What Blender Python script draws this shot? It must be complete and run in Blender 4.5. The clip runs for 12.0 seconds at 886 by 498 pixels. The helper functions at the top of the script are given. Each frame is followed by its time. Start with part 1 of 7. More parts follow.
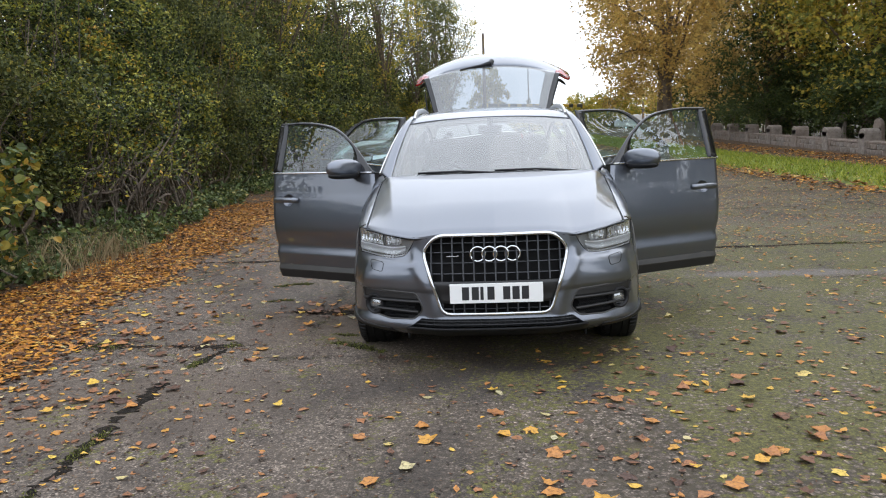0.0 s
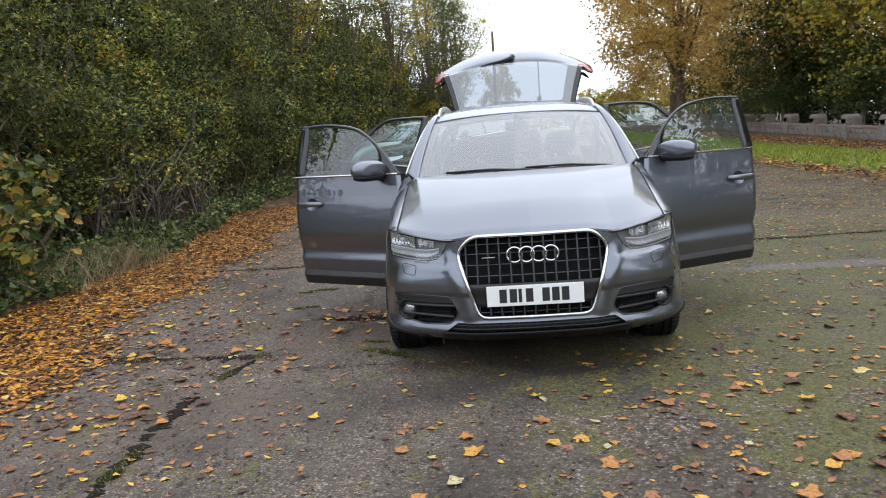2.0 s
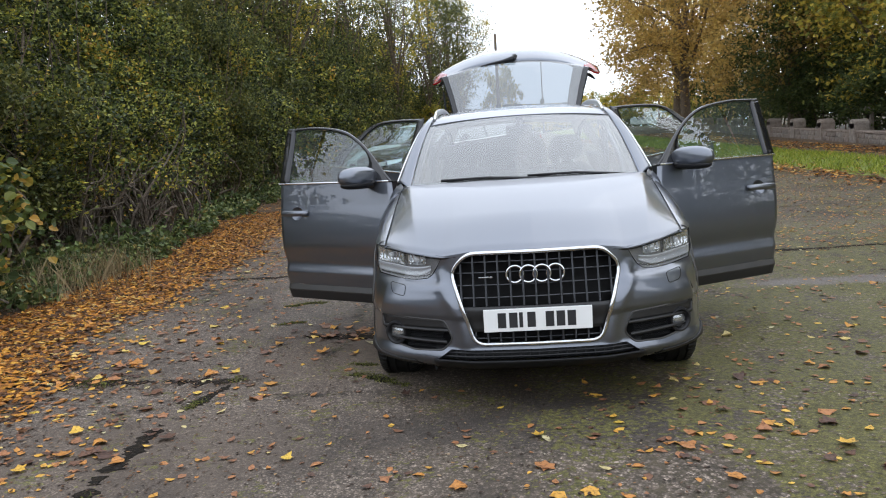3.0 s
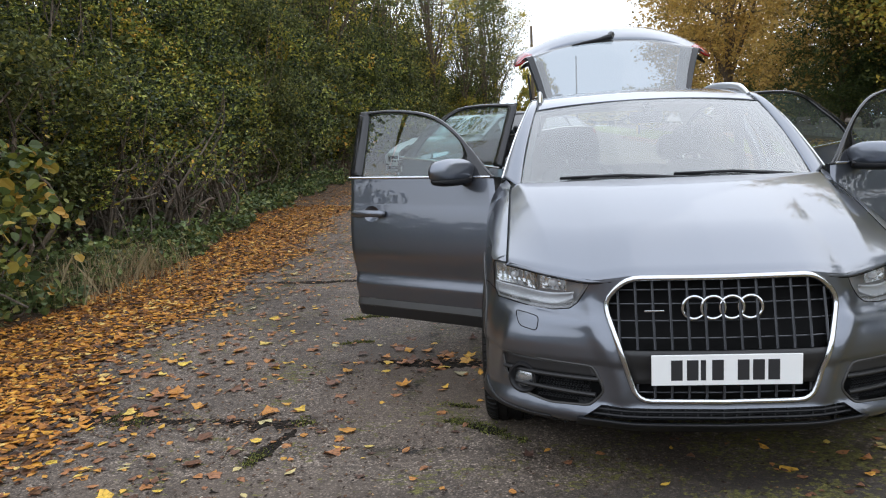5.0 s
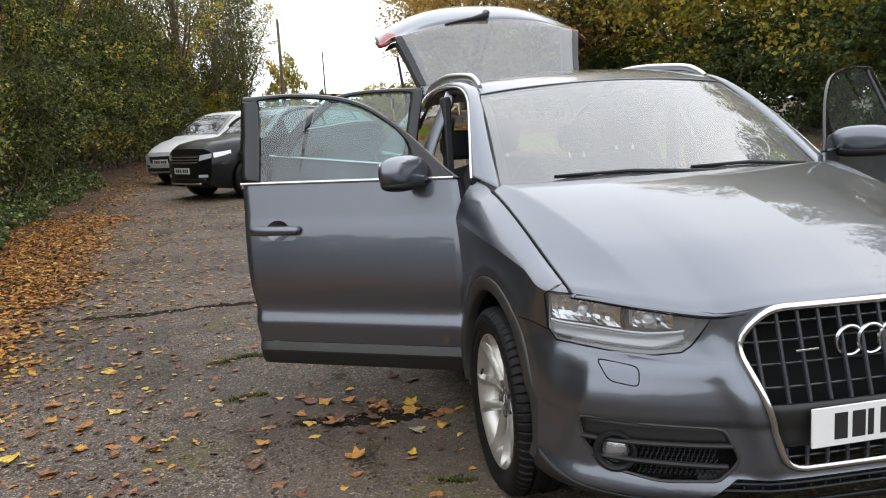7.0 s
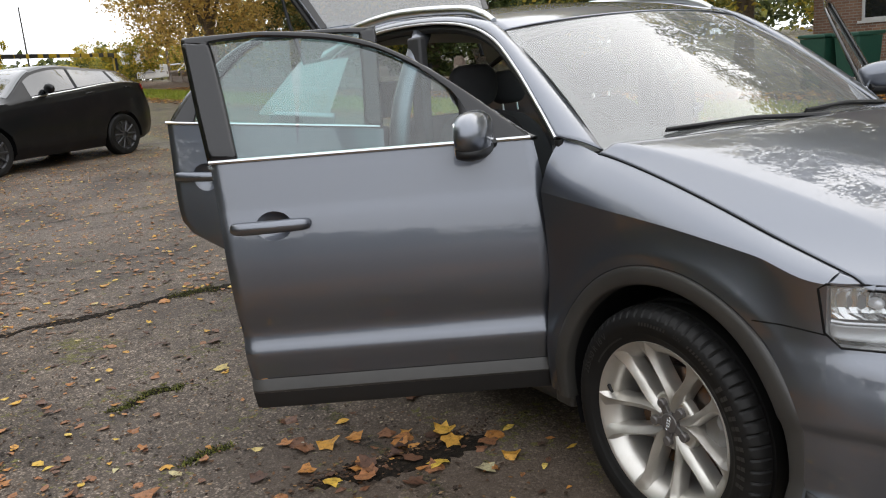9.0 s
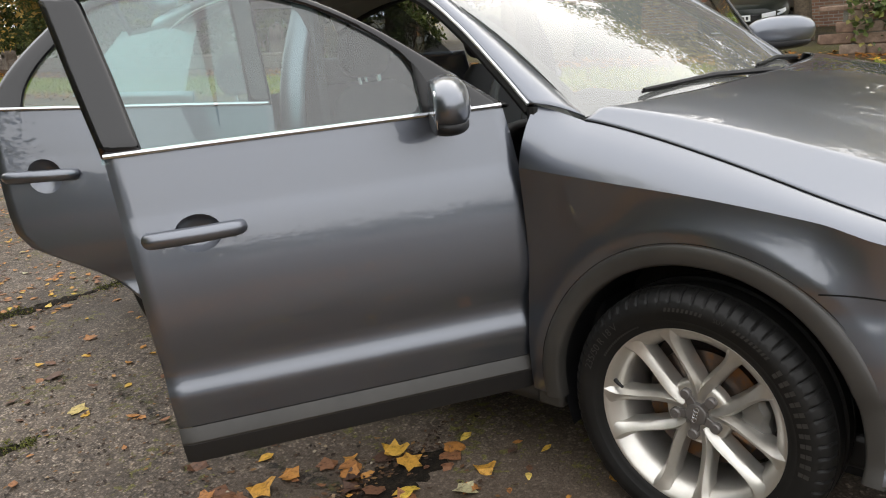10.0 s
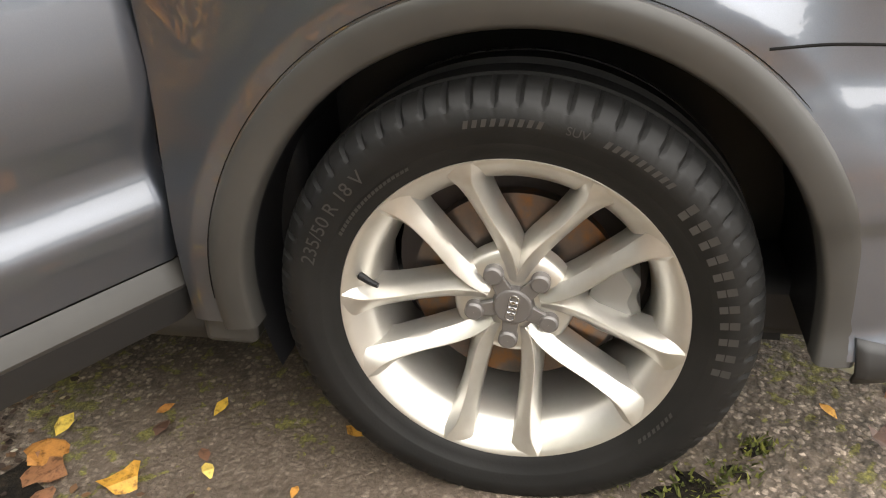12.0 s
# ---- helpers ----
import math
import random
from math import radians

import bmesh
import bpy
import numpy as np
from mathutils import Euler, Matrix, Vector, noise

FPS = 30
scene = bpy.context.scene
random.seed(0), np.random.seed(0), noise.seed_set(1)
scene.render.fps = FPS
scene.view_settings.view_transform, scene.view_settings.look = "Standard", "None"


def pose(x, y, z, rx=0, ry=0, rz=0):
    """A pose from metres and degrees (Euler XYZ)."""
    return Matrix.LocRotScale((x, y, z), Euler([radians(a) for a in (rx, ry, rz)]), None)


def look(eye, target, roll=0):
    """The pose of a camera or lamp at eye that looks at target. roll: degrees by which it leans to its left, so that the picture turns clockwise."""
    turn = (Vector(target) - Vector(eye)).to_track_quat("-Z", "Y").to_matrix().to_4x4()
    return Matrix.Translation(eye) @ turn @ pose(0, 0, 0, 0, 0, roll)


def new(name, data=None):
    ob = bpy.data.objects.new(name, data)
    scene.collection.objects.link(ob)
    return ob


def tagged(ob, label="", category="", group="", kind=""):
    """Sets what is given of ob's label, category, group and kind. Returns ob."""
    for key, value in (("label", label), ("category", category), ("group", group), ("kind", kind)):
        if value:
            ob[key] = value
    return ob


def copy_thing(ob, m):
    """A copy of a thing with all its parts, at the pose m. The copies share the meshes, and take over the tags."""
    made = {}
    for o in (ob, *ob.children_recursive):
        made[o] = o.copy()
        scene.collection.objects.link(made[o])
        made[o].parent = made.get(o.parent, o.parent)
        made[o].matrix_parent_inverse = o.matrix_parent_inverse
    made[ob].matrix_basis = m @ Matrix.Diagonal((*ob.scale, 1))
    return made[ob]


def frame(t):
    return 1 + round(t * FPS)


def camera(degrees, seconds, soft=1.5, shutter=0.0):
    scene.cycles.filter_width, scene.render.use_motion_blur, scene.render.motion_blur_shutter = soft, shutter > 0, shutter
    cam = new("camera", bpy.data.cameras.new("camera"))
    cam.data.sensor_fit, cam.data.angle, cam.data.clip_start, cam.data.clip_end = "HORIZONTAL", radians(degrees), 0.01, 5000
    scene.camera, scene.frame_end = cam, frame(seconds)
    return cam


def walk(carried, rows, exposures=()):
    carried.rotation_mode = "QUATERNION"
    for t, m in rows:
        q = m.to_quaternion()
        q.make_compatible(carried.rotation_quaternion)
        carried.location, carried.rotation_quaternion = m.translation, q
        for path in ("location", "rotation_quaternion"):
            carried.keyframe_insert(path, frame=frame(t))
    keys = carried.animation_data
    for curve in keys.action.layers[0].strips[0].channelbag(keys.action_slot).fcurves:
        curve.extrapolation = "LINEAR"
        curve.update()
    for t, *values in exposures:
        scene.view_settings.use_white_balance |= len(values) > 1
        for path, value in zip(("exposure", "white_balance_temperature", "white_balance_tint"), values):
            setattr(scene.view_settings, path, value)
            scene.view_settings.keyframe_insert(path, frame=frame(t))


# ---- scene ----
cam = camera(56.5, 12.0, soft=1.1)
PATH = [
    (0, (-0.025, -4.58, 1.345), (-0.14, -2.601, 1.075), -2.2),
    (0.5, (-0.033, -4.66, 1.358), (-0.163, -2.682, 1.093), -1.7),
    (1, (-0.075, -4.639, 1.355), (-0.222, -2.662, 1.09), -2.2),
    (1.5, (-0.134, -4.571, 1.354), (-0.28, -2.594, 1.089), -3.7),
    (2, (-0.151, -4.414, 1.338), (-0.299, -2.437, 1.07), -4.0),
    (2.5, (-0.122, -4.174, 1.35), (-0.272, -2.196, 1.088), -3.9),
    (2.7, (-0.12, -4.084, 1.35), (-0.277, -2.107, 1.088), -3.8),
    (4.3, (-0.422, -3.25, 1.333), (-0.526, -1.27, 1.074), -2.5),
    (4.5, (-0.484, -3.15, 1.342), (-0.622, -1.172, 1.077), -2.4),
    (5, (-0.68, -2.953, 1.334), (-0.888, -0.982, 1.061), -2.6),
    (5.5, (-0.914, -2.742, 1.342), (-1.106, -0.771, 1.06), -4.0),
    (6, (-1.123, -2.424, 1.337), (-1.237, -0.44, 1.112), -3.8),
    (6.5, (-1.351, -2.142, 1.331), (-1.192, -0.164, 1.085), -3.1),
    (7, (-1.624, -1.903, 1.346), (-1.223, 0.031, 1.035), -3.3),
    (7.5, (-1.842, -1.593, 1.318), (-1.373, 0.314, 0.941), -5.1),
    (7.7, (-1.924, -1.471, 1.33), (-1.38, 0.413, 0.941), -5.0),
    (9.3, (-2.51, -0.457, 1.369), (-1.417, 1.15, 0.899), -4.5),
    (9.5, (-2.552, -0.319, 1.361), (-1.373, 1.222, 0.878), -4.3),
    (10, (-2.613, 0.019, 1.36), (-1.227, 1.351, 0.809), -5.6),
    (10.5, (-2.522, 0.268, 1.297), (-0.926, 1.215, 0.552), -5.4),
    (11, (-2.357, 0.477, 1.228), (-0.716, 1.206, 0.348), -5.2),
    (11.5, (-2.089, 0.675, 1.128), (-0.411, 1.275, 0.22), -5.7),
    (12, (-1.846, 0.774, 0.961), (-0.123, 1.142, 0.014), -3.0),
]
walk(cam, [(t, look(eye, target, roll)) for t, eye, target, roll in PATH],
     [(0, 0.0, 6250, 10), (4.5, -0.12, 6150, 10), (7.5, -0.06, 6650, 10), (9.5, 0.05, 6850, 10), (10.5, 0.5, 7200, 10), (11.0, 0.72, 7300, 10), (12.0, 1.50, 7500, 10)])

# ---- world ----
SUN_EL, SUN_AZ = 38.0, 75.0
world = bpy.data.worlds.new("overcast_sky")
scene.world = world
world.use_nodes = True
wt = world.node_tree
wt.nodes.clear()
w_out = wt.nodes.new("ShaderNodeOutputWorld")
w_bg = wt.nodes.new("ShaderNodeBackground")
w_sky = wt.nodes.new("ShaderNodeTexSky")
w_sky.sky_type = "NISHITA"
w_sky.sun_disc = False
w_sky.sun_elevation = radians(SUN_EL)
w_sky.sun_rotation = radians(SUN_AZ)
w_sky.dust_density = 4.0
w_sky.ozone_density = 1.0
w_hs = wt.nodes.new("ShaderNodeHueSaturation")
w_hs.inputs["Saturation"].default_value = 0.22
wt.links.new(w_sky.outputs[0], w_hs.inputs["Color"])
w_mix = wt.nodes.new("ShaderNodeMix")
w_mix.data_type = "RGBA"
w_mix.inputs[0].default_value = 0.82
wt.links.new(w_hs.outputs[0], w_mix.inputs[6])
w_mix.inputs[7].default_value = (10.7, 11.2, 12.1, 1)
# an overcast dome: brightest overhead
w_tc = wt.nodes.new("ShaderNodeTexCoord")
w_sep = wt.nodes.new("ShaderNodeSeparateXYZ")
wt.links.new(w_tc.outputs["Generated"], w_sep.inputs[0])
w_el = wt.nodes.new("ShaderNodeMapRange")
wt.links.new(w_sep.outputs[2], w_el.inputs[0])
for i, v in zip((1, 2, 3, 4), (0.0, 1.0, 1.25, 1.5)):
    w_el.inputs[i].default_value = v
w_dome = wt.nodes.new("ShaderNodeMix")
w_dome.data_type, w_dome.blend_type = "RGBA", "MULTIPLY"
w_dome.inputs[0].default_value = 1.0
wt.links.new(w_mix.outputs[2], w_dome.inputs[6])
wt.links.new(w_el.outputs[0], w_dome.inputs[7])
wt.links.new(w_dome.outputs[2], w_bg.inputs[0])
w_bg.inputs[1].default_value = 0.148
wt.links.new(w_bg.outputs[0], w_out.inputs[0])

sun_data = bpy.data.lights.new("sun", "SUN")
sun_data.energy = 0.5
sun_data.angle = radians(100)
sun_data.color = (1.0, 0.96, 0.9)
sun = new("sun", sun_data)
_e, _a = radians(SUN_EL), radians(SUN_AZ)
sun.matrix_world = look((0, 0, 30), Vector((0, 0, 30)) - Vector((math.sin(_a) * math.cos(_e), math.cos(_a) * math.cos(_e), math.sin(_e))))


# ---- materials ----
class Mat:
    """A small node-tree builder round one Principled shader."""

    def __init__(self, name, color=(0.5, 0.5, 0.5), rough=0.5, metal=0.0, coat=0.0, spec=0.5):
        self.m = bpy.data.materials.new(name)
        self.m.use_nodes = True
        self.t = self.m.node_tree
        self.b = self.t.nodes["Principled BSDF"]
        self.out = self.t.nodes["Material Output"]
        self.set("Base Color", (*color, 1))
        self.set("Roughness", rough)
        self.set("Metallic", metal)
        self.set("Coat Weight", coat)
        self.set("Specular IOR Level", spec)
        self.pos = None

    def set(self, name, v):
        self.b.inputs[name].default_value = v

    def node(self, kind, **inputs):
        n = self.t.nodes.new(kind)
        for k, v in inputs.items():
            key = k.replace("_", " ")
            if isinstance(v, bpy.types.NodeSocket):
                self.t.links.new(v, n.inputs[key])
            else:
                n.inputs[key].default_value = v
        return n

    def link(self, a, name):
        self.t.links.new(a, self.b.inputs[name])

    def coords(self, kind="Object"):
        return self.t.nodes.new("ShaderNodeTexCoord").outputs[kind]

    def world_pos(self):
        if self.pos is None:
            self.pos = self.t.nodes.new("ShaderNodeNewGeometry").outputs["Position"]
        return self.pos

    def noise(self, scale, detail=4.0, rough=0.6, vec=None, out="Fac"):
        n = self.node("ShaderNodeTexNoise", Scale=scale, Detail=detail, Roughness=rough)
        self.t.links.new(vec if vec is not None else self.coords(), n.inputs["Vector"])
        return n.outputs[out]

    def voronoi(self, scale, vec=None, feature="F1", out="Distance"):
        n = self.t.nodes.new("ShaderNodeTexVoronoi")
        n.feature = feature
        n.inputs["Scale"].default_value = scale
        self.t.links.new(vec if vec is not None else self.coords(), n.inputs["Vector"])
        return n.outputs[out]

    def ramp(self, fac, stops):
        n = self.t.nodes.new("ShaderNodeValToRGB")
        self.t.links.new(fac, n.inputs[0])
        els = n.color_ramp.elements
        while len(els) < len(stops):
            els.new(0.5)
        for e, (p, c) in zip(els, stops):
            e.position = p
            e.color = (*c, 1) if not isinstance(c, (int, float)) else (c, c, c, 1)
        return n.outputs[0]

    def mix(self, fac, a, b, mode="MIX"):
        n = self.t.nodes.new("ShaderNodeMix")
        n.data_type, n.blend_type = "RGBA", mode
        for sock, v in ((n.inputs[0], fac), (n.inputs[6], a), (n.inputs[7], b)):
            if isinstance(v, bpy.types.NodeSocket):
                self.t.links.new(v, sock)
            elif isinstance(v, (int, float)):
                sock.default_value = v
            else:
                sock.default_value = (*v, 1)
        return n.outputs[2]

    def math(self, op, a, b=0.0, clamp=False):
        n = self.t.nodes.new("ShaderNodeMath")
        n.operation, n.use_clamp = op, clamp
        for sock, v in ((n.inputs[0], a), (n.inputs[1], b)):
            if isinstance(v, bpy.types.NodeSocket):
                self.t.links.new(v, sock)
            else:
                sock.default_value = v
        return n.outputs[0]

    def bump(self, height, strength=0.3, dist=0.01):
        n = self.node("ShaderNodeBump", Strength=strength, Distance=dist, Height=height)
        self.link(n.outputs[0], "Normal")
        return n

    def island(self):
        return self.t.nodes.new("ShaderNodeNewGeometry").outputs["Random Per Island"]

    def per_object(self):
        return self.t.nodes.new("ShaderNodeObjectInfo").outputs["Random"]


def glass_material(name, tint, ior=1.6, rough=0.0, haze=0.0):
    """A pane: a tinted see-through sheet with Fresnel gloss that grows towards grazing."""
    m = bpy.data.materials.new(name)
    m.use_nodes = True
    t = m.node_tree
    t.nodes.clear()
    out = t.nodes.new("ShaderNodeOutputMaterial")
    mix = t.nodes.new("ShaderNodeMixShader")
    tr = t.nodes.new("ShaderNodeBsdfTransparent")
    gl = t.nodes.new("ShaderNodeBsdfGlossy")
    lw = t.nodes.new("ShaderNodeLayerWeight")
    pw = t.nodes.new("ShaderNodeMath")
    pw.operation = "POWER"
    pw.inputs[1].default_value = 4.0
    t.links.new(lw.outputs["Facing"], pw.inputs[0])
    r0 = ((ior - 1) / (ior + 1)) ** 2
    fr = t.nodes.new("ShaderNodeMapRange")
    fr.inputs[3].default_value, fr.inputs[4].default_value = r0, 1.0
    t.links.new(pw.outputs[0], fr.inputs[0])
    tr.inputs[0].default_value = (*tint, 1)
    gl.inputs["Roughness"].default_value = rough
    t.links.new(fr.outputs[0], mix.inputs[0])
    t.links.new(tr.outputs[0], mix.inputs[1])
    t.links.new(gl.outputs[0], mix.inputs[2])
    # even pale veil mixed in, standing for bright sky mirrored in the pane
    if haze:
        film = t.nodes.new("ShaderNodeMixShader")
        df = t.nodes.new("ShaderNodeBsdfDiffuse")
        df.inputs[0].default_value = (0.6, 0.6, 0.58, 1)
        film.inputs[0].default_value = haze
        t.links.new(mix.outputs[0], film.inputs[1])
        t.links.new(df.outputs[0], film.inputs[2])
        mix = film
    t.links.new(mix.outputs[0], out.inputs[0])
    return m


def paint_material(name, color, metal=0.90, rough=0.37, dirt=0.07):
    """Metallic car paint under a hard clear coat, with flakes and a thin film of road dirt."""
    p = Mat(name, color, rough, metal, coat=1.0)
    p.set("Coat Roughness", 0.01)
    p.set("Coat IOR", 1.65)
    flake = p.noise(900.0, 1.0)
    base = p.mix(p.math("MULTIPLY", flake, 0.35), color, tuple(min(1, c * 1.7) for c in color))
    grime = p.ramp(p.noise(2.2, 6.0, 0.7), [(0.45, 0.0), (0.75, 1.0)])
    specks = p.ramp(p.noise(70.0, 2.0), [(0.64, 0.0), (0.7, 1.0)])
    spot = p.math("MULTIPLY", p.ramp(p.voronoi(38.0), [(0.045, 1.0), (0.085, 0.0)]), p.ramp(p.noise(4.5, 3.0), [(0.52, 0.0), (0.62, 1.0)]))
    specks = p.math("ADD", specks, p.math("MULTIPLY", spot, 7.0))
    film = p.math("MULTIPLY", p.math("ADD", grime, p.math("MULTIPLY", specks, 0.6)), dirt, clamp=True)
    p.link(p.mix(film, base, (0.22, 0.20, 0.175)), "Base Color")
    p.link(p.math("ADD", p.math("MULTIPLY", film, 0.4), rough, clamp=True), "Roughness")
    p.link(p.math("ADD", p.math("MULTIPLY", film, 0.06), 0.006), "Coat Roughness")
    return p.m


PAINT = paint_material("grey_metallic_paint", (0.118, 0.129, 0.153))
CLAD = Mat("grey_painted_plastic", (0.085, 0.083, 0.082), 0.4)
CLAD.link(CLAD.ramp(CLAD.noise(5.0, 5.0), [(0.3, (0.031, 0.030, 0.028)), (0.7, (0.047, 0.044, 0.040))]), "Base Color")
CLAD = CLAD.m
BLACK = Mat("black_plastic", (0.010, 0.010, 0.011), 0.45, spec=0.35)
BLACK.bump(BLACK.noise(400.0, 2.0), 0.15, 0.001)
BLACK = BLACK.m
SEAM = Mat("dark_panel_gap", (0.008, 0.008, 0.008), 0.9, spec=0.1).m
GLOSSBLACK = Mat("gloss_black_trim", (0.008, 0.008, 0.009), 0.06, spec=0.5).m
RUBBER = Mat("rubber", (0.013, 0.013, 0.013), 0.52)
RUBBER.link(RUBBER.ramp(RUBBER.noise(9.0, 5.0), [(0.3, (0.006, 0.006, 0.006)), (0.75, (0.013, 0.0125, 0.012))]), "Base Color")
RUBBER.set("Specular IOR Level", 0.25)
RUBBER.bump(RUBBER.noise(220.0, 3.0), 0.2, 0.001)
RUBBER = RUBBER.m
TYRE_MARK = Mat("tyre_lettering_rubber", (0.026, 0.025, 0.024), 0.42).m
CLAD_LOW = Mat("dark_grey_plastic", (0.014, 0.0135, 0.0135), 0.5).m
CHROME = Mat("chrome", (0.62, 0.63, 0.65), 0.16, 1.0).m
SATIN = Mat("satin_aluminium", (0.72, 0.73, 0.74), 0.28, 1.0).m
ALLOY = Mat("silver_alloy_paint", (0.5, 0.485, 0.455), 0.36, 0.8, coat=0.3)
ALLOY.link(ALLOY.mix(ALLOY.ramp(ALLOY.noise(14.0, 6.0), [(0.45, 0.0), (0.8, 0.5)]), (0.60, 0.58, 0.54), (0.42, 0.385, 0.33)), "Base Color")
ALLOY = ALLOY.m
CAPGREY = Mat("grey_wheel_cap", (0.16, 0.15, 0.145), 0.4, 0.5).m
STEEL = Mat("brake_steel", (0.30, 0.28, 0.27), 0.4, 0.9)
STEEL.link(STEEL.ramp(STEEL.noise(16.0, 5.0), [(0.38, (0.11, 0.10, 0.095)), (0.52, (0.16, 0.12, 0.10)), (0.62, (0.24, 0.125, 0.06))]), "Base Color")
STEEL = STEEL.m
CASTING = Mat("dull_cast_metal", (0.26, 0.255, 0.245), 0.5, 0.6).m
HUBDARK = Mat("hub_casting", (0.07, 0.055, 0.05), 0.7).m
PLATE = Mat("plate_white", (0.78, 0.78, 0.76), 0.3, coat=0.3).m
PLATE_INK = Mat("plate_black", (0.02, 0.02, 0.022), 0.4).m
SEAT = Mat("dark_seat_cloth", (0.03, 0.03, 0.033), 0.85)
SEAT.bump(SEAT.noise(300.0, 2.0), 0.3, 0.001)
SEAT = SEAT.m
HEADLINER = Mat("pale_headliner", (0.45, 0.45, 0.43), 0.9)
HEADLINER.bump(HEADLINER.noise(250.0, 2.0), 0.2, 0.001)
HEADLINER = HEADLINER.m
DASH = Mat("dark_dashboard_vinyl", (0.035, 0.035, 0.037), 0.6)
DASH.bump(DASH.voronoi(260.0), 0.2, 0.001)
DASH = DASH.m
WINDSCREEN = glass_material("windscreen_glass", (0.58, 0.65, 0.63), 2.7, haze=0.15)
SIDEGLASS = glass_material("green_side_glass", (0.50, 0.70, 0.69), 1.9, haze=0.03)
DARKGLASS = glass_material("tinted_rear_glass", (0.26, 0.30, 0.33), 2.3, haze=0.16)
LENS = glass_material("clear_lamp_lens", (0.92, 0.93, 0.93), 1.75, haze=0.10)
REDLENS = Mat("red_lamp_lens", (0.28, 0.008, 0.010), 0.12, coat=0.4, spec=0.3).m
REFLECTOR = Mat("lamp_reflector", (0.7, 0.71, 0.72), 0.2, 1.0).m
LAMPGREY = Mat("lamp_inner_grey", (0.74, 0.76, 0.80), 0.32, 0.3).m
LAMPDARK = Mat("lamp_inner_dark_grey", (0.24, 0.245, 0.26), 0.35, 0.3).m
GUIDE = Mat("frosted_light_guide", (0.40, 0.41, 0.43), 0.3, 0.2).m
FOGGREY = Mat("fog_lamp_silver", (0.55, 0.56, 0.57), 0.16, 0.9).m
BARGREY = Mat("dark_grey_grille_bar", (0.045, 0.047, 0.052), 0.25).m
MIRROR = Mat("mirror_silver", (0.85, 0.86, 0.86), 0.02, 1.0).m


# ---- mesh helpers ----
def part(name, bm, material, parent=None, label="", smooth=True, solid=0.0, bevel=0.0, m=None, sharp=38):
    """Links a bmesh as one mesh object under a thing or a part."""
    me = bpy.data.meshes.new(name)
    bm.normal_update()
    bm.to_mesh(me)
    bm.free()
    if smooth:
        me.shade_smooth()
        me.set_sharp_from_angle(angle=radians(sharp))
    if material is not None:
        me.materials.append(material)
    ob = new(name, me)
    if parent is not None:
        ob.parent = parent
    if m is not None:
        ob.matrix_basis = m
    if label:
        ob["label"] = label
    if solid:
        md = ob.modifiers.new("thick", "SOLIDIFY")
        md.thickness, md.offset = solid, 0.0
    if bevel:
        md = ob.modifiers.new("edge", "BEVEL")
        md.width, md.segments, md.limit_method = bevel, 2, "ANGLE"
        md.harden_normals = False
    return ob


def empty(name, m=None, label="", category="", group="", kind=""):
    ob = new(name)
    ob.empty_display_size = 0.1
    if m is not None:
        ob.matrix_basis = m
    return tagged(ob, label, category, group, kind)


def grid(fn, nu, nv, close_u=False, bm=None):
    """A grid surface of fn(u, v), u and v from 0 to 1."""
    bm = bm or bmesh.new()
    rows = []
    for j in range(nv + 1):
        rows.append([bm.verts.new(fn(i / nu, j / nv)) for i in range(nu if close_u else nu + 1)])
    n = len(rows[0])
    for j in range(nv):
        for i in range(nu):
            k = (i + 1) % n
            bm.faces.new((rows[j][i], rows[j][k], rows[j + 1][k], rows[j + 1][i]))
    return bm


def box(bm, lo, hi, m=None):
    """An axis-aligned box between two corners, then moved by m."""
    c = [Vector((x, y, z)) for x in (lo[0], hi[0]) for y in (lo[1], hi[1]) for z in (lo[2], hi[2])]
    if m is not None:
        c = [m @ v for v in c]
    v = [bm.verts.new(p) for p in c]
    for f in ((0, 1, 3, 2), (4, 6, 7, 5), (0, 4, 5, 1), (2, 3, 7, 6), (0, 2, 6, 4), (1, 5, 7, 3)):
        bm.faces.new([v[i] for i in f])
    return bm


def tube(bm, pts, radii, n=8, closed=False, cap=True, flat=1.0, up=Vector((0, 0, 1))):
    """A tapered tube along pts; flat squashes it along the frame's second axis."""
    pts = [Vector(p) for p in pts]
    k = len(pts)
    if isinstance(radii, (int, float)):
        radii = [radii] * k
    rings = []
    for i, p in enumerate(pts):
        a = pts[(i - 1) % k] if closed or i > 0 else p
        b = pts[(i + 1) % k] if closed or i < k - 1 else p
        d = (b - a).normalized()
        s = d.cross(up)
        s = s.normalized() if s.length > 1e-4 else d.orthogonal().normalized()
        q = s.cross(d).normalized()
        rings.append([bm.verts.new(p + radii[i] * (math.cos(2 * math.pi * j / n) * s + flat * math.sin(2 * math.pi * j / n) * q)) for j in range(n)])
    for i in range(k if closed else k - 1):
        r0, r1 = rings[i], rings[(i + 1) % k]
        for j in range(n):
            bm.faces.new((r0[j], r0[(j + 1) % n], r1[(j + 1) % n], r1[j]))
    if cap and not closed:
        bm.faces.new(rings[0][::-1])
        bm.faces.new(rings[-1])
    return bm


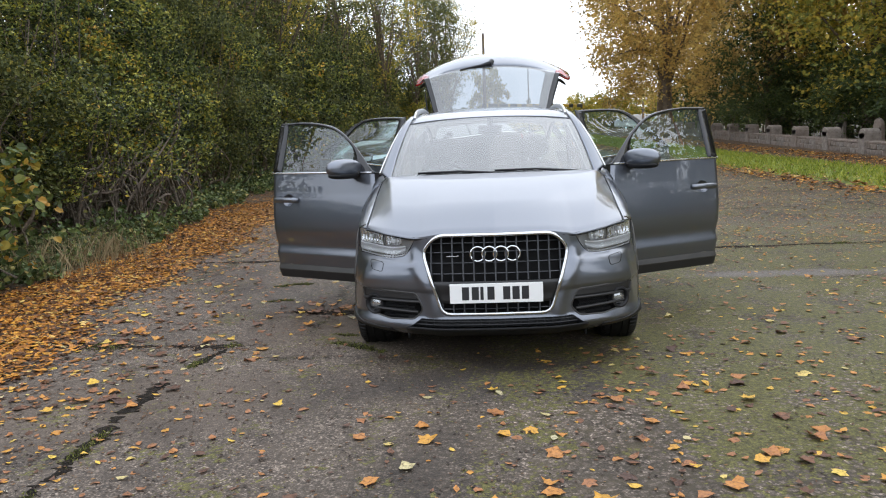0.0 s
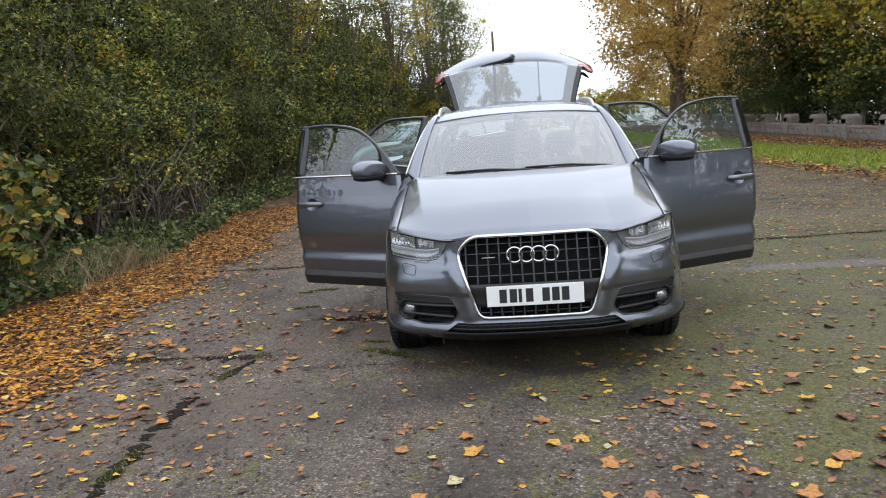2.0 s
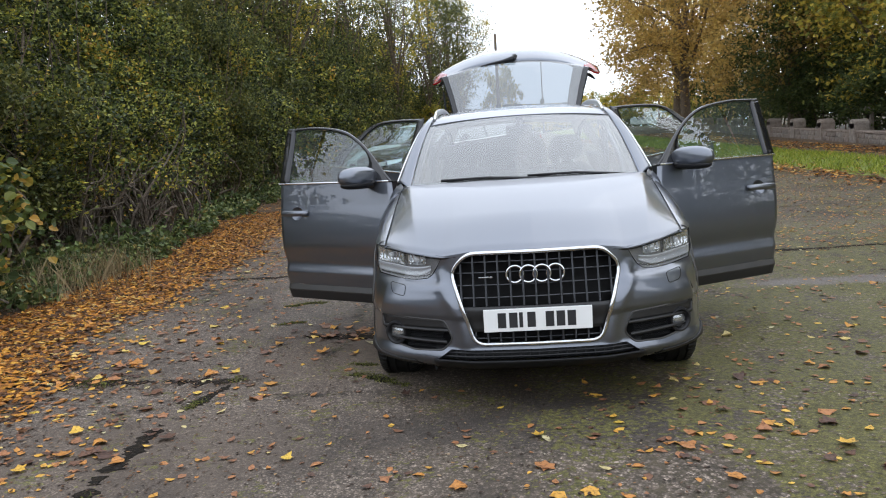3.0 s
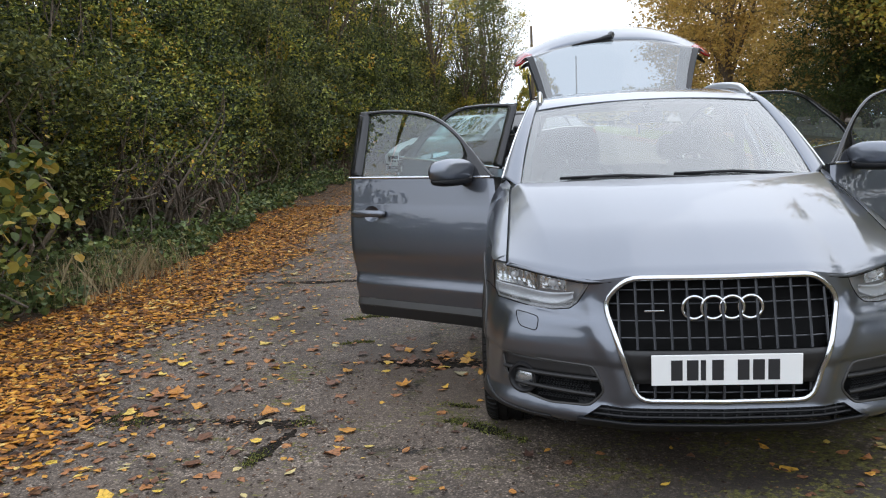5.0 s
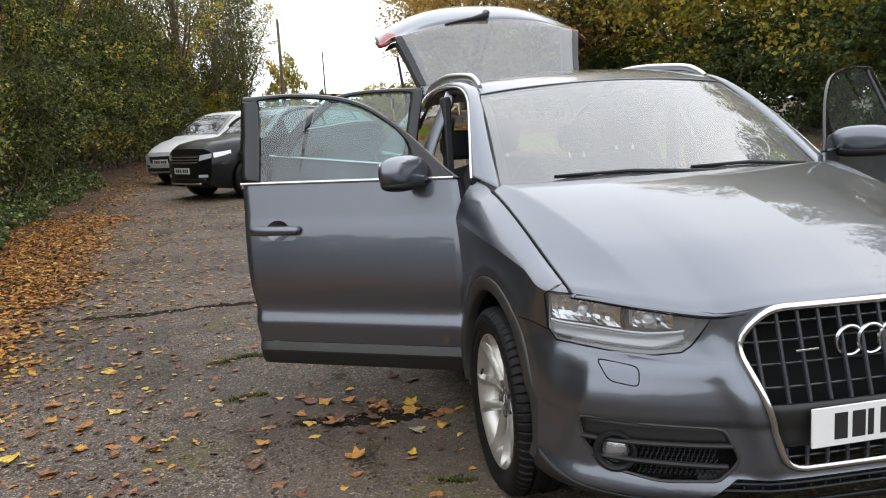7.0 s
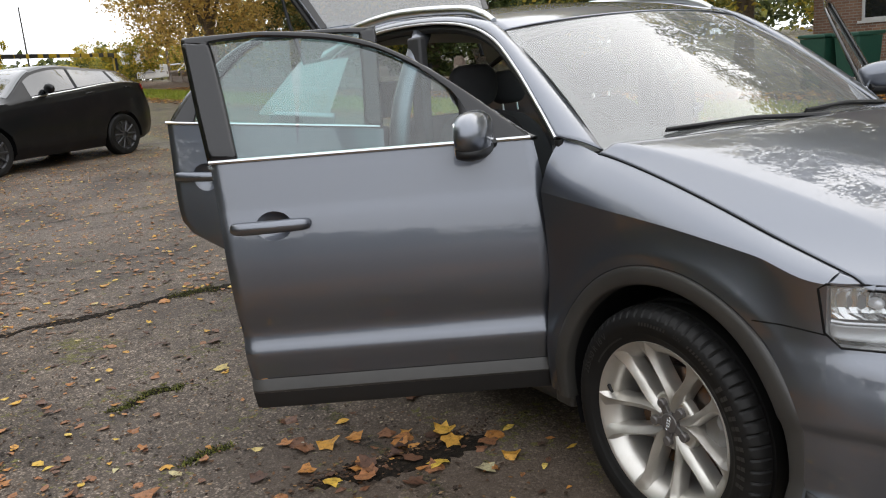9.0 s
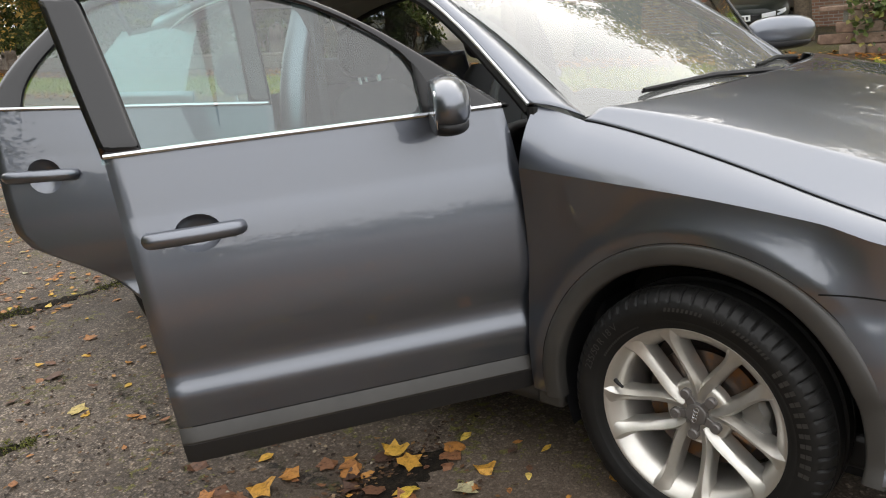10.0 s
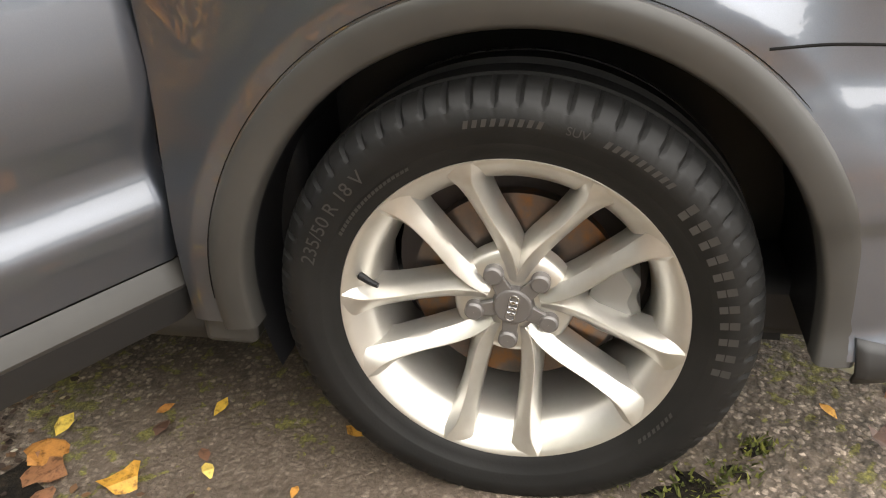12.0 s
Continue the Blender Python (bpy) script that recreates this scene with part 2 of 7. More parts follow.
def lathe(bm, profile, n=48, axis="x", centre=(0, 0, 0)):
    """Turns (along, radius) pairs about an axis."""
    c = Vector(centre)
    rings = []
    for a, r in profile:
        ring = []
        for j in range(n):
            t = 2 * math.pi * j / n
            p = {"x": (a, r * math.cos(t), r * math.sin(t)), "y": (r * math.cos(t), a, r * math.sin(t)), "z": (r * math.cos(t), r * math.sin(t), a)}[axis]
            ring.append(bm.verts.new(c + Vector(p)))
        rings.append(ring)
    for r0, r1 in zip(rings, rings[1:]):
        for j in range(n):
            bm.faces.new((r0[j], r0[(j + 1) % n], r1[(j + 1) % n], r1[j]))
    return bm


def smooth_curve(pts, n):
    """n + 1 points of a Catmull-Rom curve through pts, spaced by knot."""
    p = [Vector(q) for q in pts]
    p = [2 * p[0] - p[1], *p, 2 * p[-1] - p[-2]]
    out = []
    for i in range(n + 1):
        t = i / n * (len(p) - 3)
        k = min(int(t), len(p) - 4)
        f = t - k
        a, b, c, d = p[k:k + 4]
        out.append(0.5 * (2 * b + (c - a) * f + (2 * a - 5 * b + 4 * c - d) * f * f + (3 * b - a - 3 * c + d) * f ** 3))
    return out


def interp(x, table):
    """Smooth monotone interpolation in a table of (x, y)."""
    if x <= table[0][0]:
        return table[0][1]
    for i in range(len(table) - 1):
        (x0, y0), (x1, y1) = table[i], table[i + 1]
        if x <= x1:
            def slope(j):
                if j <= 0 or j >= len(table) - 1:
                    k = min(max(j, 0), len(table) - 2)
                    return (table[k + 1][1] - table[k][1]) / (table[k + 1][0] - table[k][0])
                a = (table[j][1] - table[j - 1][1]) / (table[j][0] - table[j - 1][0])
                b = (table[j + 1][1] - table[j][1]) / (table[j + 1][0] - table[j][0])
                return 0.0 if a * b <= 0 else 2 * a * b / (a + b)
            h, f = x1 - x0, (x - x0) / (x1 - x0)
            m0, m1 = slope(i) * h, slope(i + 1) * h
            return (2 * f ** 3 - 3 * f * f + 1) * y0 + (f ** 3 - 2 * f * f + f) * m0 + (3 * f * f - 2 * f ** 3) * y1 + (f ** 3 - f * f) * m1
    return table[-1][1]


def smoothstep(a, b, x):
    t = min(1, max(0, (x - a) / (b - a)))
    return t * t * (3 - 2 * t)


def inside(poly, x, y):
    """Whether (x, y) lies in a convex polygon."""
    s = 0
    for (x0, y0), (x1, y1) in zip(poly, poly[1:] + poly[:1]):
        c = (x1 - x0) * (y - y0) - (y1 - y0) * (x - x0)
        if abs(c) > 1e-9:
            if s and (c > 0) != (s > 0):
                return False
            s = c
    return True


def cut_hole(bm, poly, ax, keep=None):
    """Cuts a convex polygon, seen along the axis that ax leaves out, clean through a sheet. keep limits it to some faces."""
    lo = [min(p[k] for p in poly) - 0.03 for k in (0, 1)]
    hi = [max(p[k] for p in poly) + 0.03 for k in (0, 1)]

    def near(f):
        c = f.calc_center_median()
        return lo[0] < c[ax[0]] < hi[0] and lo[1] < c[ax[1]] < hi[1] and (keep is None or keep(c))
    for (x0, y0), (x1, y1) in zip(poly, poly[1:] + poly[:1]):
        no = Vector((0, 0, 0))
        no[ax[0]], no[ax[1]] = y1 - y0, x0 - x1
        co = Vector((0, 0, 0))
        co[ax[0]], co[ax[1]] = x0, y0
        fs = [f for f in bm.faces if near(f)]
        ge = set(fs) | {e for f in fs for e in f.edges} | {v for f in fs for v in f.verts}
        bmesh.ops.bisect_plane(bm, geom=list(ge), plane_co=co, plane_no=no, dist=1e-5)
    dead = [f for f in bm.faces if near(f) and inside(poly, f.calc_center_median()[ax[0]], f.calc_center_median()[ax[1]])]
    bmesh.ops.delete(bm, geom=dead, context="FACES")
    return bm


def round_poly(poly, r, n=4):
    """A polygon with its corners rounded off by about r."""
    out = []
    k = len(poly)
    for i in range(k):
        p, a, b = Vector(poly[i]), Vector(poly[i - 1]), Vector(poly[(i + 1) % k])
        ra, rb = min(r, (a - p).length * 0.45), min(r, (b - p).length * 0.45)
        p0, p1 = p + (a - p).normalized() * ra, p + (b - p).normalized() * rb
        for j in range(n + 1):
            t = j / n
            out.append(tuple((1 - t) ** 2 * p0 + 2 * t * (1 - t) * p + t * t * p1))
    return out

# ---- ground ----
def ground_z(x, y):
    """The land: level round the car, rising slowly beyond it."""
    rise = lambda d: (math.sqrt(d * d + 4.0) + d) / 2
    q = min(y, 70)
    z = 0.012 * rise(q - 4.0) + 0.012 * rise(q - 20.0)
    z += 0.10 * smoothstep(6.6, 8.5, x + 0.05 * (y - 10)) if y > -20 else 0
    z += 0.35 * smoothstep(-4.6, -6.8, x) + 0.03 * smoothstep(-3.7, -4.6, x)
    return z


ASPHALT = Mat("worn_tarmac", (0.07, 0.068, 0.066), 0.85)
_p = ASPHALT.world_pos()
_sep = ASPHALT.t.nodes.new("ShaderNodeSeparateXYZ")
ASPHALT.t.links.new(_p, _sep.inputs[0])
PX, PY = _sep.outputs[0], _sep.outputs[1]
A = ASPHALT
warp = A.node("ShaderNodeVectorMath")
warp.operation = "ADD"
A.t.links.new(_p, warp.inputs[0])
jit = A.node("ShaderNodeVectorMath")
jit.operation = "SCALE"
jit.inputs["Scale"].default_value = 0.016
A.t.links.new(A.noise(60.0, 3.0, 0.7, _p, "Color"), jit.inputs[0])
A.t.links.new(jit.outputs[0], warp.inputs[1])
_q = warp.outputs[0]
stone = A.voronoi(96.0, _q, out="Color")
stone_d = A.voronoi(96.0, _q)
fine = A.noise(240.0, 3.0, 0.7, _p)
mid = A.noise(1.1, 6.0, 0.65, _p)
big = A.noise(0.28, 4.0, 0.6, _p)
wear = A.noise(5.5, 6.0, 0.75, _p)
chip = A.ramp(stone, [(0.12, (0.062, 0.054, 0.046)), (0.42, (0.135, 0.120, 0.103)), (0.62, (0.205, 0.184, 0.160)), (0.88, (0.34, 0.315, 0.28))])
seat_in = A.math("ADD", stone_d, A.math("MULTIPLY", A.math("SUBTRACT", wear, 0.5), 0.9))
matrix = A.ramp(wear, [(0.32, (0.042, 0.036, 0.030)), (0.68, (0.115, 0.100, 0.083))])
col = A.mix(A.ramp(seat_in, [(0.36, 0.0), (0.62, 1.0)]), chip, matrix)
speck = A.ramp(A.noise(26.0, 5.0, 0.8, _p), [(0.32, 0.5), (0.5, 1.0), (0.66, 1.7)])
col = A.mix(1.0, col, speck, "MULTIPLY")
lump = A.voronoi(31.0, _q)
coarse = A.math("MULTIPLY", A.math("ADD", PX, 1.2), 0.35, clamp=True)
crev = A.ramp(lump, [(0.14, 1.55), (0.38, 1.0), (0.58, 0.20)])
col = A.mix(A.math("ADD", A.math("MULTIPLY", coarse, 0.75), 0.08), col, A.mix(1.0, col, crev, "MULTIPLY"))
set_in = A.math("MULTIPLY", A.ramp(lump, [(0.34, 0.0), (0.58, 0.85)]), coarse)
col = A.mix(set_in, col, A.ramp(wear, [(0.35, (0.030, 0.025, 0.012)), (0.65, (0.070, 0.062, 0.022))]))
# damp brown stains and pale worn places
stain = A.ramp(A.noise(0.75, 7.0, 0.7, _p), [(0.38, (0.46, 0.42, 0.39)), (0.49, (1.02, 0.98, 0.95)), (0.64, (1.45, 1.42, 1.40))])
col = A.mix(1.0, col, stain, "MULTIPLY")
col = A.mix(A.ramp(mid, [(0.36, 0.45), (0.54, 0.0)]), col, (0.052, 0.043, 0.034))
# moss between the stones: thick on the open side, in scraps elsewhere
moss_n = A.noise(2.1, 9.0, 0.72, _p)
moss_f = A.noise(34.0, 4.0, 0.7, _p)
side = A.math("MULTIPLY", A.math("ADD", PX, 0.25), 0.75, clamp=True)
moss = A.math("ADD", A.math("MULTIPLY", moss_n, 1.05), A.math("MULTIPLY", moss_f, 0.62))
moss = A.math("ADD", moss, A.math("MULTIPLY", lump, 0.22))
moss = A.math("ADD", moss, A.math("MULTIPLY", side, 0.095))

moss = A.math("ADD", moss, A.math("MULTIPLY", A.math("SUBTRACT", A.math("MULTIPLY", A.math("ADD", PX, 0.7), 1.0, clamp=True), 1.0), 0.085))


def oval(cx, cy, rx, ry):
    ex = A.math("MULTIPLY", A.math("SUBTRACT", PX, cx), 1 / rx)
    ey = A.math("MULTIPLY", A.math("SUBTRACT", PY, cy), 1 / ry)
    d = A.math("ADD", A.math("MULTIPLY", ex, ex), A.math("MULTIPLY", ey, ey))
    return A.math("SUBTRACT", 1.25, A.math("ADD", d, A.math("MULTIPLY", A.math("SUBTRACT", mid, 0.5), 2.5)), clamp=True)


sandy = A.math("MULTIPLY", A.math("MAXIMUM", oval(-1.25, 1.3, 0.6, 1.1), oval(-2.0, -0.4, 0.9, 0.7)), 0.5)
col = A.mix(sandy, col, A.ramp(A.noise(150.0, 4.0, 0.8, _p), [(0.3, (0.055, 0.042, 0.031)), (0.6, (0.15, 0.12, 0.092)), (0.75, (0.25, 0.21, 0.17))]))
strip_bare = oval(2.95, 2.92, 1.2, 0.20)
bare = A.math("MAXIMUM", strip_bare, oval(0.55, -1.2, 0.25, 1.2))
col = A.mix(A.math("MULTIPLY", strip_bare, 0.55), col, A.ramp(fine, [(0.3, (0.13, 0.127, 0.125)), (0.7, (0.30, 0.295, 0.29))]))
# under-bumper shadow painted dark into the tarmac, over the damp stain there
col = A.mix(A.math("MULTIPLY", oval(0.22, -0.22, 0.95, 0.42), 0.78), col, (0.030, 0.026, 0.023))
moss = A.math("SUBTRACT", moss, A.math("MULTIPLY", bare, 0.18))
moss = A.math("SUBTRACT", moss, A.math("MULTIPLY", oval(2.2, -2.6, 3.2, 1.9), 0.05))
moss = A.math("SUBTRACT", moss, A.math("MULTIPLY", A.math("MULTIPLY", A.math("SUBTRACT", PY, 4.6), 0.4, clamp=True), 0.10))
moss = A.ramp(moss, [(0.974, 0.0), (1.022, 0.92)])
moss_col = A.ramp(moss_f, [(0.30, (0.035, 0.036, 0.012)), (0.5, (0.095, 0.096, 0.026)), (0.72, (0.18, 0.18, 0.042))])
moss_col = A.mix(1.0, moss_col, A.ramp(A.noise(110.0, 4.0, 0.75, _p), [(0.32, 0.35), (0.5, 0.95), (0.66, 1.8)]), "MULTIPLY")
col = A.mix(moss, col, moss_col)


def crack(axis_a, axis_b, at, lo, hi, width, wob, least=0.12):
    """A wandering, broken joint across the tarmac, filled with dirt and moss."""
    w = A.math("MULTIPLY", A.math("SUBTRACT", A.noise(1.3, 3.0, 0.6, _p), 0.5), wob)
    w = A.math("ADD", w, A.math("MULTIPLY", A.math("SUBTRACT", A.noise(9.0, 4.0, 0.7, _p), 0.5), 0.16))
    d = A.math("ABSOLUTE", A.math("ADD", A.math("SUBTRACT", axis_a, at), w))
    n = A.math("MULTIPLY", A.ramp(A.noise(2.6, 4.0, 0.7, _p), [(0.36, least), (0.60, 1.0)]), width)
    rag = A.math("MULTIPLY", A.math("SUBTRACT", A.noise(38.0, 4.0, 0.75, _p), 0.5), 0.26)
    on = A.math("DIVIDE", A.math("SUBTRACT", A.math("ADD", n, rag), d), 0.012, clamp=True)
    a = A.math("MULTIPLY", A.math("SUBTRACT", axis_b, lo), 3.0, clamp=True)
    b = A.math("MULTIPLY", A.math("SUBTRACT", hi, axis_b), 3.0, clamp=True)
    return A.math("MULTIPLY", on, A.math("MULTIPLY", a, b))


marks = [crack(PX, PY, -3.0, 3.0, 11.0, 0.05, 0.9), crack(PY, PX, 8.5, -4.5, 5.0, 0.05, 0.9), crack(PY, PX, -1.9, 0.3, 2.6, 0.04, 0.8), crack(PX, PY, -1.3, 0.9, 3.4, 0.035, 0.4), crack(PY, PX, 0.42, -1.6, -0.8, 0.05, 0.4)]
tot = marks[0]
for k in marks[1:]:
    tot = A.math("MAXIMUM", tot, k)
green_in = A.ramp(A.noise(5.5, 4.0, 0.65, _p), [(0.45, 0.0), (0.56, 0.8)])
dirt_col = A.ramp(moss_f, [(0.35, (0.006, 0.005, 0.004)), (0.55, (0.017, 0.012, 0.008)), (0.75, (0.07, 0.045, 0.022))])
broken = A.ramp(A.noise(75.0, 4.0, 0.8, _p), [(0.36, 0.15), (0.46, 1.0)])
col = A.mix(A.math("MULTIPLY", A.math("MULTIPLY", tot, 0.95), broken), col, A.mix(green_in, dirt_col, moss_col))
col = A.mix(1.0, col, (0.85, 0.765, 0.70), "MULTIPLY")
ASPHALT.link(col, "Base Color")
ASPHALT.link(ASPHALT.ramp(big, [(0.3, 0.62), (0.7, 0.9)]), "Roughness")
hgt = ASPHALT.math("ADD", ASPHALT.math("MULTIPLY", stone_d, -0.6), ASPHALT.math("MULTIPLY", fine, 0.35))
hgt = ASPHALT.math("SUBTRACT", ASPHALT.math("ADD", hgt, ASPHALT.math("MULTIPLY", ASPHALT.math("MULTIPLY", lump, coarse), -1.1)), ASPHALT.math("MULTIPLY", tot, 1.6))
ASPHALT.bump(hgt, 0.7, 0.008)
ASPHALT = ASPHALT.m

xs = [-400, -150, -60, -30, -20, -14, -10] + [-8 + 0.4 * i for i in range(51)] + [13, 15, 18, 24, 36, 60, 150, 400]
yy = [-400, -120, -40, -20, -12, -8] + [-6 + 0.5 * i for i in range(50)] + [20, 23, 27, 32, 38, 45, 55, 65, 80, 120, 200, 500]
bm = bmesh.new()
vs = [[bm.verts.new((x, y, ground_z(x, y))) for x in xs] for y in yy]
for j in range(len(yy) - 1):
    for i in range(len(xs) - 1):
        bm.faces.new((vs[j][i], vs[j][i + 1], vs[j + 1][i + 1], vs[j + 1][i]))
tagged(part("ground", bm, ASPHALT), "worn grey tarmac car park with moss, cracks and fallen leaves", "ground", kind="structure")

# ---- the grey car with its doors and tailgate open ----
car = empty("parked_suv", label="grey metallic SUV, all doors and tailgate open, on worn tarmac", category="car")
HUB_Y, HUB_Z, REAR_Y = 0.890, 0.321, 3.49
ARCH_Y, ARCH_Z = 0.877, 0.335
N_PLAN = 120
PLAN_LOW = smooth_curve([(0, -0.02, 0), (0.3, -0.002, 0), (0.42, 0.04, 0), (0.53, 0.085, 0), (0.65, 0.15, 0), (0.72, 0.20, 0), (0.78, 0.255, 0),
                         (0.82, 0.31, 0), (0.855, 0.39, 0), (0.878, 0.5, 0), (0.889, 0.65, 0), (0.886, 0.9, 0), (0.882, 1.37, 0)], N_PLAN)
PLAN_UP = smooth_curve([(0, 0.03, 0), (0.3, 0.05, 0), (0.4, 0.073, 0), (0.456, 0.10, 0), (0.55, 0.16, 0), (0.65, 0.235, 0), (0.73, 0.315, 0),
                        (0.785, 0.375, 0), (0.825, 0.43, 0), (0.852, 0.53, 0), (0.868, 0.65, 0), (0.875, 0.9, 0), (0.876, 1.37, 0)], N_PLAN)
UP_Y = [p.y for p in PLAN_UP]
FRONT_PROFILE = [(0.20, -0.09), (0.225, -0.035), (0.25, 0.004), (0.272, 0.018), (0.295, 0.013), (0.335, 0.0), (0.46, 0.0), (0.49, 0.012), (0.55, 0.014), (0.62, 0.008), (0.67, 0.0), (0.81, -0.004)]
LEDGE = [(0.55, 0.0), (0.59, 0.005), (0.617, 0.011), (0.630, 0.010), (0.655, -0.008), (0.70, -0.008), (0.81, -0.004)]
GRILLE_HALF = [(0.30, 0.30), (0.346, 0.30), (0.70, 0.405), (0.788, 0.33)]
FENDER_PROFILE = [(0.2, -0.03), (0.30, -0.012), (0.45, 0.0), (0.56, -0.005), (0.66, -0.010), (0.76, -0.007), (0.86, 0.001), (0.94, 0.009)]
CREASE_Z = [(0.395, 0.812), (0.43, 0.812), (0.6, 0.85), (0.9, 0.897), (1.2, 0.925), (1.37, 0.94)]


def plan_at(table, s):
    t = min(max(s, 0), 1) * N_PLAN
    k = min(int(t), N_PLAN - 1)
    return table[k].lerp(table[k + 1], t - k), (table[k + 1] - table[k]).normalized()


def s_of_y(y):
    for i in range(N_PLAN):
        if UP_Y[i + 1] >= y:
            return (i + (y - UP_Y[i]) / (UP_Y[i + 1] - UP_Y[i])) / N_PLAN
    return 1.0


def shell(s, z, sx=1, push=0.0):
    """The nose and front wings: s runs round the plan from the middle of the nose to the door gap."""
    a, da = plan_at(PLAN_LOW, s)
    b, db = plan_at(PLAN_UP, s)
    turn = smoothstep(0.30, 0.42, b.y)
    w = smoothstep(0.52 - 0.24 * turn, 0.71 + 0.06 * turn, z)
    p, d = a.lerp(b, w), da.lerp(db, w)
    n = Vector((d.y, -d.x, 0)).normalized()
    side = smoothstep(0.35, 0.75, p.y)
    o = (interp(z, FRONT_PROFILE) + interp(z, LEDGE) * smoothstep(0.40, 0.50, p.x) * (1 - turn)) * (1 - side) + interp(z, FENDER_PROFILE) * side + push
    # a ridge that runs down beside the grille
    beside = p.x - interp(z, GRILLE_HALF)
    o += 0.011 * math.exp(-((beside - 0.055) / 0.030) ** 2) * smoothstep(0.29, 0.36, z) * (1 - smoothstep(0.66, 0.74, z)) * smoothstep(0.005, 0.03, beside)
    zc = interp(p.y, CREASE_Z)
    o -= 0.026 * smoothstep(zc - 0.15, zc + 0.01, z) * smoothstep(0.47, 0.62, p.y) * (1 - smoothstep(0.62, 1.15, p.y))
    r = math.hypot(p.y - ARCH_Y, z - ARCH_Z)
    # the wing sweeps out to a flare round the arch
    o += 0.017 * math.exp(-max(0.0, r - 0.480) / 0.055) * side
    return Vector((sx * (p.x + n.x * o), p.y + n.y * o, z))


def s_of_x(x, z):
    lo, hi = 0.0, 0.8
    for _ in range(24):
        mid = (lo + hi) / 2
        if shell(mid, z).x < x:
            lo = mid
        else:
            hi = mid
    return lo


def on_nose(x, z, push=0.0):
    """The point of the nose at a sideways place and height."""
    p = shell(s_of_x(abs(x), z), z, 1, push)
    return Vector((x, p.y, z))


S_CORNER = s_of_y(0.43)
HOOD_FRONT_Y = [(0, 0.03), (0.2, 0.037), (0.36, 0.062), (0.456, 0.098), (0.55, 0.155), (0.65, 0.232), (0.73, 0.312), (0.772, 0.358), (0.80, 0.395)]
HOOD_FRONT_Z = [(0, 0.80), (0.3, 0.797), (0.40, 0.784), (0.456, 0.776), (0.6, 0.79), (0.772, 0.813), (0.83, 0.816)]
GRILLE = round_poly([(-0.335, 0.788), (0.335, 0.788), (0.415, 0.70), (0.305, 0.346), (-0.305, 0.346), (-0.415, 0.70)], 0.05, 4)
HEADLAMP = [(0.456, 0.774), (0.478, 0.728), (0.508, 0.682), (0.535, 0.662), (0.60, 0.652), (0.70, 0.655), (0.812, 0.668), (0.826, 0.70), (0.828, 0.80), (0.822, 0.812), (0.772, 0.811), (0.6, 0.789)]
VENT = round_poly([(0.800, 0.476), (0.62, 0.468), (0.46, 0.462), (0.418, 0.37), (0.47, 0.312), (0.62, 0.306), (0.72, 0.325), (0.785, 0.385)], 0.02, 2)
INTAKE = [(-0.43, 0.318), (0.43, 0.318), (0.50, 0.268), (-0.50, 0.268)]


def nose_skin(u, v):
    s = abs(u * 2 - 1) * S_CORNER
    sx = 1 if u > 0.5 else -1
    x = shell(s, 0.8).x
    top = interp(x, HOOD_FRONT_Z)
    return shell(s, 0.20 + (top - 0.20) * v, sx)


bm = grid(nose_skin, 150, 62)
mirrored = lambda poly: [(-x, z) for x, z in poly]
for hole in (GRILLE, HEADLAMP, mirrored(HEADLAMP), VENT, mirrored(VENT), INTAKE):
    cut_hole(bm, hole, (0, 2))
front_bumper = part("front_bumper", bm, PAINT, car)


def hood_point(u, v):
    """The bonnet: u from side to side, v from its nose to the windscreen."""
    x0, x1 = 0.772 * u, 0.765 * u
    y0, y1 = interp(abs(x0), HOOD_FRONT_Y) + 0.002, interp(abs(x1), [(0, 1.03), (0.4, 1.075), (0.6, 1.135), (0.765, 1.231)])
    z0, z1 = interp(abs(x0), HOOD_FRONT_Z), 1.056
    h = 1 - (1 - v) ** 1.3
    x = x0 + (x1 - x0) * v
    xc = 0.575 + 0.150 * v
    ax = abs(x)
    rise = 0.034 + 0.016 * (1 - (ax / xc) ** 2) if ax < xc else 0.052 * max(0.0, 1 - (ax - xc) / (0.774 - xc)) - 0.018
    z = z0 + (z1 - z0) * h + rise * smoothstep(-0.06, 0.36, v) * (1 - 0.35 * v) - 0.010 * (1 - smoothstep(0, 0.05, v))
    return Vector((x, y0 + (y1 - y0) * v, z))


part("bonnet", grid(lambda u, v: hood_point(2 * u - 1, v), 160, 70), PAINT, car, solid=0.004)


bm = tube(bmesh.new(), [Vector((x, interp(abs(x), HOOD_FRONT_Y) + 0.004, interp(abs(x), HOOD_FRONT_Z) - 0.0135)) for x in [0.775 * (i / 30 - 1) for i in range(61)]], 0.0022, 8)
part("bonnet_gap", bm, SEAM, car)


def gap_path(sx, w):
    """The edge between bonnet and wing (w 0 to 1), and on to the foot of the windscreen pillar."""
    if w < 0.85:
        p = hood_point(1.003, w / 0.85)
    else:
        f = (w - 0.85) / 0.15
        p = hood_point(1.003, 1).lerp(Vector((0.792, 1.375, 1.096)), f) + Vector((-0.012, 0, -0.003)) * math.sin(math.pi * f)
    return Vector((sx * p.x, p.y, p.z))


def gap_at(sx, y):
    lo, hi = 0.0, 1.0
    for _ in range(22):
        mid = (lo + hi) / 2
        if gap_path(1, mid).y < y:
            lo = mid
        else:
            hi = mid
    p = gap_path(sx, lo)
    p.y = y
    return p


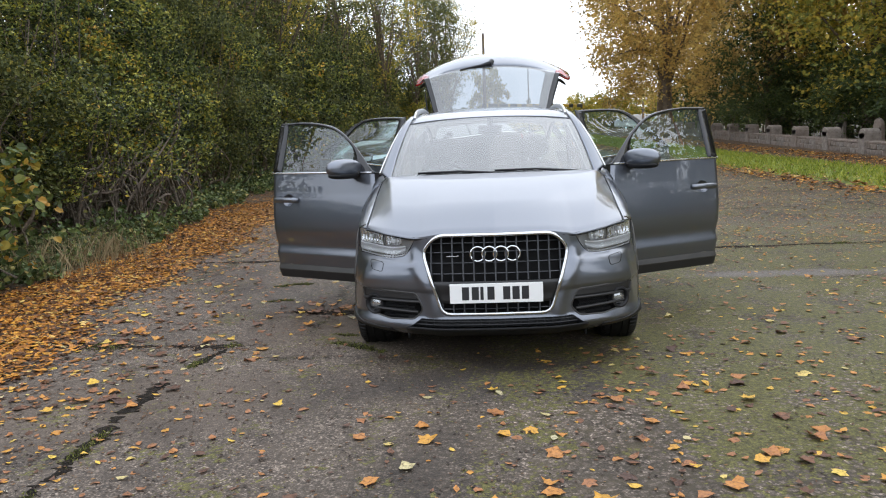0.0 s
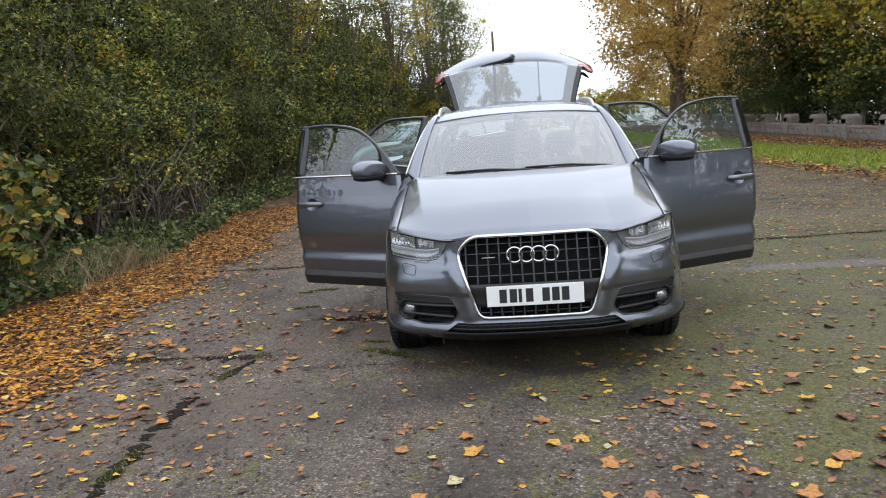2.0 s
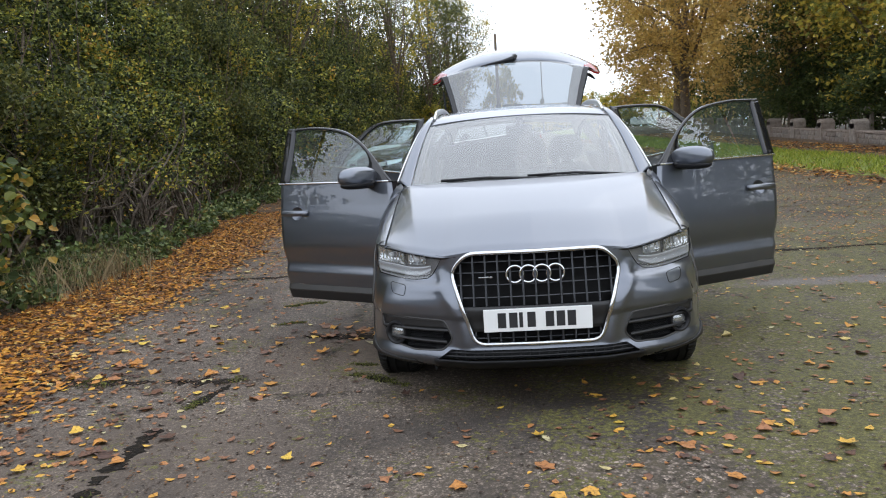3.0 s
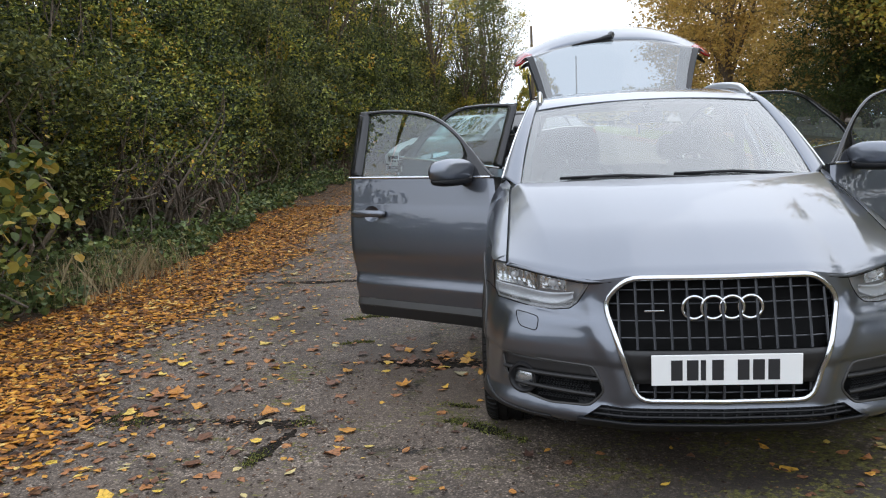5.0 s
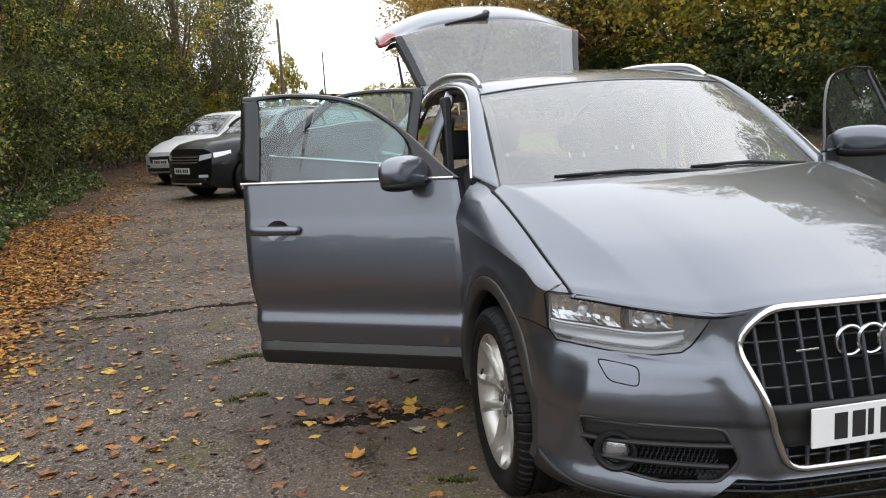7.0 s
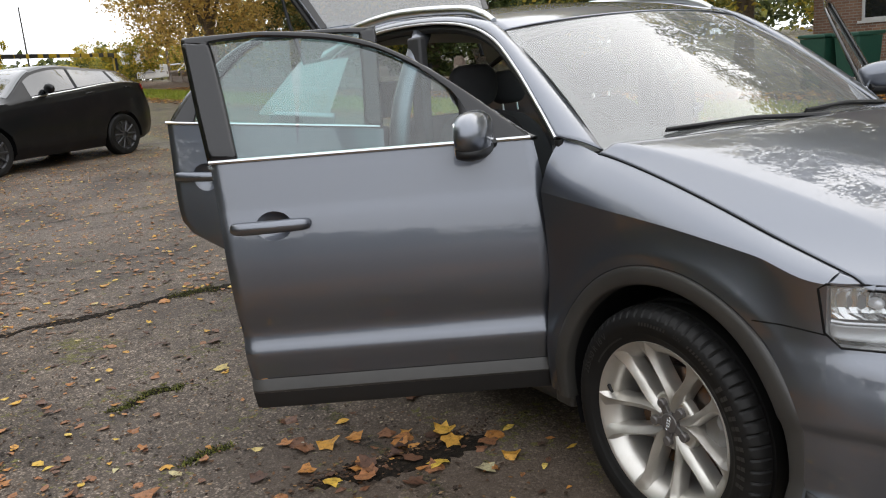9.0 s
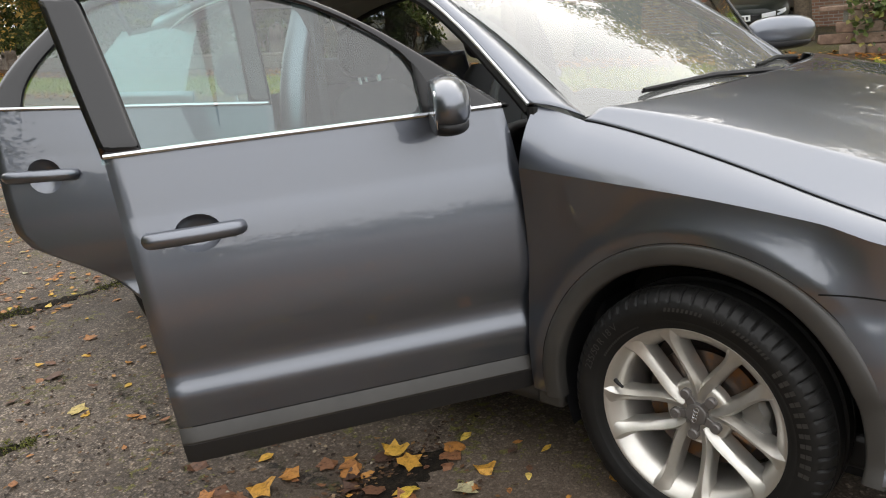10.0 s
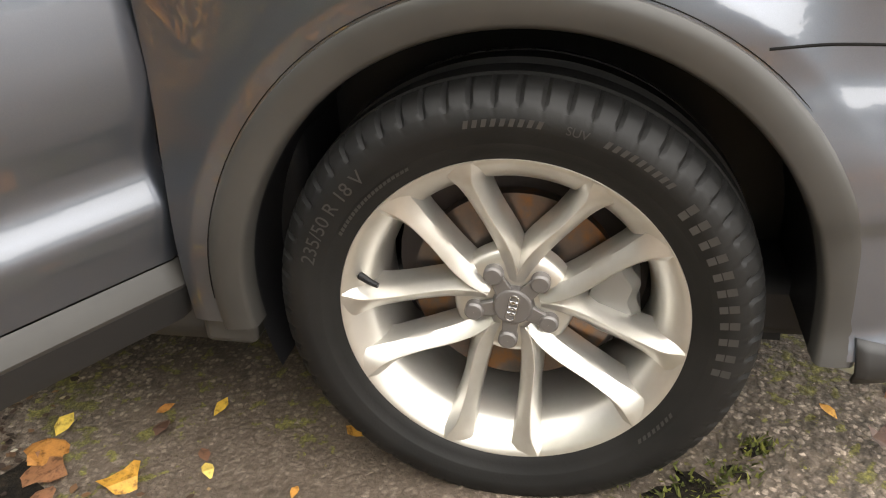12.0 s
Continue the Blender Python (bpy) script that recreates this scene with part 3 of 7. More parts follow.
def wing(sx):
    def skin(u, v):
        y = 0.43 + (1.372 - 0.43) * u
        zc = interp(y, CREASE_Z)
        s = s_of_y(y)
        if v <= 0.76:
            return shell(s, 0.29 + (zc - 0.29) * v / 0.76, sx)
        f = (v - 0.76) / 0.24
        k, g = shell(s, zc, sx), gap_at(sx, y)
        b = 4 * f * (1 - f) * 0.105 * (g - k).length
        p = k.lerp(g, f)
        return Vector((p.x + sx * b * 0.6, p.y, p.z + b * 0.55))
    bm = grid(skin, 110, 100)
    circle = [(ARCH_Y + 0.402 * math.cos(a), ARCH_Z + 0.402 * math.sin(a)) for a in [2 * math.pi * i / 40 for i in range(40)]]
    cut_hole(bm, circle, (1, 2))
    w = part("front_wing", bm, PAINT, car, sharp=18)
    bm = grid(lambda u, v: shell(s_of_y(0.352 + 0.082 * u), 0.811, sx, -0.001).lerp(gap_at(sx, 0.352 + 0.082 * u), v), 8, 4)
    part("wing_corner", bm, PAINT, w, solid=0.003)
    # wheel-arch moulding

    def trim(u, v):
        a = radians(-7 + 194 * u)
        prof = [(0.392, -0.03), (0.3935, 0.000), (0.397, 0.006), (0.402, 0.009), (0.430, 0.010), (0.441, 0.0085), (0.4455, 0.0055), (0.4475, -0.006)]
        r, o = prof[round(v * 7)]
        y, z = ARCH_Y - r * math.cos(a), ARCH_Z + r * math.sin(a)
        p = shell(s_of_y(max(0.40, min(y, 1.372))), max(z, 0.22), sx, o)
        return Vector((p.x, y, z))
    part("wheel_arch_trim", grid(trim, 72, 7), CLAD, w)
    # dark wheel well
    bm = bmesh.new()

    def liner(u, v):
        a = radians(-8 + 208 * u)
        return Vector((sx * (0.865 - 0.30 * v), ARCH_Y - 0.397 * math.cos(a), ARCH_Z + 0.397 * math.sin(a)))
    grid(liner, 36, 3, bm=bm)
    box(bm, (sx * 0.55 - 0.005, 0.45, 0.1), (sx * 0.55 + 0.005, 1.36, 0.75))
    part("wheel_arch_liner", bm, BLACK, w)
    # arch foot behind the wheel
    bm = bmesh.new()
    box(bm, (sx * 0.79, 1.285, 0.235), (sx * 0.868, 1.372, 0.315))
    part("mud_flap", bm, CLAD, w, bevel=0.012)
    bm = bmesh.new()
    tube(bm, [shell(s_of_y(0.43 + 0.165 * i / 12), 0.695 + 0.008 * math.sin(2.2 * i / 12), sx, 0.0) for i in range(13)], 0.0020, 6)
    tube(bm, [gap_path(sx, 0.01 + 0.84 * i / 40) + Vector((0, 0, 0.0015)) for i in range(41)], 0.0017, 6)
    part("panel_gap", bm, SEAM, w)
    bm = bmesh.new()
    ring = []
    for i in range(57):
        a = radians(0 + 180 * i / 56)
        y, z = ARCH_Y - 0.4495 * math.cos(a), ARCH_Z + 0.4495 * math.sin(a)
        p = shell(s_of_y(max(0.40, min(y, 1.372))), max(z, 0.22), sx, 0.0005)
        ring.append(Vector((p.x, y, z)))
    tube(bm, ring, 0.0009, 6)
    part("arch_seam", bm, SEAM, w)
    return w


for sx in (-1, 1):
    wing(sx)


# radiator grille: chrome frame, bars, plate holder
def outline(poly, push, close=True):
    return [on_nose(x, z, push) for x, z in poly]


def densify(poly, n):
    return [tuple(Vector(a).lerp(Vector(b), k / n)) for a, b in zip(poly, poly[1:] + poly[:1]) for k in range(n)]


RIM = [p for a, b in zip(GRILLE, GRILLE[1:] + GRILLE[:1]) for p in ([a] if (Vector(a) - Vector(b)).length < 0.1 else densify([a, b], 8)[:8])]
grille = part("radiator_grille", tube(bmesh.new(), outline(RIM, 0.004), 0.0112, 10, closed=True, up=Vector((0, 1, 0))), CHROME, car, "chrome-framed radiator grille with grey bars")


def half_width(z):
    t = interp(z, [(0.346, 0.30), (0.70, 0.405), (0.788, 0.33)])
    return t


for i in range(-6, 7):
    x = i * 0.0605
    for za, zb in ((0.536, 0.778), (0.352, 0.408)):
        zs = [z for z in [za + (zb - za) * k / 6 for k in range(7)] if half_width(z) > abs(x) + 0.004]
        if len(zs) > 1:
            part("upright_bar", tube(bmesh.new(), [on_nose(x, zs[0], -0.006).lerp(on_nose(x, zs[-1], -0.006), k / 6) for k in range(7)], 0.0085, 6, flat=0.62, up=Vector((1, 0, 0))), BARGREY, grille)
for z in (0.575, 0.632, 0.69, 0.742, 0.372):
    hw = half_width(z) - 0.006
    part("cross_bar", tube(bmesh.new(), [on_nose(hw * k / 8, z, -0.020) for k in range(-8, 9)], 0.0034, 6, flat=1.0), BARGREY, grille)
bm = grid(lambda u, v: on_nose((2 * u - 1) * half_width(0.352 + 0.43 * v) * 1.0, 0.352 + 0.43 * v, -0.055), 24, 12)
part("grille_backing", bm, SEAM, grille)
bm = grid(lambda u, v: on_nose((2 * u - 1) * (half_width(0.41 + 0.124 * v) - 0.008), 0.41 + 0.124 * v, -0.004), 24, 6)
part("plate_holder", bm, CLAD_LOW, grille, solid=0.012)
for i in range(4):
    c = on_nose((i - 1.5) * 0.0655, 0.682, 0.012)
    bm = tube(bmesh.new(), [c + Vector((0.041 * math.cos(a), 0, 0.041 * math.sin(a))) for a in [2 * math.pi * k / 32 for k in range(32)]], 0.0062, 8, closed=True, up=Vector((0, 1, 0)))
    part("badge_ring", bm, CHROME, grille)
bm = bmesh.new()
box(bm, (-0.275, 0.004, 0.672), (-0.205, 0.014, 0.678))
part("small_badge", bm, CHROME, grille, bevel=0.001)

plate = part("number_plate", box(bmesh.new(), (-0.26, -0.046, 0.414), (0.26, -0.039, 0.525)), PLATE, car, "white number plate with dark bars", bevel=0.002)
for x in (-0.172, -0.117, -0.080, -0.030, 0.058, 0.110, 0.162):
    w = 0.009 if x == -0.080 else 0.02
    part("plate_bar", box(bmesh.new(), (x - w, -0.0472, 0.4325), (x + w, -0.045, 0.5065)), PLATE_INK, plate, smooth=False)

bm = grid(lambda u, v: on_nose((2 * u - 1) * 0.52, 0.205 + 0.062 * v, 0.003 + 0.01 * v), 30, 6)
part("chin_spoiler", bm, BLACK, front_bumper, solid=0.006)
for sx in (-1, 1):
    s0, s1 = s_of_y(0.14), s_of_y(0.472)
    bm = grid(lambda u, v: shell(s0 + (s1 - s0) * u, 0.212 + 0.045 * u ** 2 + (0.036 + 0.030 * u ** 2) * v, sx, 0.003), 30, 4)
    part("bumper_lower_trim", bm, CLAD_LOW, front_bumper, solid=0.006)
bm = grid(lambda u, v: on_nose((2 * u - 1) * 0.51, 0.262 + 0.062 * v, -0.05), 30, 4)
for z in (0.282, 0.300):
    tube(bm, [on_nose(0.46 * k / 8, z, -0.02) for k in range(-8, 9)], 0.005, 6)
for i in range(-9, 10):
    tube(bm, [on_nose(i * 0.045, 0.27, -0.03), on_nose(i * 0.045, 0.316, -0.03)], 0.004, 6)
part("lower_intake", bm, BLACK, front_bumper)

for sx in (-1, 1):
    flip = lambda poly: [(sx * x, z) for x, z in poly]
    # fog-lamp bay
    bay = part("fog_lamp_bay", tube(bmesh.new(), outline(flip(VENT), 0.0), 0.005, 8, closed=True, up=Vector((0, 1, 0))), CLAD, front_bumper)
    bm = grid(lambda u, v: on_nose(sx * (0.405 + 0.42 * u), 0.30 + 0.185 * v, -0.055), 24, 8)
    part("bay_backing", bm, SEAM, bay)
    bm = bmesh.new()
    for k in range(26):
        for j in range(6):
            x, z = 0.47 + 0.0125 * k + 0.006 * (j % 2), 0.325 + 0.017 * j
            if inside(VENT, x, z) and inside(VENT, x + 0.01, z) and abs(x - 0.715) > 0.05:
                c = on_nose(sx * x, z, -0.022)
                tube(bm, [c + Vector((-0.005, 0, -0.006)), c + Vector((0.005, 0, 0.006))], 0.0018, 4)
                tube(bm, [c + Vector((0.005, 0, -0.006)), c + Vector((-0.005, 0, 0.006))], 0.0018, 4)
    tagged(part("honeycomb_mesh", bm, BLACK, bay), kind="stuff")
    bm = grid(lambda u, v: on_nose(sx * (0.462 - 0.02 * (1 - v) + (0.328 + 0.02 * (1 - v)) * u), 0.418 + (0.046 + 0.008 * u) * v, -0.005), 20, 4)
    part("bay_panel", bm, CLAD_LOW, bay, solid=0.004)
    bm = bmesh.new()
    for z0, z1, xa, xb in ((0.412, 0.412, 0.44, 0.792), (0.352, 0.362, 0.45, 0.77)):
        tube(bm, [on_nose(sx * (xa + (xb - xa) * k / 10), z0 + (z1 - z0) * k / 10, 0.0) for k in range(11)], 0.0085, 8)
    part("bay_bar", bm, CLAD_LOW, bay)
    c = on_nose(sx * 0.718, 0.380, 0.0)
    n = Vector((sx * 0.45, -0.89, 0)).normalized()
    m = Matrix.Translation(c) @ n.to_track_quat("Z", "Y").to_matrix().to_4x4()
    bm = lathe(bmesh.new(), [(-0.05, 0.058), (0.004, 0.064), (0.012, 0.060), (0.013, 0.052), (0.006, 0.045), (-0.01, 0.042)], 28, "z")
    part("fog_lamp_ring", bm, BLACK, bay, m=m)
    bm = lathe(bmesh.new(), [(0.008, 0.0005), (0.006, 0.018), (0.001, 0.03), (-0.006, 0.038)], 24, "z")
    part("fog_lamp_glass", bm, LENS, bay, m=m)
    bm = lathe(bmesh.new(), [(-0.002, 0.001), (-0.004, 0.02), (-0.010, 0.034), (-0.016, 0.041)], 24, "z")
    part("fog_lamp_reflector", bm, FOGGREY, bay, m=m)
    # headlamp washer flap
    wp = [(0.652, 0.628), (0.742, 0.638), (0.728, 0.586), (0.662, 0.576)]
    bm = tube(bmesh.new(), outline(flip(round_poly(wp, 0.015, 3)), 0.001), 0.0018, 6, closed=True, up=Vector((0, 1, 0)))
    part("washer_flap_gap", bm, SEAM, front_bumper)
    # headlamp
    lamp = part("headlamp", tube(bmesh.new(), outline(flip(HEADLAMP), -0.003), 0.0030, 8, closed=True, up=Vector((0, 1, 0))), SEAM, car, "clear-lensed headlamp")
    hx = lambda u: 0.456 + 0.372 * u

    def lamp_grid(push):
        def fn(u, v):
            x = hx(u)
            lo = interp(x, [(0.456, 0.772), (0.508, 0.682), (0.535, 0.662), (0.60, 0.652), (0.70, 0.655), (0.812, 0.668), (0.828, 0.70)])
            hi = interp(x, [(0.456, 0.775), (0.6, 0.79), (0.772, 0.811), (0.828, 0.811)])
            return on_nose(sx * x, lo + (hi - lo) * v, push)
        return fn
    part("lamp_lens", grid(lamp_grid(0.0), 30, 12), LENS, lamp)
    def housing(u, v):
        rim = min(1.0, 22 * min(u, 1 - u), 16 * min(v, 1 - v))
        return lamp_grid(-0.004 - 0.05 * rim)(0.01 + 0.98 * u, 0.02 + 0.96 * v)
    part("lamp_housing", grid(housing, 40, 18), LAMPDARK, lamp)
    # pale light guide along the foot, turning up at the inner end
    def guide(u, v):
        a = 0.97 - 0.80 * u
        lo, hi = 0.13 + 0.10 * smoothstep(0.75, 1, u), 0.36 + 0.10 * smoothstep(0.6, 1, u)
        return lamp_grid(-0.014 - 0.010 * math.sin(math.pi * v))(a, lo + (hi - lo) * v)
    part("running_light_strip", grid(guide, 30, 6), GUIDE, lamp, "frosted grey light strip", solid=0.003)
    bm = grid(lambda u, v: lamp_grid(-0.030 - 0.012 * v)(0.16 + 0.78 * u, 0.04 + 0.08 * v), 24, 2)
    part("lamp_foot_trim", bm, BLACK, lamp)

    # ribbed bowl: silvered, open to the front, with rows of flat facets
    def bowl_of(u0, u1, v0, v1, depth, ribs):
        def fn(u, v):
            e = 4 * u * (1 - u) * 4 * v * (1 - v)
            rib = 0.006 * (round(u * ribs) % 2) * min(1.0, 3 * e)
            return lamp_grid(-0.016 - depth * min(1.0, 1.4 * e) ** 0.7 + rib)(u0 + (u1 - u0) * u, v0 + (v1 - v0) * v * (1 - 0.0 * u))
        return grid(fn, ribs, 6)
    part("main_reflector", bowl_of(0.55, 0.965, 0.46, 0.955, 0.042, 16), REFLECTOR, lamp, smooth=False)
    part("inner_reflector", bowl_of(0.235, 0.50, 0.52, 0.92, 0.036, 10), REFLECTOR, lamp, smooth=False)
    for at, r in (((0.77, 0.70), 0.013), ((0.37, 0.72), 0.016)):
        c = lamp_grid(-0.030)(*at)
        m = Matrix.Translation(c) @ Vector((sx * 0.35, -0.93, 0)).to_track_quat("Z", "Y").to_matrix().to_4x4()
        part("lamp_bulb", lathe(bmesh.new(), [(-0.02, r), (0.004, r), (0.010, r * 0.6), (0.012, 0.0005)], 16, "z"), LAMPGREY, lamp, m=m)
    bm = tube(bmesh.new(), [lamp_grid(-0.014)(0.525 + 0.020 * math.sin(3 * k / 8), 0.44 + 0.52 * k / 8) for k in range(9)], 0.006, 6)
    part("lamp_divider", bm, BLACK, lamp)
    bm = tube(bmesh.new(), [lamp_grid(-0.012)(0.97 - 0.80 * k / 16, 0.40 + 0.05 * smoothstep(0.6, 1, k / 16)) for k in range(17)], 0.0035, 6)
    part("lamp_crossbar", bm, LAMPGREY, lamp)

# ---- windscreen, roof and pillars ----


def screen_point(u, v):
    b = Vector((0.714 * u, 1.268 - 0.20 * (1 - u * u), 1.051 + 0.012 * (1 - u * u)))
    t = Vector((0.62 * u, 1.885 - 0.085 * (1 - u * u), 1.445 + 0.036 * (1 - u * u)))
    return b.lerp(t, v) + Vector((0, -0.012, 0.02)) * math.sin(math.pi * min(max(v, 0), 1))


part("windscreen", grid(lambda u, v: screen_point(2 * u - 1, v), 32, 24), WINDSCREEN, car, "wide raked windscreen").visible_shadow = False
bm = bmesh.new()
inward = Vector((0, 0.004, -0.005))
for a, b in (((-1.0, -0.03), (1.0, 0.075)), ((-1.0, 0.965), (1.0, 1.0)), ((-1.0, 0.0), (-0.945, 1.0)), ((0.945, 0.0), (1.0, 1.0))):
    grid(lambda u, v: screen_point(a[0] + (b[0] - a[0]) * u, a[1] + (b[1] - a[1]) * v) + inward, 20, 12, bm=bm)
part("screen_border", bm, BLACK, car)
bm = grid(lambda u, v: Vector(((2 * u - 1) * 0.74, 1.0 + 0.27 * (2 * u - 1) ** 2 * 0.9 + 0.13 * v, 1.028 + 0.0 * v)), 20, 3)
part("scuttle_panel", bm, BLACK, car)

ROOF_EDGE = smooth_curve([(0.620, 1.885, 1.447), (0.602, 2.02, 1.490), (0.588, 2.3, 1.525), (0.582, 2.75, 1.532), (0.568, 3.25, 1.512), (0.545, 3.72, 1.462)], 60)
DOOR_EDGE = smooth_curve([(0.806, 1.382, 1.098), (0.775, 1.50, 1.190), (0.728, 1.68, 1.318), (0.680, 1.88, 1.425), (0.652, 2.12, 1.486), (0.640, 2.45, 1.510), (0.632, 2.85, 1.505), (0.617, 3.25, 1.462), (0.602, 3.5, 1.40), (0.60, 3.72, 1.32)], 80)
PILLAR_IN = smooth_curve([(0.718, 1.262, 1.052), (0.690, 1.46, 1.190), (0.655, 1.68, 1.333), (0.620, 1.885, 1.447), (0.602, 2.02, 1.490), (0.588, 2.3, 1.525), (0.582, 2.75, 1.532), (0.568, 3.25, 1.512), (0.556, 3.5, 1.49), (0.545, 3.72, 1.462)], 80)


def roof(u, v):
    e = ROOF_EDGE[round(v * 60)]
    k = 1 - (2 * u - 1) ** 2
    zc = interp(e.y, [(1.88, 1.482), (2.1, 1.533), (2.5, 1.566), (3.0, 1.562), (3.5, 1.525), (3.8, 1.485)])
    return Vector((e.x * (2 * u - 1), e.y - 0.085 * k * (1 - v), e.z + (zc - e.z) * max(0.0, 1 - (2 * u - 1) ** 2) ** 0.8))


roof_panel = part("roof", grid(roof, 40, 60), PAINT, car, solid=0.004)
part("headliner", grid(lambda u, v: roof(u, v) + Vector((0, 0, -0.035)), 20, 20), HEADLINER, roof_panel, "pale cloth headliner")

for sx in (-1, 1):
    S = lambda p: Vector((sx * p.x, p.y, p.z))
    bm = grid(lambda u, v: S(PILLAR_IN[round(u * 80)].lerp(DOOR_EDGE[round(u * 80)], v)) + Vector((sx * 0.5, 0, 0.6)) * 0.022 * 4 * v * (1 - v), 80, 8)
    frame_side = part("side_frame", bm, PAINT, car, solid=0.004)
    bm = bmesh.new()
    tube(bm, [S(p) + Vector((sx * 0.003, 0, 0)) for p in DOOR_EDGE], 0.0055, 8)
    part("chrome_strip", bm, SATIN, frame_side)
    bm = bmesh.new()
    tube(bm, [S(p) + Vector((-sx * 0.022, 0.012, -0.022)) for p in DOOR_EDGE], 0.018, 8)
    tube(bm, [Vector((sx * 0.80, 1.375, 0.34 + 0.75 * k / 10)) for k in range(11)], 0.016, 8)
    part("door_seal", bm, RUBBER, frame_side)
    bm = bmesh.new()
    grid(lambda u, v: S(PILLAR_IN[round(u * 80)].lerp(DOOR_EDGE[round(u * 80)], v)) + Vector((-sx * 0.03, 0.02, -0.035)), 80, 4, bm=bm)
    part("pillar_lining", bm, HEADLINER, frame_side)
    # middle pillar and sill
    bm = bmesh.new()
    grid(lambda u, v: Vector((sx * (interp(0.32 + 1.17 * v, [(0.32, 0.83), (0.95, 0.835), (1.1, 0.815), (1.5, 0.632)]) - 0.05 * abs(2 * u - 1) ** 2), 2.40 + 0.12 * u + 0.05 * smoothstep(0.6, 1, v), 0.32 + 1.17 * v)), 8, 20, bm=bm)
    part("middle_pillar", bm, PAINT, frame_side, solid=0.01)
    bm = bmesh.new()
    grid(lambda u, v: Vector((sx * (0.78 - 0.16 * u), 2.42 + 0.08 * v, 0.45 + 0.9 * u)), 6, 3, bm=bm)
    box(bm, (sx * 0.66 - 0.02, 2.415, 0.42), (sx * 0.66 + 0.02, 2.52, 1.46))
    part("pillar_trim", bm, DASH, frame_side, bevel=0.01)
    bm = bmesh.new()
    grid(lambda u, v: Vector((sx * interp(v, [(0, 0.70), (0.3, 0.78), (0.55, 0.845), (0.8, 0.86), (1, 0.83)]), 1.36 + 1.85 * u, interp(v, [(0, 0.43), (0.3, 0.425), (0.55, 0.39), (0.8, 0.32), (1, 0.22)]))), 10, 12, bm=bm)
    part("sill", bm, CLAD, frame_side, solid=0.006)
    # bulkhead behind the front wing
    bm = bmesh.new()
    box(bm, (sx * 0.70, 1.33, 0.30), (sx * 0.845, 1.368, 0.96))
    part("hinge_panel", bm, PAINT, frame_side, bevel=0.01)
    for z in (0.52, 0.90):
        bm = bmesh.new()
        tube(bm, [(sx * 0.842, 1.37, z - 0.03), (sx * 0.842, 1.37, z + 0.03)], 0.016, 10)
        part("door_hinge", bm, PAINT, frame_side)
    # rear quarter

    def quarter(u, v):
        y = 3.02 + 1.28 * u
        z = 0.30 + 0.85 * v
        x = interp(z, [(0.30, 0.865), (0.45, 0.885), (0.6, 0.868), (0.95, 0.885), (1.02, 0.865), (1.15, 0.825)]) - 0.16 * max(0, u - 0.55) ** 2 * 4
        r = math.hypot(y - REAR_Y, z - 0.335)
        return Vector((sx * (x + 0.02 * math.exp(-((r - 0.41) / 0.09) ** 2)), y, z))
    bm = grid(quarter, 40, 30)
    cut_hole(bm, [(REAR_Y + 0.405 * math.cos(a), 0.335 + 0.405 * math.sin(a)) for a in [2 * math.pi * i / 32 for i in range(32)]], (1, 2))
    rear_wing = part("rear_wing", bm, PAINT, car, solid=0.004)
    bm = grid(lambda u, v: Vector((sx * (0.866 - 0.3 * v), REAR_Y - 0.403 * math.cos(radians(-15 + 210 * u)), 0.335 + 0.403 * math.sin(radians(-15 + 210 * u)))), 30, 3)
    part("wheel_arch_liner", bm, BLACK, rear_wing)
    bm = grid(lambda u, v: Vector((sx * (0.83 - 0.235 * v), interp(u, [(0, 3.10), (1, 4.15)]) + (0.18 - 0.35 * u) * v, 1.13 + (0.30 - 0.02 * u) * v)), 12, 8)
    part("rear_side_window", bm, DARKGLASS, rear_wing)
    # roof rail
    bm = bmesh.new()
    rail = smooth_curve([(0.592, 1.99, 1.484), (0.588, 2.08, 1.520), (0.584, 2.24, 1.548), (0.577, 2.75, 1.572), (0.567, 3.2, 1.550), (0.558, 3.42, 1.516), (0.55, 3.5, 1.485)], 40)
    tube(bm, [S(p) for p in rail], [0.013 + 0.004 * math.sin(math.pi * i / 40) for i in range(41)], 10, flat=1.3)
    part("roof_rail", bm, SATIN, roof_panel, "silver roof rail")

# body shell below and behind
bm = bmesh.new()
box(bm, (-0.70, 0.35, 0.20), (0.70, 4.15, 0.30))
box(bm, (-0.40, 0.22, 0.24), (0.40, 1.25, 0.74))
box(bm, (-0.74, 1.22, 0.28), (0.74, 1.30, 1.00))
part("underbody", bm, BLACK, car, bevel=0.02)
bm = bmesh.new()
grid(lambda u, v: Vector(((2 * u - 1) * 0.86 * (1 - 0.05 * v), 4.16 + 0.2 * (1 - (2 * u - 1) ** 4), 0.28 + 0.42 * v)), 24, 8, bm=bm)
part("rear_bumper", bm, PAINT, car, solid=0.01)


# ---- wheels ----
def wheel_angle(deg, r, x):
    """Degrees from the car's forward direction towards up, radius, offset outwards."""
    a = radians(deg)
    return Vector((x, -r * math.cos(a), r * math.sin(a)))


def wpart(name, bm, material, parent=None, label="", **k):
    """A wheel piece, turned to face the right-hand side of the car."""
    for v in bm.verts:
        v.co.x = -v.co.x
    bmesh.ops.reverse_faces(bm, faces=bm.faces)
    return part(name, bm, material, parent, label, **k)


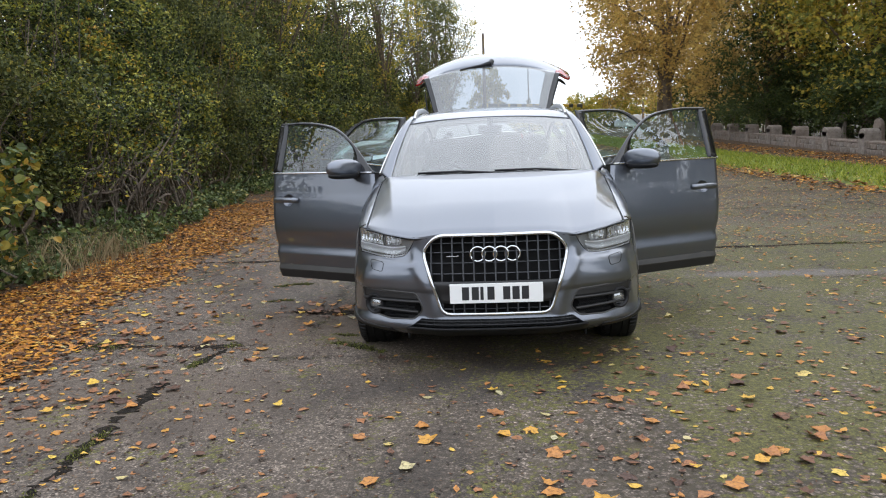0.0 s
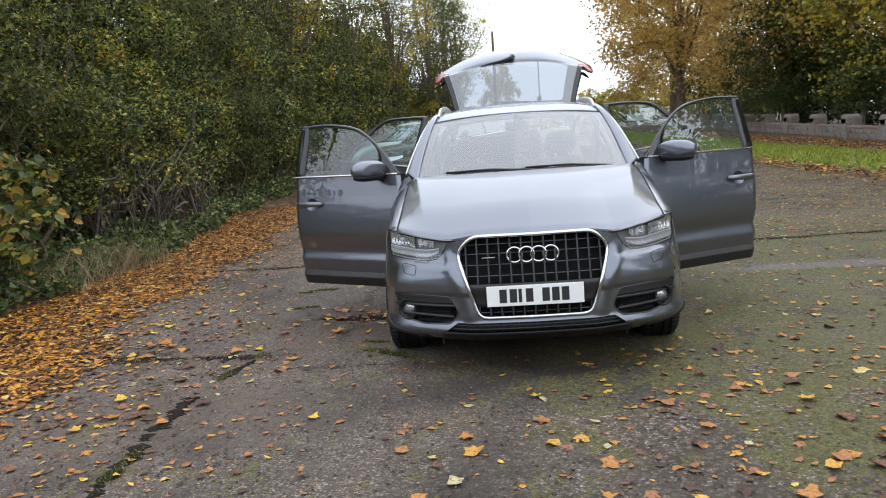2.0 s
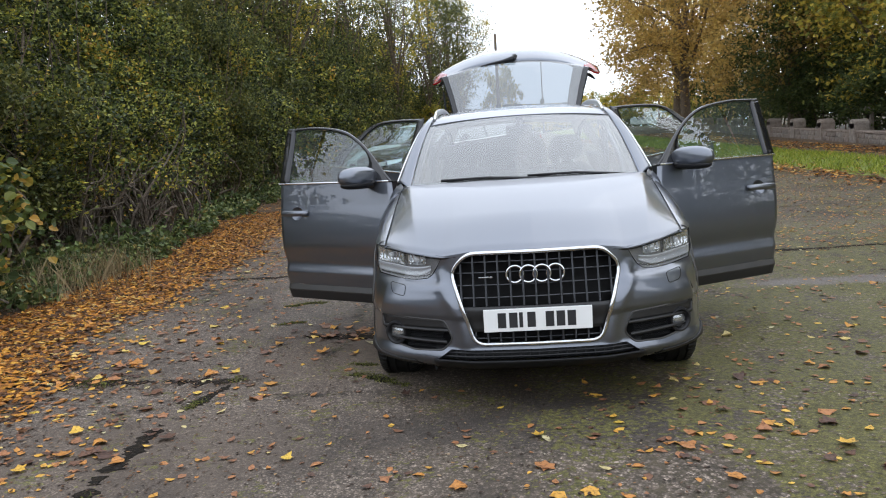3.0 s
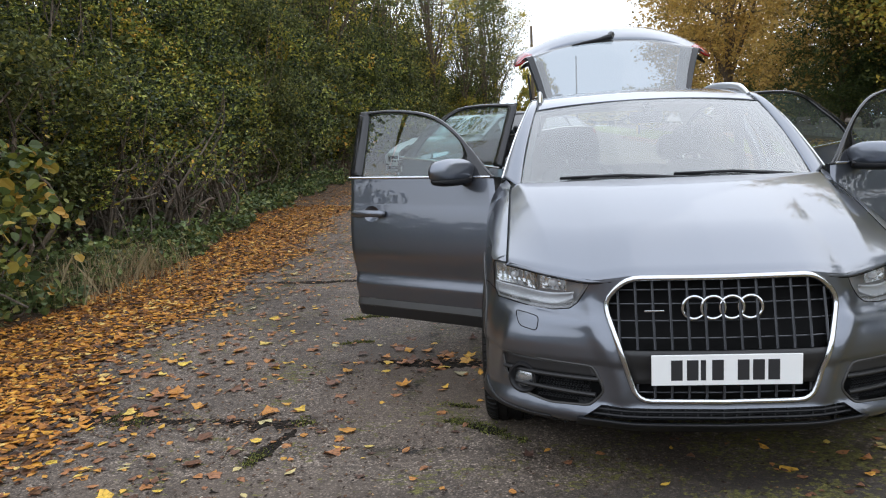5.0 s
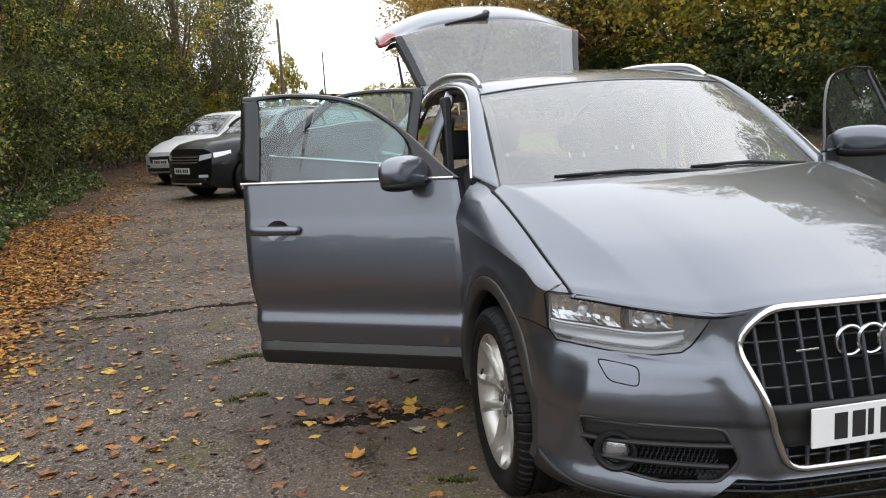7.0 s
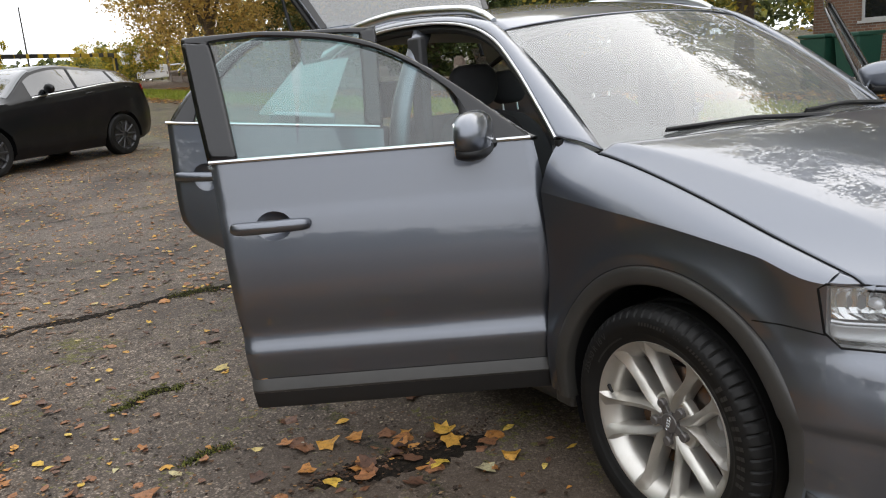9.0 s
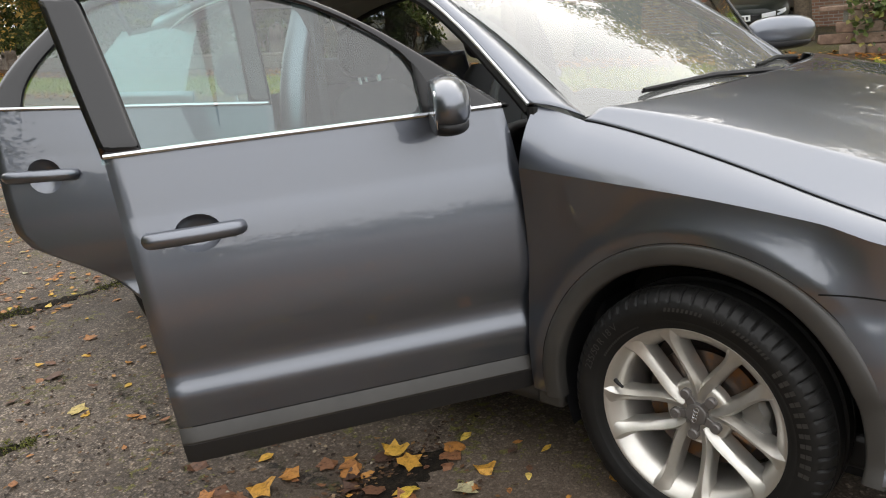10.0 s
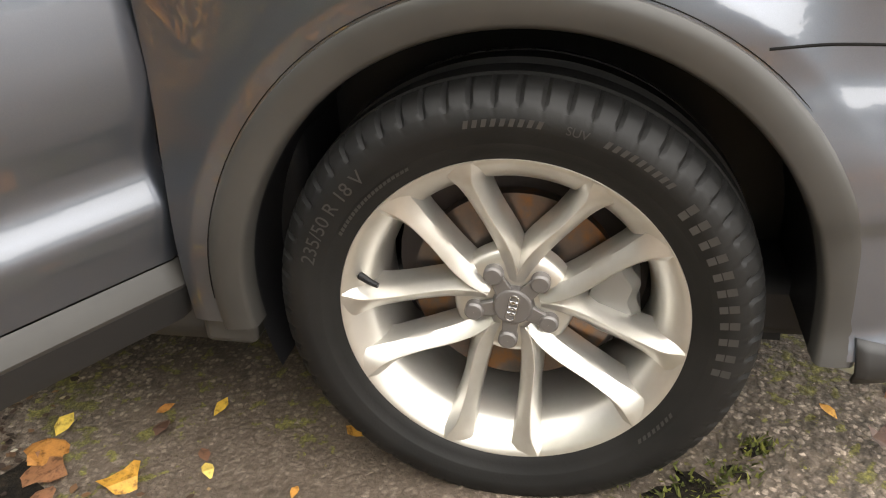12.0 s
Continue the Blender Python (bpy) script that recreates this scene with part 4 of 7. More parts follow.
bm = lathe(bmesh.new(), [(0.088, 0.2475), (0.097, 0.2470), (0.1005, 0.2445), (0.0995, 0.2405), (0.095, 0.2345), (0.088, 0.2265), (0.080, 0.2185), (0.070, 0.2105), (0.058, 0.2045), (0.042, 0.2005), (0.0, 0.195), (-0.095, 0.21), (-0.10, 0.246)], 120)
lathe(bm, [(0.050, 0.001), (0.050, 0.040), (0.050, 0.070), (0.047, 0.082), (0.040, 0.088), (0.020, 0.090)], 60)
V_MID = [82.5 + 72 * k for k in range(5)]
wheel = wpart("wheel", bm, ALLOY, car, "silver five-V-spoke alloy wheel", sharp=40)
# each arm runs out from the hub, spreads from its twin and flares into the rim
ARM_TURN = [(0.040, 5.0), (0.070, 8.0), (0.097, 12.2), (0.130, 17.0), (0.160, 20.0), (0.200, 22.0), (0.2425, 23.2)]
ARM_HALF = [(0.040, 0.017), (0.097, 0.0175), (0.150, 0.0160), (0.185, 0.0172), (0.205, 0.0205), (0.225, 0.0265), (0.2425, 0.0340)]
ARM_FACE = [(0.040, 0.054), (0.070, 0.060), (0.110, 0.067), (0.160, 0.077), (0.200, 0.087), (0.225, 0.096), (0.2425, 0.1003)]
ARM_SECT = [(-1.10, -0.055), (-1.03, -0.028), (-0.96, -0.017), (-0.80, -0.010), (-0.36, 0.0035), (-0.28, 0.004), (0.10, 0.0005), (0.55, -0.006), (0.86, -0.012), (0.98, -0.019), (1.04, -0.028), (1.10, -0.055)]
for c in V_MID:
    for sd in (-1, 1):
        bm = bmesh.new()
        rows = []
        for k in range(29):
            r = 0.040 + 0.2025 * k / 28
            ang = c + sd * interp(r, ARM_TURN)
            w, x0 = interp(r, ARM_HALF), interp(r, ARM_FACE)
            melt = smoothstep(0.205, 0.2425, r)
            row = []
            for q, h in ARM_SECT:
                q2 = q + (0.0 if abs(q) > 0.9 else -0.30 * melt * (1 - abs(q)))
                p = wheel_angle(ang + sd * math.degrees(q2 * w / r), r, x0 + h * (1 - 0.55 * melt if abs(q) < 0.97 else 1.0))
                row.append(bm.verts.new(p))
            rows.append(row)
        for a, b in zip(rows, rows[1:]):
            for j in range(len(ARM_SECT) - 1):
                q4 = (a[j], a[j + 1], b[j + 1], b[j])
                bm.faces.new(q4 if sd > 0 else q4[::-1])
        wpart("spoke", bm, ALLOY, wheel, sharp=24)

GROOVE = 396
prof = [(0.094, 0.240, 0), (0.101, 0.247, 0), (0.105, 0.258, 0), (0.1115, 0.270, 0), (0.113, 0.272, 0), (0.1145, 0.288, 0), (0.1155, 0.290, 0), (0.1145, 0.303, 0), (0.1105, 0.316, 0), (0.1065, 0.322, 1), (0.1035, 0.3245, 1), (0.096, 0.333, 1), (0.083, 0.339, 1),
        (0.066, 0.3425, 1), (0.061, 0.3425, 0), (0.060, 0.334, 0), (0.050, 0.334, 0), (0.049, 0.3435, 0), (0.016, 0.344, 0), (0.015, 0.335, 0), (0.004, 0.335, 0)]
prof += [(-x, r, g) for x, r, g in reversed(prof)]
bm = bmesh.new()
rings = []
for x, r, g in prof:
    ring = []
    for j in range(GROOVE):
        rr = r - (0.006 if g and j % 6 == 0 else 0)
        p = wheel_angle(360 * j / GROOVE, rr, x)
        if p.z < -HUB_Z:
            p.x *= 1 + 0.5 * (-HUB_Z - p.z)
            p.z = -HUB_Z - 0.004
        ring.append(bm.verts.new(p))
    rings.append(ring)
for a, b in zip(rings, rings[1:]):
    for j in range(GROOVE):
        bm.faces.new((a[j], a[(j + 1) % GROOVE], b[(j + 1) % GROOVE], b[j]))
tyre = wpart("tyre", bm, RUBBER, wheel, "black tyre with moulded lettering")


def text_mesh(words, size):
    """Vertices and faces of a line of the built-in font."""
    cu = bpy.data.curves.new("words", "FONT")
    cu.body, cu.size = words, size
    ob = bpy.data.objects.new("words", cu)
    scene.collection.objects.link(ob)
    dg = bpy.context.evaluated_depsgraph_get()
    me = bpy.data.meshes.new_from_object(ob.evaluated_get(dg))
    bpy.data.objects.remove(ob)
    out = [v.co.copy() for v in me.vertices], [list(p.vertices) for p in me.polygons]
    bpy.data.meshes.remove(me)
    bpy.data.curves.remove(cu)
    return out


def side_x(r):
    return interp(r, [(0.240, 0.094), (0.247, 0.101), (0.258, 0.105), (0.270, 0.1115), (0.288, 0.1145), (0.303, 0.1145), (0.316, 0.1105)]) + 0.0014


def sidewall_text(words, size, start, r0, bm):
    vs, fs = text_mesh(words, size)
    made = [bm.verts.new(wheel_angle(start - math.degrees(v.x / r0), r0 + v.y, side_x(r0 + v.y))) for v in vs]
    for f in fs:
        bm.faces.new([made[i] for i in f])


bm = bmesh.new()
sidewall_text("235/50 R 18 V", 0.028, 163, 0.284, bm)
wpart("size_lettering", bm, TYRE_MARK, wheel, smooth=False)
bm = bmesh.new()
sidewall_text("SUV", 0.016, 76, 0.294, bm)
wpart("type_lettering", bm, TYRE_MARK, wheel, smooth=False)
bm = bmesh.new()
for a in range(40, -14, -5):
    w = 1.1
    vs = [bm.verts.new(wheel_angle(a + d, r, side_x(r))) for d, r in ((w, 0.279), (-w, 0.279), (-w, 0.304), (w, 0.304))]
    bm.faces.new(vs)
for a in [100 - 2.2 * k for k in range(9)] + [66 - 2.2 * k for k in range(9)] + [150 - 1.6 * k for k in range(20)] + [-30 - 2 * k for k in range(8)]:
    r = 0.294 if a > 45 and a < 110 else 0.262
    t = 0.010 if r > 0.28 else 0.005
    vs = [bm.verts.new(wheel_angle(a + d, q, side_x(q))) for d, q in ((0.6, r), (-0.6, r), (-1.2, r + t), (0.0, r + t))]
    bm.faces.new(vs)
tagged(wpart("sidewall_moulding", bm, TYRE_MARK, wheel, smooth=False), kind="stuff")

bm = lathe(bmesh.new(), [(0.0625, 0.0005), (0.063, 0.026), (0.061, 0.0285), (0.056, 0.030), (0.050, 0.031)], 32)
for c in V_MID:
    a = c + 36
    d, t = wheel_angle(a, 1, 0), wheel_angle(a + 90, 1, 0)
    vs = [bm.verts.new(d * r + t * q + Vector((x, 0, 0))) for x in (0.052, 0.0595) for r, q in ((0.02, -0.013), (0.056, -0.010), (0.056, 0.010), (0.02, 0.013))]
    for f in ((4, 5, 6, 7), (0, 4, 7, 3), (1, 2, 6, 5), (0, 1, 5, 4), (3, 7, 6, 2)):
        bm.faces.new([vs[i] for i in f])
wpart("hub_cap", bm, CAPGREY, wheel, "grey star-shaped hub cap", bevel=0.002)
bm = bmesh.new()
for i in range(4):
    cc = Vector((0.0638, (0.0), (i - 1.5) * 0.0095))
    q = Matrix.Rotation(radians(12), 4, "X")
    tube(bm, [q @ (cc + Vector((0, 0.0068 * math.cos(a), 0.0068 * math.sin(a)))) for a in [2 * math.pi * k / 20 for k in range(20)]], 0.0012, 6, closed=True, up=Vector((1, 0, 0)))
wpart("cap_rings", bm, CHROME, wheel)
for c in V_MID:
    p = wheel_angle(c + 36, 0.0575, 0)
    wpart("wheel_bolt", lathe(bmesh.new(), [(0.065, 0.0005), (0.065, 0.0115), (0.062, 0.0145), (0.05, 0.0145)], 16, centre=p), CAPGREY, wheel)
bm = lathe(bmesh.new(), [(0.006, 0.075), (0.006, 0.156), (-0.016, 0.156), (-0.016, 0.075)], 56)
wpart("brake_disc", bm, STEEL, wheel, "rusty brake disc")
bm = lathe(bmesh.new(), [(0.036, 0.001), (0.036, 0.07), (0.03, 0.078), (0.006, 0.080)], 40)
lathe(bm, [(-0.07, 0.001), (-0.07, 0.195)], 40)
wpart("brake_hub", bm, HUBDARK, wheel)
rows = []
bm = bmesh.new()


def caliper(u, v):
    a = -42 + 84 * u
    sect = [(0.108, -0.02), (0.108, 0.034), (0.125, 0.044), (0.165, 0.044), (0.178, 0.03), (0.178, -0.02)]
    r, x = sect[round(v * 5)]
    return wheel_angle(a * 0.55 + 2, r + 0.004 * math.cos(u * 18), x - 0.010 * abs(2 * u - 1) ** 3)


grid(caliper, 22, 5, bm=bm)
wpart("brake_caliper", bm, CASTING, wheel, "cast aluminium brake caliper")
bm = bmesh.new()
tube(bm, [wheel_angle(166, 0.222, 0.085), wheel_angle(166, 0.205, 0.094), wheel_angle(166, 0.192, 0.098)], [0.006, 0.005, 0.004], 10)
wpart("tyre_valve", bm, BLACK, wheel)
wheel.matrix_basis = Matrix.Translation((-0.785, HUB_Y, HUB_Z))
for x, y in ((0.785, HUB_Y), (0.787, REAR_Y)):
    copy_thing(wheel, Matrix.Translation((x, y, HUB_Z)) @ Matrix.Rotation(math.pi, 4, "Z"))
copy_thing(wheel, Matrix.Translation((-0.787, REAR_Y, HUB_Z)))

# ---- doors ----
DOOR_PROFILE = [(0.285, -0.016), (0.30, -0.010), (0.345, 0.003), (0.353, 0.007), (0.388, -0.005), (0.394, -0.006), (0.43, 0.001), (0.476, 0.007), (0.486, 0.006), (0.535, -0.010), (0.56, -0.010), (0.585, -0.003), (0.62, 0.006), (0.66, 0.010), (0.72, 0.0086), (0.78, 0.0042), (0.84, -0.003), (0.89, -0.0112), (0.93, -0.0192), (0.942, -0.0225), (0.96, -0.026), (1.0, -0.033), (1.05, -0.0415), (1.10, -0.05)]
PANEL_Z = [0.392, 0.41, 0.44, 0.468, 0.477, 0.486, 0.505, 0.53, 0.55, 0.572, 0.60, 0.66, 0.70, 0.75, 0.80, 0.85, 0.885, 0.91, 0.935, 0.948, 0.958, 0.97, 0.985, 1.01, 1.04, 1.07, 1.10]
CLAD_Z = [0.285, 0.29, 0.30, 0.32, 0.345]
CLAD_TOP_Z = [0.3455, 0.353, 0.37, 0.3905]


def frame_x(z):
    """How far the window frame stands outside the hinge line."""
    if z <= 1.10:
        return interp(z, DOOR_PROFILE) + 0.025
    return -0.025 - 0.57 * (z - 1.10)


def car_door(sx, hinge_y, angle, front_y, rear_y, outer, inner, handle_y, label, mirror):
    m = Matrix.Translation((sx * 0.86, hinge_y, 0)) @ Matrix.Rotation(radians(-sx * angle), 4, "Z")
    P = lambda y, z, o=0.0: Vector((sx * (frame_x(z) + o), y, z + (0.0 if mirror else 0.085 * max(0.0, y) * smoothstep(0.70, 1.0, z) * (1 - 0.7 * smoothstep(1.2, 1.5, z)))))

    def skin(zs, off=0.0):
        def fn(u, v):
            z = zs[round(v * (len(zs) - 1))]
            y0, y1 = interp(z, front_y), interp(z, rear_y)
            edge = 0.010 * (max(0, 1 - u * 40) + max(0, 1 - (1 - u) * 40))
            return P(y0 + (y1 - y0) * u, z, off - edge)
        return fn
    hc = (handle_y, 0.895)
    dish = [(p.y, p.z) for p in [P(hc[0] + 0.058 * math.cos(a), hc[1] + 0.046 * math.sin(a)) for a in [2 * math.pi * i / 20 for i in range(20)]]]
    bm = grid(skin(PANEL_Z), 80, len(PANEL_Z) - 1)
    cut_hole(bm, dish, (1, 2))
    door = part("car_door", bm, PAINT, car, label, m=m)

    def bowl(u, v):
        a = 2 * math.pi * u
        d = 1 - v
        return P(hc[0] + 0.0585 * d * math.cos(a), hc[1] + 0.0465 * d * math.sin(a), -0.034 * (1 - d ** 2.2))
    part("handle_recess", grid(bowl, 24, 8, close_u=True), PAINT, door)
    bm = bmesh.new()
    hp = smooth_curve([P(hc[0] - 0.105, hc[1] + 0.002, 0.004), P(hc[0] - 0.085, hc[1] + 0.004, 0.024), P(hc[0], hc[1] + 0.004, 0.034), P(hc[0] + 0.085, hc[1] + 0.003, 0.030), P(hc[0] + 0.115, hc[1] + 0.002, 0.022), P(hc[0] + 0.118, hc[1] + 0.002, 0.0)], 24)
    tube(bm, hp, [0.0165 + 0.003 * math.sin(math.pi * i / 24) for i in range(25)], 12, flat=1.1)
    part("door_handle", bm, PAINT, door, "grey pull handle")
    bm = lathe(bmesh.new(), [(0, 0.0005), (0, 0.009), (-0.004, 0.011)], 16)
    part("door_lock", bm, CHROME, door, m=Matrix.Translation(P(hc[0] + 0.102, hc[1] + 0.003, 0.0435)) @ Matrix.Scale(sx, 4, (1, 0, 0)))
    # light on the upward ledge is coloured in: paler plastic than the face below
    part("door_cladding", grid(skin(CLAD_Z, 0.002), 40, len(CLAD_Z) - 1), CLAD_LOW, door, "dark plastic lower door moulding")
    part("cladding_ledge", grid(skin(CLAD_TOP_Z, 0.002), 40, len(CLAD_TOP_Z) - 1), CLAD, door)
    # chrome belt line
    bm = bmesh.new()
    y0, y1 = interp(1.10, front_y), interp(1.10, rear_y)
    tube(bm, [P(y0 + 0.01 + (y1 - y0 - 0.012) * k / 12, 1.106, 0.009) for k in range(13)], 0.0095, 8, flat=0.8)
    part("chrome_belt_strip", bm, CHROME, door)
    # window frame
    oc, ic = smooth_curve([(0, y, z) for y, z in outer], 60), smooth_curve([(0, y, z) for y, z in inner], 60)
    bm = grid(lambda u, v: P(oc[round(u * 60)].y + (ic[round(u * 60)].y - oc[round(u * 60)].y) * v, oc[round(u * 60)].z + (ic[round(u * 60)].z - oc[round(u * 60)].z) * v, 0.006 - 0.008 * abs(2 * v - 1) ** 4), 60, 6)
    part("window_frame", bm, GLOSSBLACK, door, solid=0.012)
    bm = tube(bmesh.new(), [P(p.y, p.z, 0.0) for p in oc], 0.0035, 8)
    tube(bm, [P(p.y, p.z, 0.0) for p in ic], 0.0025, 8)
    part("window_seal", bm, RUBBER, door)
    ys = [p.y for p in ic]
    ya, yb = min(ys), max(ys)

    def pane(u, v):
        y = ya + (yb - ya) * u
        top = max((p.z for p in ic if abs(p.y - y) < 0.02), default=1.12)
        return P(y, 1.085 + (top - 1.085) * v, -0.006)
    part("window_glass", grid(pane, 40, 12), SIDEGLASS, door, "green-tinted window glass").visible_shadow = False
    # inner card and edges
    bm = bmesh.new()
    zs = [0.30, 0.40, 0.5, 0.6, 0.7, 0.8, 0.9, 1.0, 1.09]

    def card(u, v):
        z = zs[round(v * 8)]
        y0, y1 = interp(z, front_y) + 0.02, interp(z, rear_y) - 0.02
        return P(y0 + (y1 - y0) * u, z, -0.11 - 0.02 * math.sin(3 * z) if z < 1.05 else -0.08)
    grid(card, 10, 8, bm=bm)
    part("door_card", bm, DASH, door, "dark inner door panel")
    bm = bmesh.new()
    for end, tab, k in ((0, front_y, 0.004), (1, rear_y, -0.004)):
        grid(lambda u, v: P(interp(0.29 + 0.81 * v, tab) + k, 0.29 + 0.81 * v, -0.008 - 0.10 * u), 3, 16, bm=bm)
    for z in (0.287, 1.098):
        grid(lambda u, v: P(interp(z, front_y) + (interp(z, rear_y) - interp(z, front_y)) * v, z, -0.006 - 0.10 * u), 3, 10, bm=bm)
    part("door_edge", bm, PAINT, door)
    if mirror:
        # black triangle at the mirror's foot
        bm = grid(lambda u, v: P(0.03 + 0.21 * u, 1.105 + v * (interp(0.03 + 0.21 * u, [(0.03, 0.01), (0.24, 0.15)])), 0.003), 8, 6)
        part("mirror_base", bm, BLACK, door, solid=0.012)

        def shape(along, out, zz):
            def fn(u, v):
                a, b = 2 * math.pi * u, math.pi * (v - 0.5)
                ex = lambda t, e: math.copysign(abs(t) ** e, t)
                ca, sa, cb, sb = math.cos(a), math.sin(a), math.cos(b), math.sin(b)
                return Vector((sx * (out[0] + out[1] * ex(ca, 0.8) * max(0.0, cb) ** 0.62), along[0] + 0.2 * out[1] * ex(ca, 0.8) * max(0.0, cb) ** 0.62 + (-along[1] * sb if sb > -0.75 else along[1] * 0.75), zz[0] + zz[1] * ex(sa, 0.85) * max(0.0, cb) ** 0.62))
            return fn
        part("mirror_housing", grid(shape((0.205, 0.056), (0.082, 0.148), (1.142, 0.068)), 36, 20, close_u=True), PAINT, door, "grey door mirror")
        part("mirror_lower_shell", grid(shape((0.205, 0.053), (0.070, 0.142), (1.093, 0.030)), 36, 16, close_u=True), BLACK, door)
        bm = bmesh.new()
        tube(bm, [Vector((sx * -0.02, 0.15, 1.10)), Vector((sx * 0.0, 0.17, 1.10)), Vector((sx * 0.03, 0.20, 1.10))], [0.03, 0.028, 0.026], 10, flat=0.7)
        part("mirror_arm", bm, BLACK, door)
        bm = grid(lambda u, v: Vector((sx * (0.092 + 0.098 * (2 * u - 1)), 0.2460 + 0.0196 * (2 * u - 1), 1.136 + 0.045 * (2 * v - 1))), 4, 4)
        part("mirror_glass", bm, MIRROR, door, solid=0.003)
    return door


FRONT_OUT = [(0.0, 1.10), (0.055, 1.135), (0.2, 1.252), (0.35, 1.362), (0.5, 1.445), (0.65, 1.488), (0.85, 1.512), (1.0, 1.513), (1.10, 1.512), (1.126, 1.510), (1.128, 1.496), (1.125, 1.48), (1.085, 1.30), (1.036, 1.10)]
FRONT_IN = [(0.225, 1.10), (0.235, 1.20), (0.275, 1.285), (0.37, 1.361), (0.50, 1.432), (0.65, 1.475), (0.85, 1.500), (0.96, 1.501), (1.02, 1.498), (1.038, 1.495), (1.041, 1.487), (1.03, 1.46), (0.99, 1.30), (0.946, 1.10)]
REAR_OUT = [(0.0, 1.10), (0.022, 1.30), (0.045, 1.505), (0.065, 1.518), (0.25, 1.522), (0.45, 1.518), (0.60, 1.498), (0.70, 1.446), (0.78, 1.36), (0.86, 1.25), (0.92, 1.16), (0.95, 1.10)]
REAR_IN = [(0.075, 1.10), (0.092, 1.30), (0.114, 1.488), (0.128, 1.502), (0.25, 1.507), (0.45, 1.502), (0.575, 1.482), (0.66, 1.424), (0.72, 1.335), (0.78, 1.25), (0.825, 1.17), (0.84, 1.10)]
FRONT_OUT, FRONT_IN = ([(y, 1.10 + (z - 1.10) * 0.958) for y, z in run] for run in (FRONT_OUT, FRONT_IN))
for sx, fa, ra in ((-1, 59.5, 51), (1, 60, 54)):
    car_door(sx, 1.398, fa, [(0.285, -0.012), (0.9, -0.012), (0.96, -0.008), (1.10, 0.015)], [(0.285, 0.98), (0.45, 0.99), (0.9, 1.02), (1.10, 1.036)], FRONT_OUT, FRONT_IN, 0.85, "open grey front car door", True)
    car_door(sx, 2.475, ra, [(0.285, 0.0), (1.10, 0.0)], [(0.285, 0.50), (0.40, 0.53), (0.5, 0.60), (0.60, 0.73), (0.66, 0.83), (0.71, 0.905), (0.77, 0.94), (0.9, 0.952), (1.10, 0.965)], REAR_OUT, REAR_IN, 0.80, "open grey rear car door", False)

# ---- raised tailgate ----
HINGE = Vector((0, 3.74, 1.50))
# outer face as seen open: from the hinge up and back
TG = smooth_curve([(0.55, 3.70, 1.50), (0.585, 3.78, 1.60), (0.625, 3.90, 1.74), (0.675, 4.02, 1.885), (0.705, 4.10, 1.965), (0.74, 4.20, 2.03), (0.74, 4.36, 2.09), (0.72, 4.56, 2.13), (0.70, 4.72, 2.14)], 64)


def gate(u, v, push=0.0):
    e = TG[round(v * 64)] if abs(v * 64 - round(v * 64)) < 1e-6 else TG[int(v * 64)].lerp(TG[min(64, int(v * 64) + 1)], v * 64 - int(v * 64))
    k = 2 * u - 1
    crown = 0.040 * smoothstep(0.0, 0.5, v) + 0.03
    n = Vector((0, -0.72, 0.69)) if v < 0.55 else Vector((0, -0.35, 0.94))
    top = smoothstep(0.42, 0.62, v)
    return Vector((e.x * k * (1 + 0.075 * top * abs(k) ** 3), e.y, e.z)) + n * (crown * (1 - abs(k) ** 2.2) + push) + Vector((0.03 + 0.025 * v, 0, -0.135 * abs(k) ** 3 * top))


bm = grid(lambda u, v: gate(u, v), 48, 64)
dead = [f for f in bm.faces if 0.17 < (f.calc_center_median().z - 1.5) / 0.62 and f.calc_center_median().z < 2.035 and f.calc_center_median().y < 4.10 and abs(f.calc_center_median().x) < 0.50 + 0.30 * (f.calc_center_median().y - 3.78)]
bmesh.ops.delete(bm, geom=dead, context="FACES")
tailgate = part("tailgate", bm, PAINT, car, "raised grey tailgate with a wide rear window", solid=0.02)
part("rear_window", grid(lambda u, v: gate(0.004 + 0.992 * u, 0.09 + 0.44 * v, 0.014), 32, 20), DARKGLASS, tailgate, "tinted rear window")
for a, b in ((0.0, 0.035), (0.965, 1.0)):
    bm = grid(lambda u, v: gate(a + (b - a) * u, 0.09 + 0.44 * v, 0.017), 3, 20)
    part("window_border", bm, GLOSSBLACK, tailgate)
for at in (0.045, 0.955):
    bm = grid(lambda u, v: gate(at + 0.09 * (u - 0.5), 0.05 + 0.50 * v, -0.05 - 0.02 * u), 3, 20)
    part("gate_inner_frame", bm, BLACK, tailgate, solid=0.02)
for sx in (-1, 1):
    edge = 0.5 + 0.5 * sx
    bm = grid(lambda u, v: gate(edge - sx * (0.075 - 0.03 * abs(2 * v - 1)) * u, 0.50 + 0.22 * v, 0.012 + 0.012 * math.sin(math.pi * v) * (1 - u)) + Vector((sx * 0.008 * (1 - u), 0, -0.03 * (1 - u) ** 2)), 8, 12)
    part("tail_lamp", bm, REDLENS, tailgate, "red wrap-round tail lamp", solid=0.012)
    bm = bmesh.new()
    tube(bm, [(sx * 0.60, 3.86, 1.36), (sx * 0.63, 3.98, 1.62), (sx * 0.645, 4.02, 1.80)], [0.013, 0.011, 0.008], 8)
    part("gas_strut", bm, BLACK, tailgate)
bm = bmesh.new()
wp = [gate(0.50, 0.56, 0.03), gate(0.49, 0.545, 0.045), gate(0.42, 0.53, 0.03), gate(0.34, 0.515, 0.025), gate(0.27, 0.50, 0.02)]
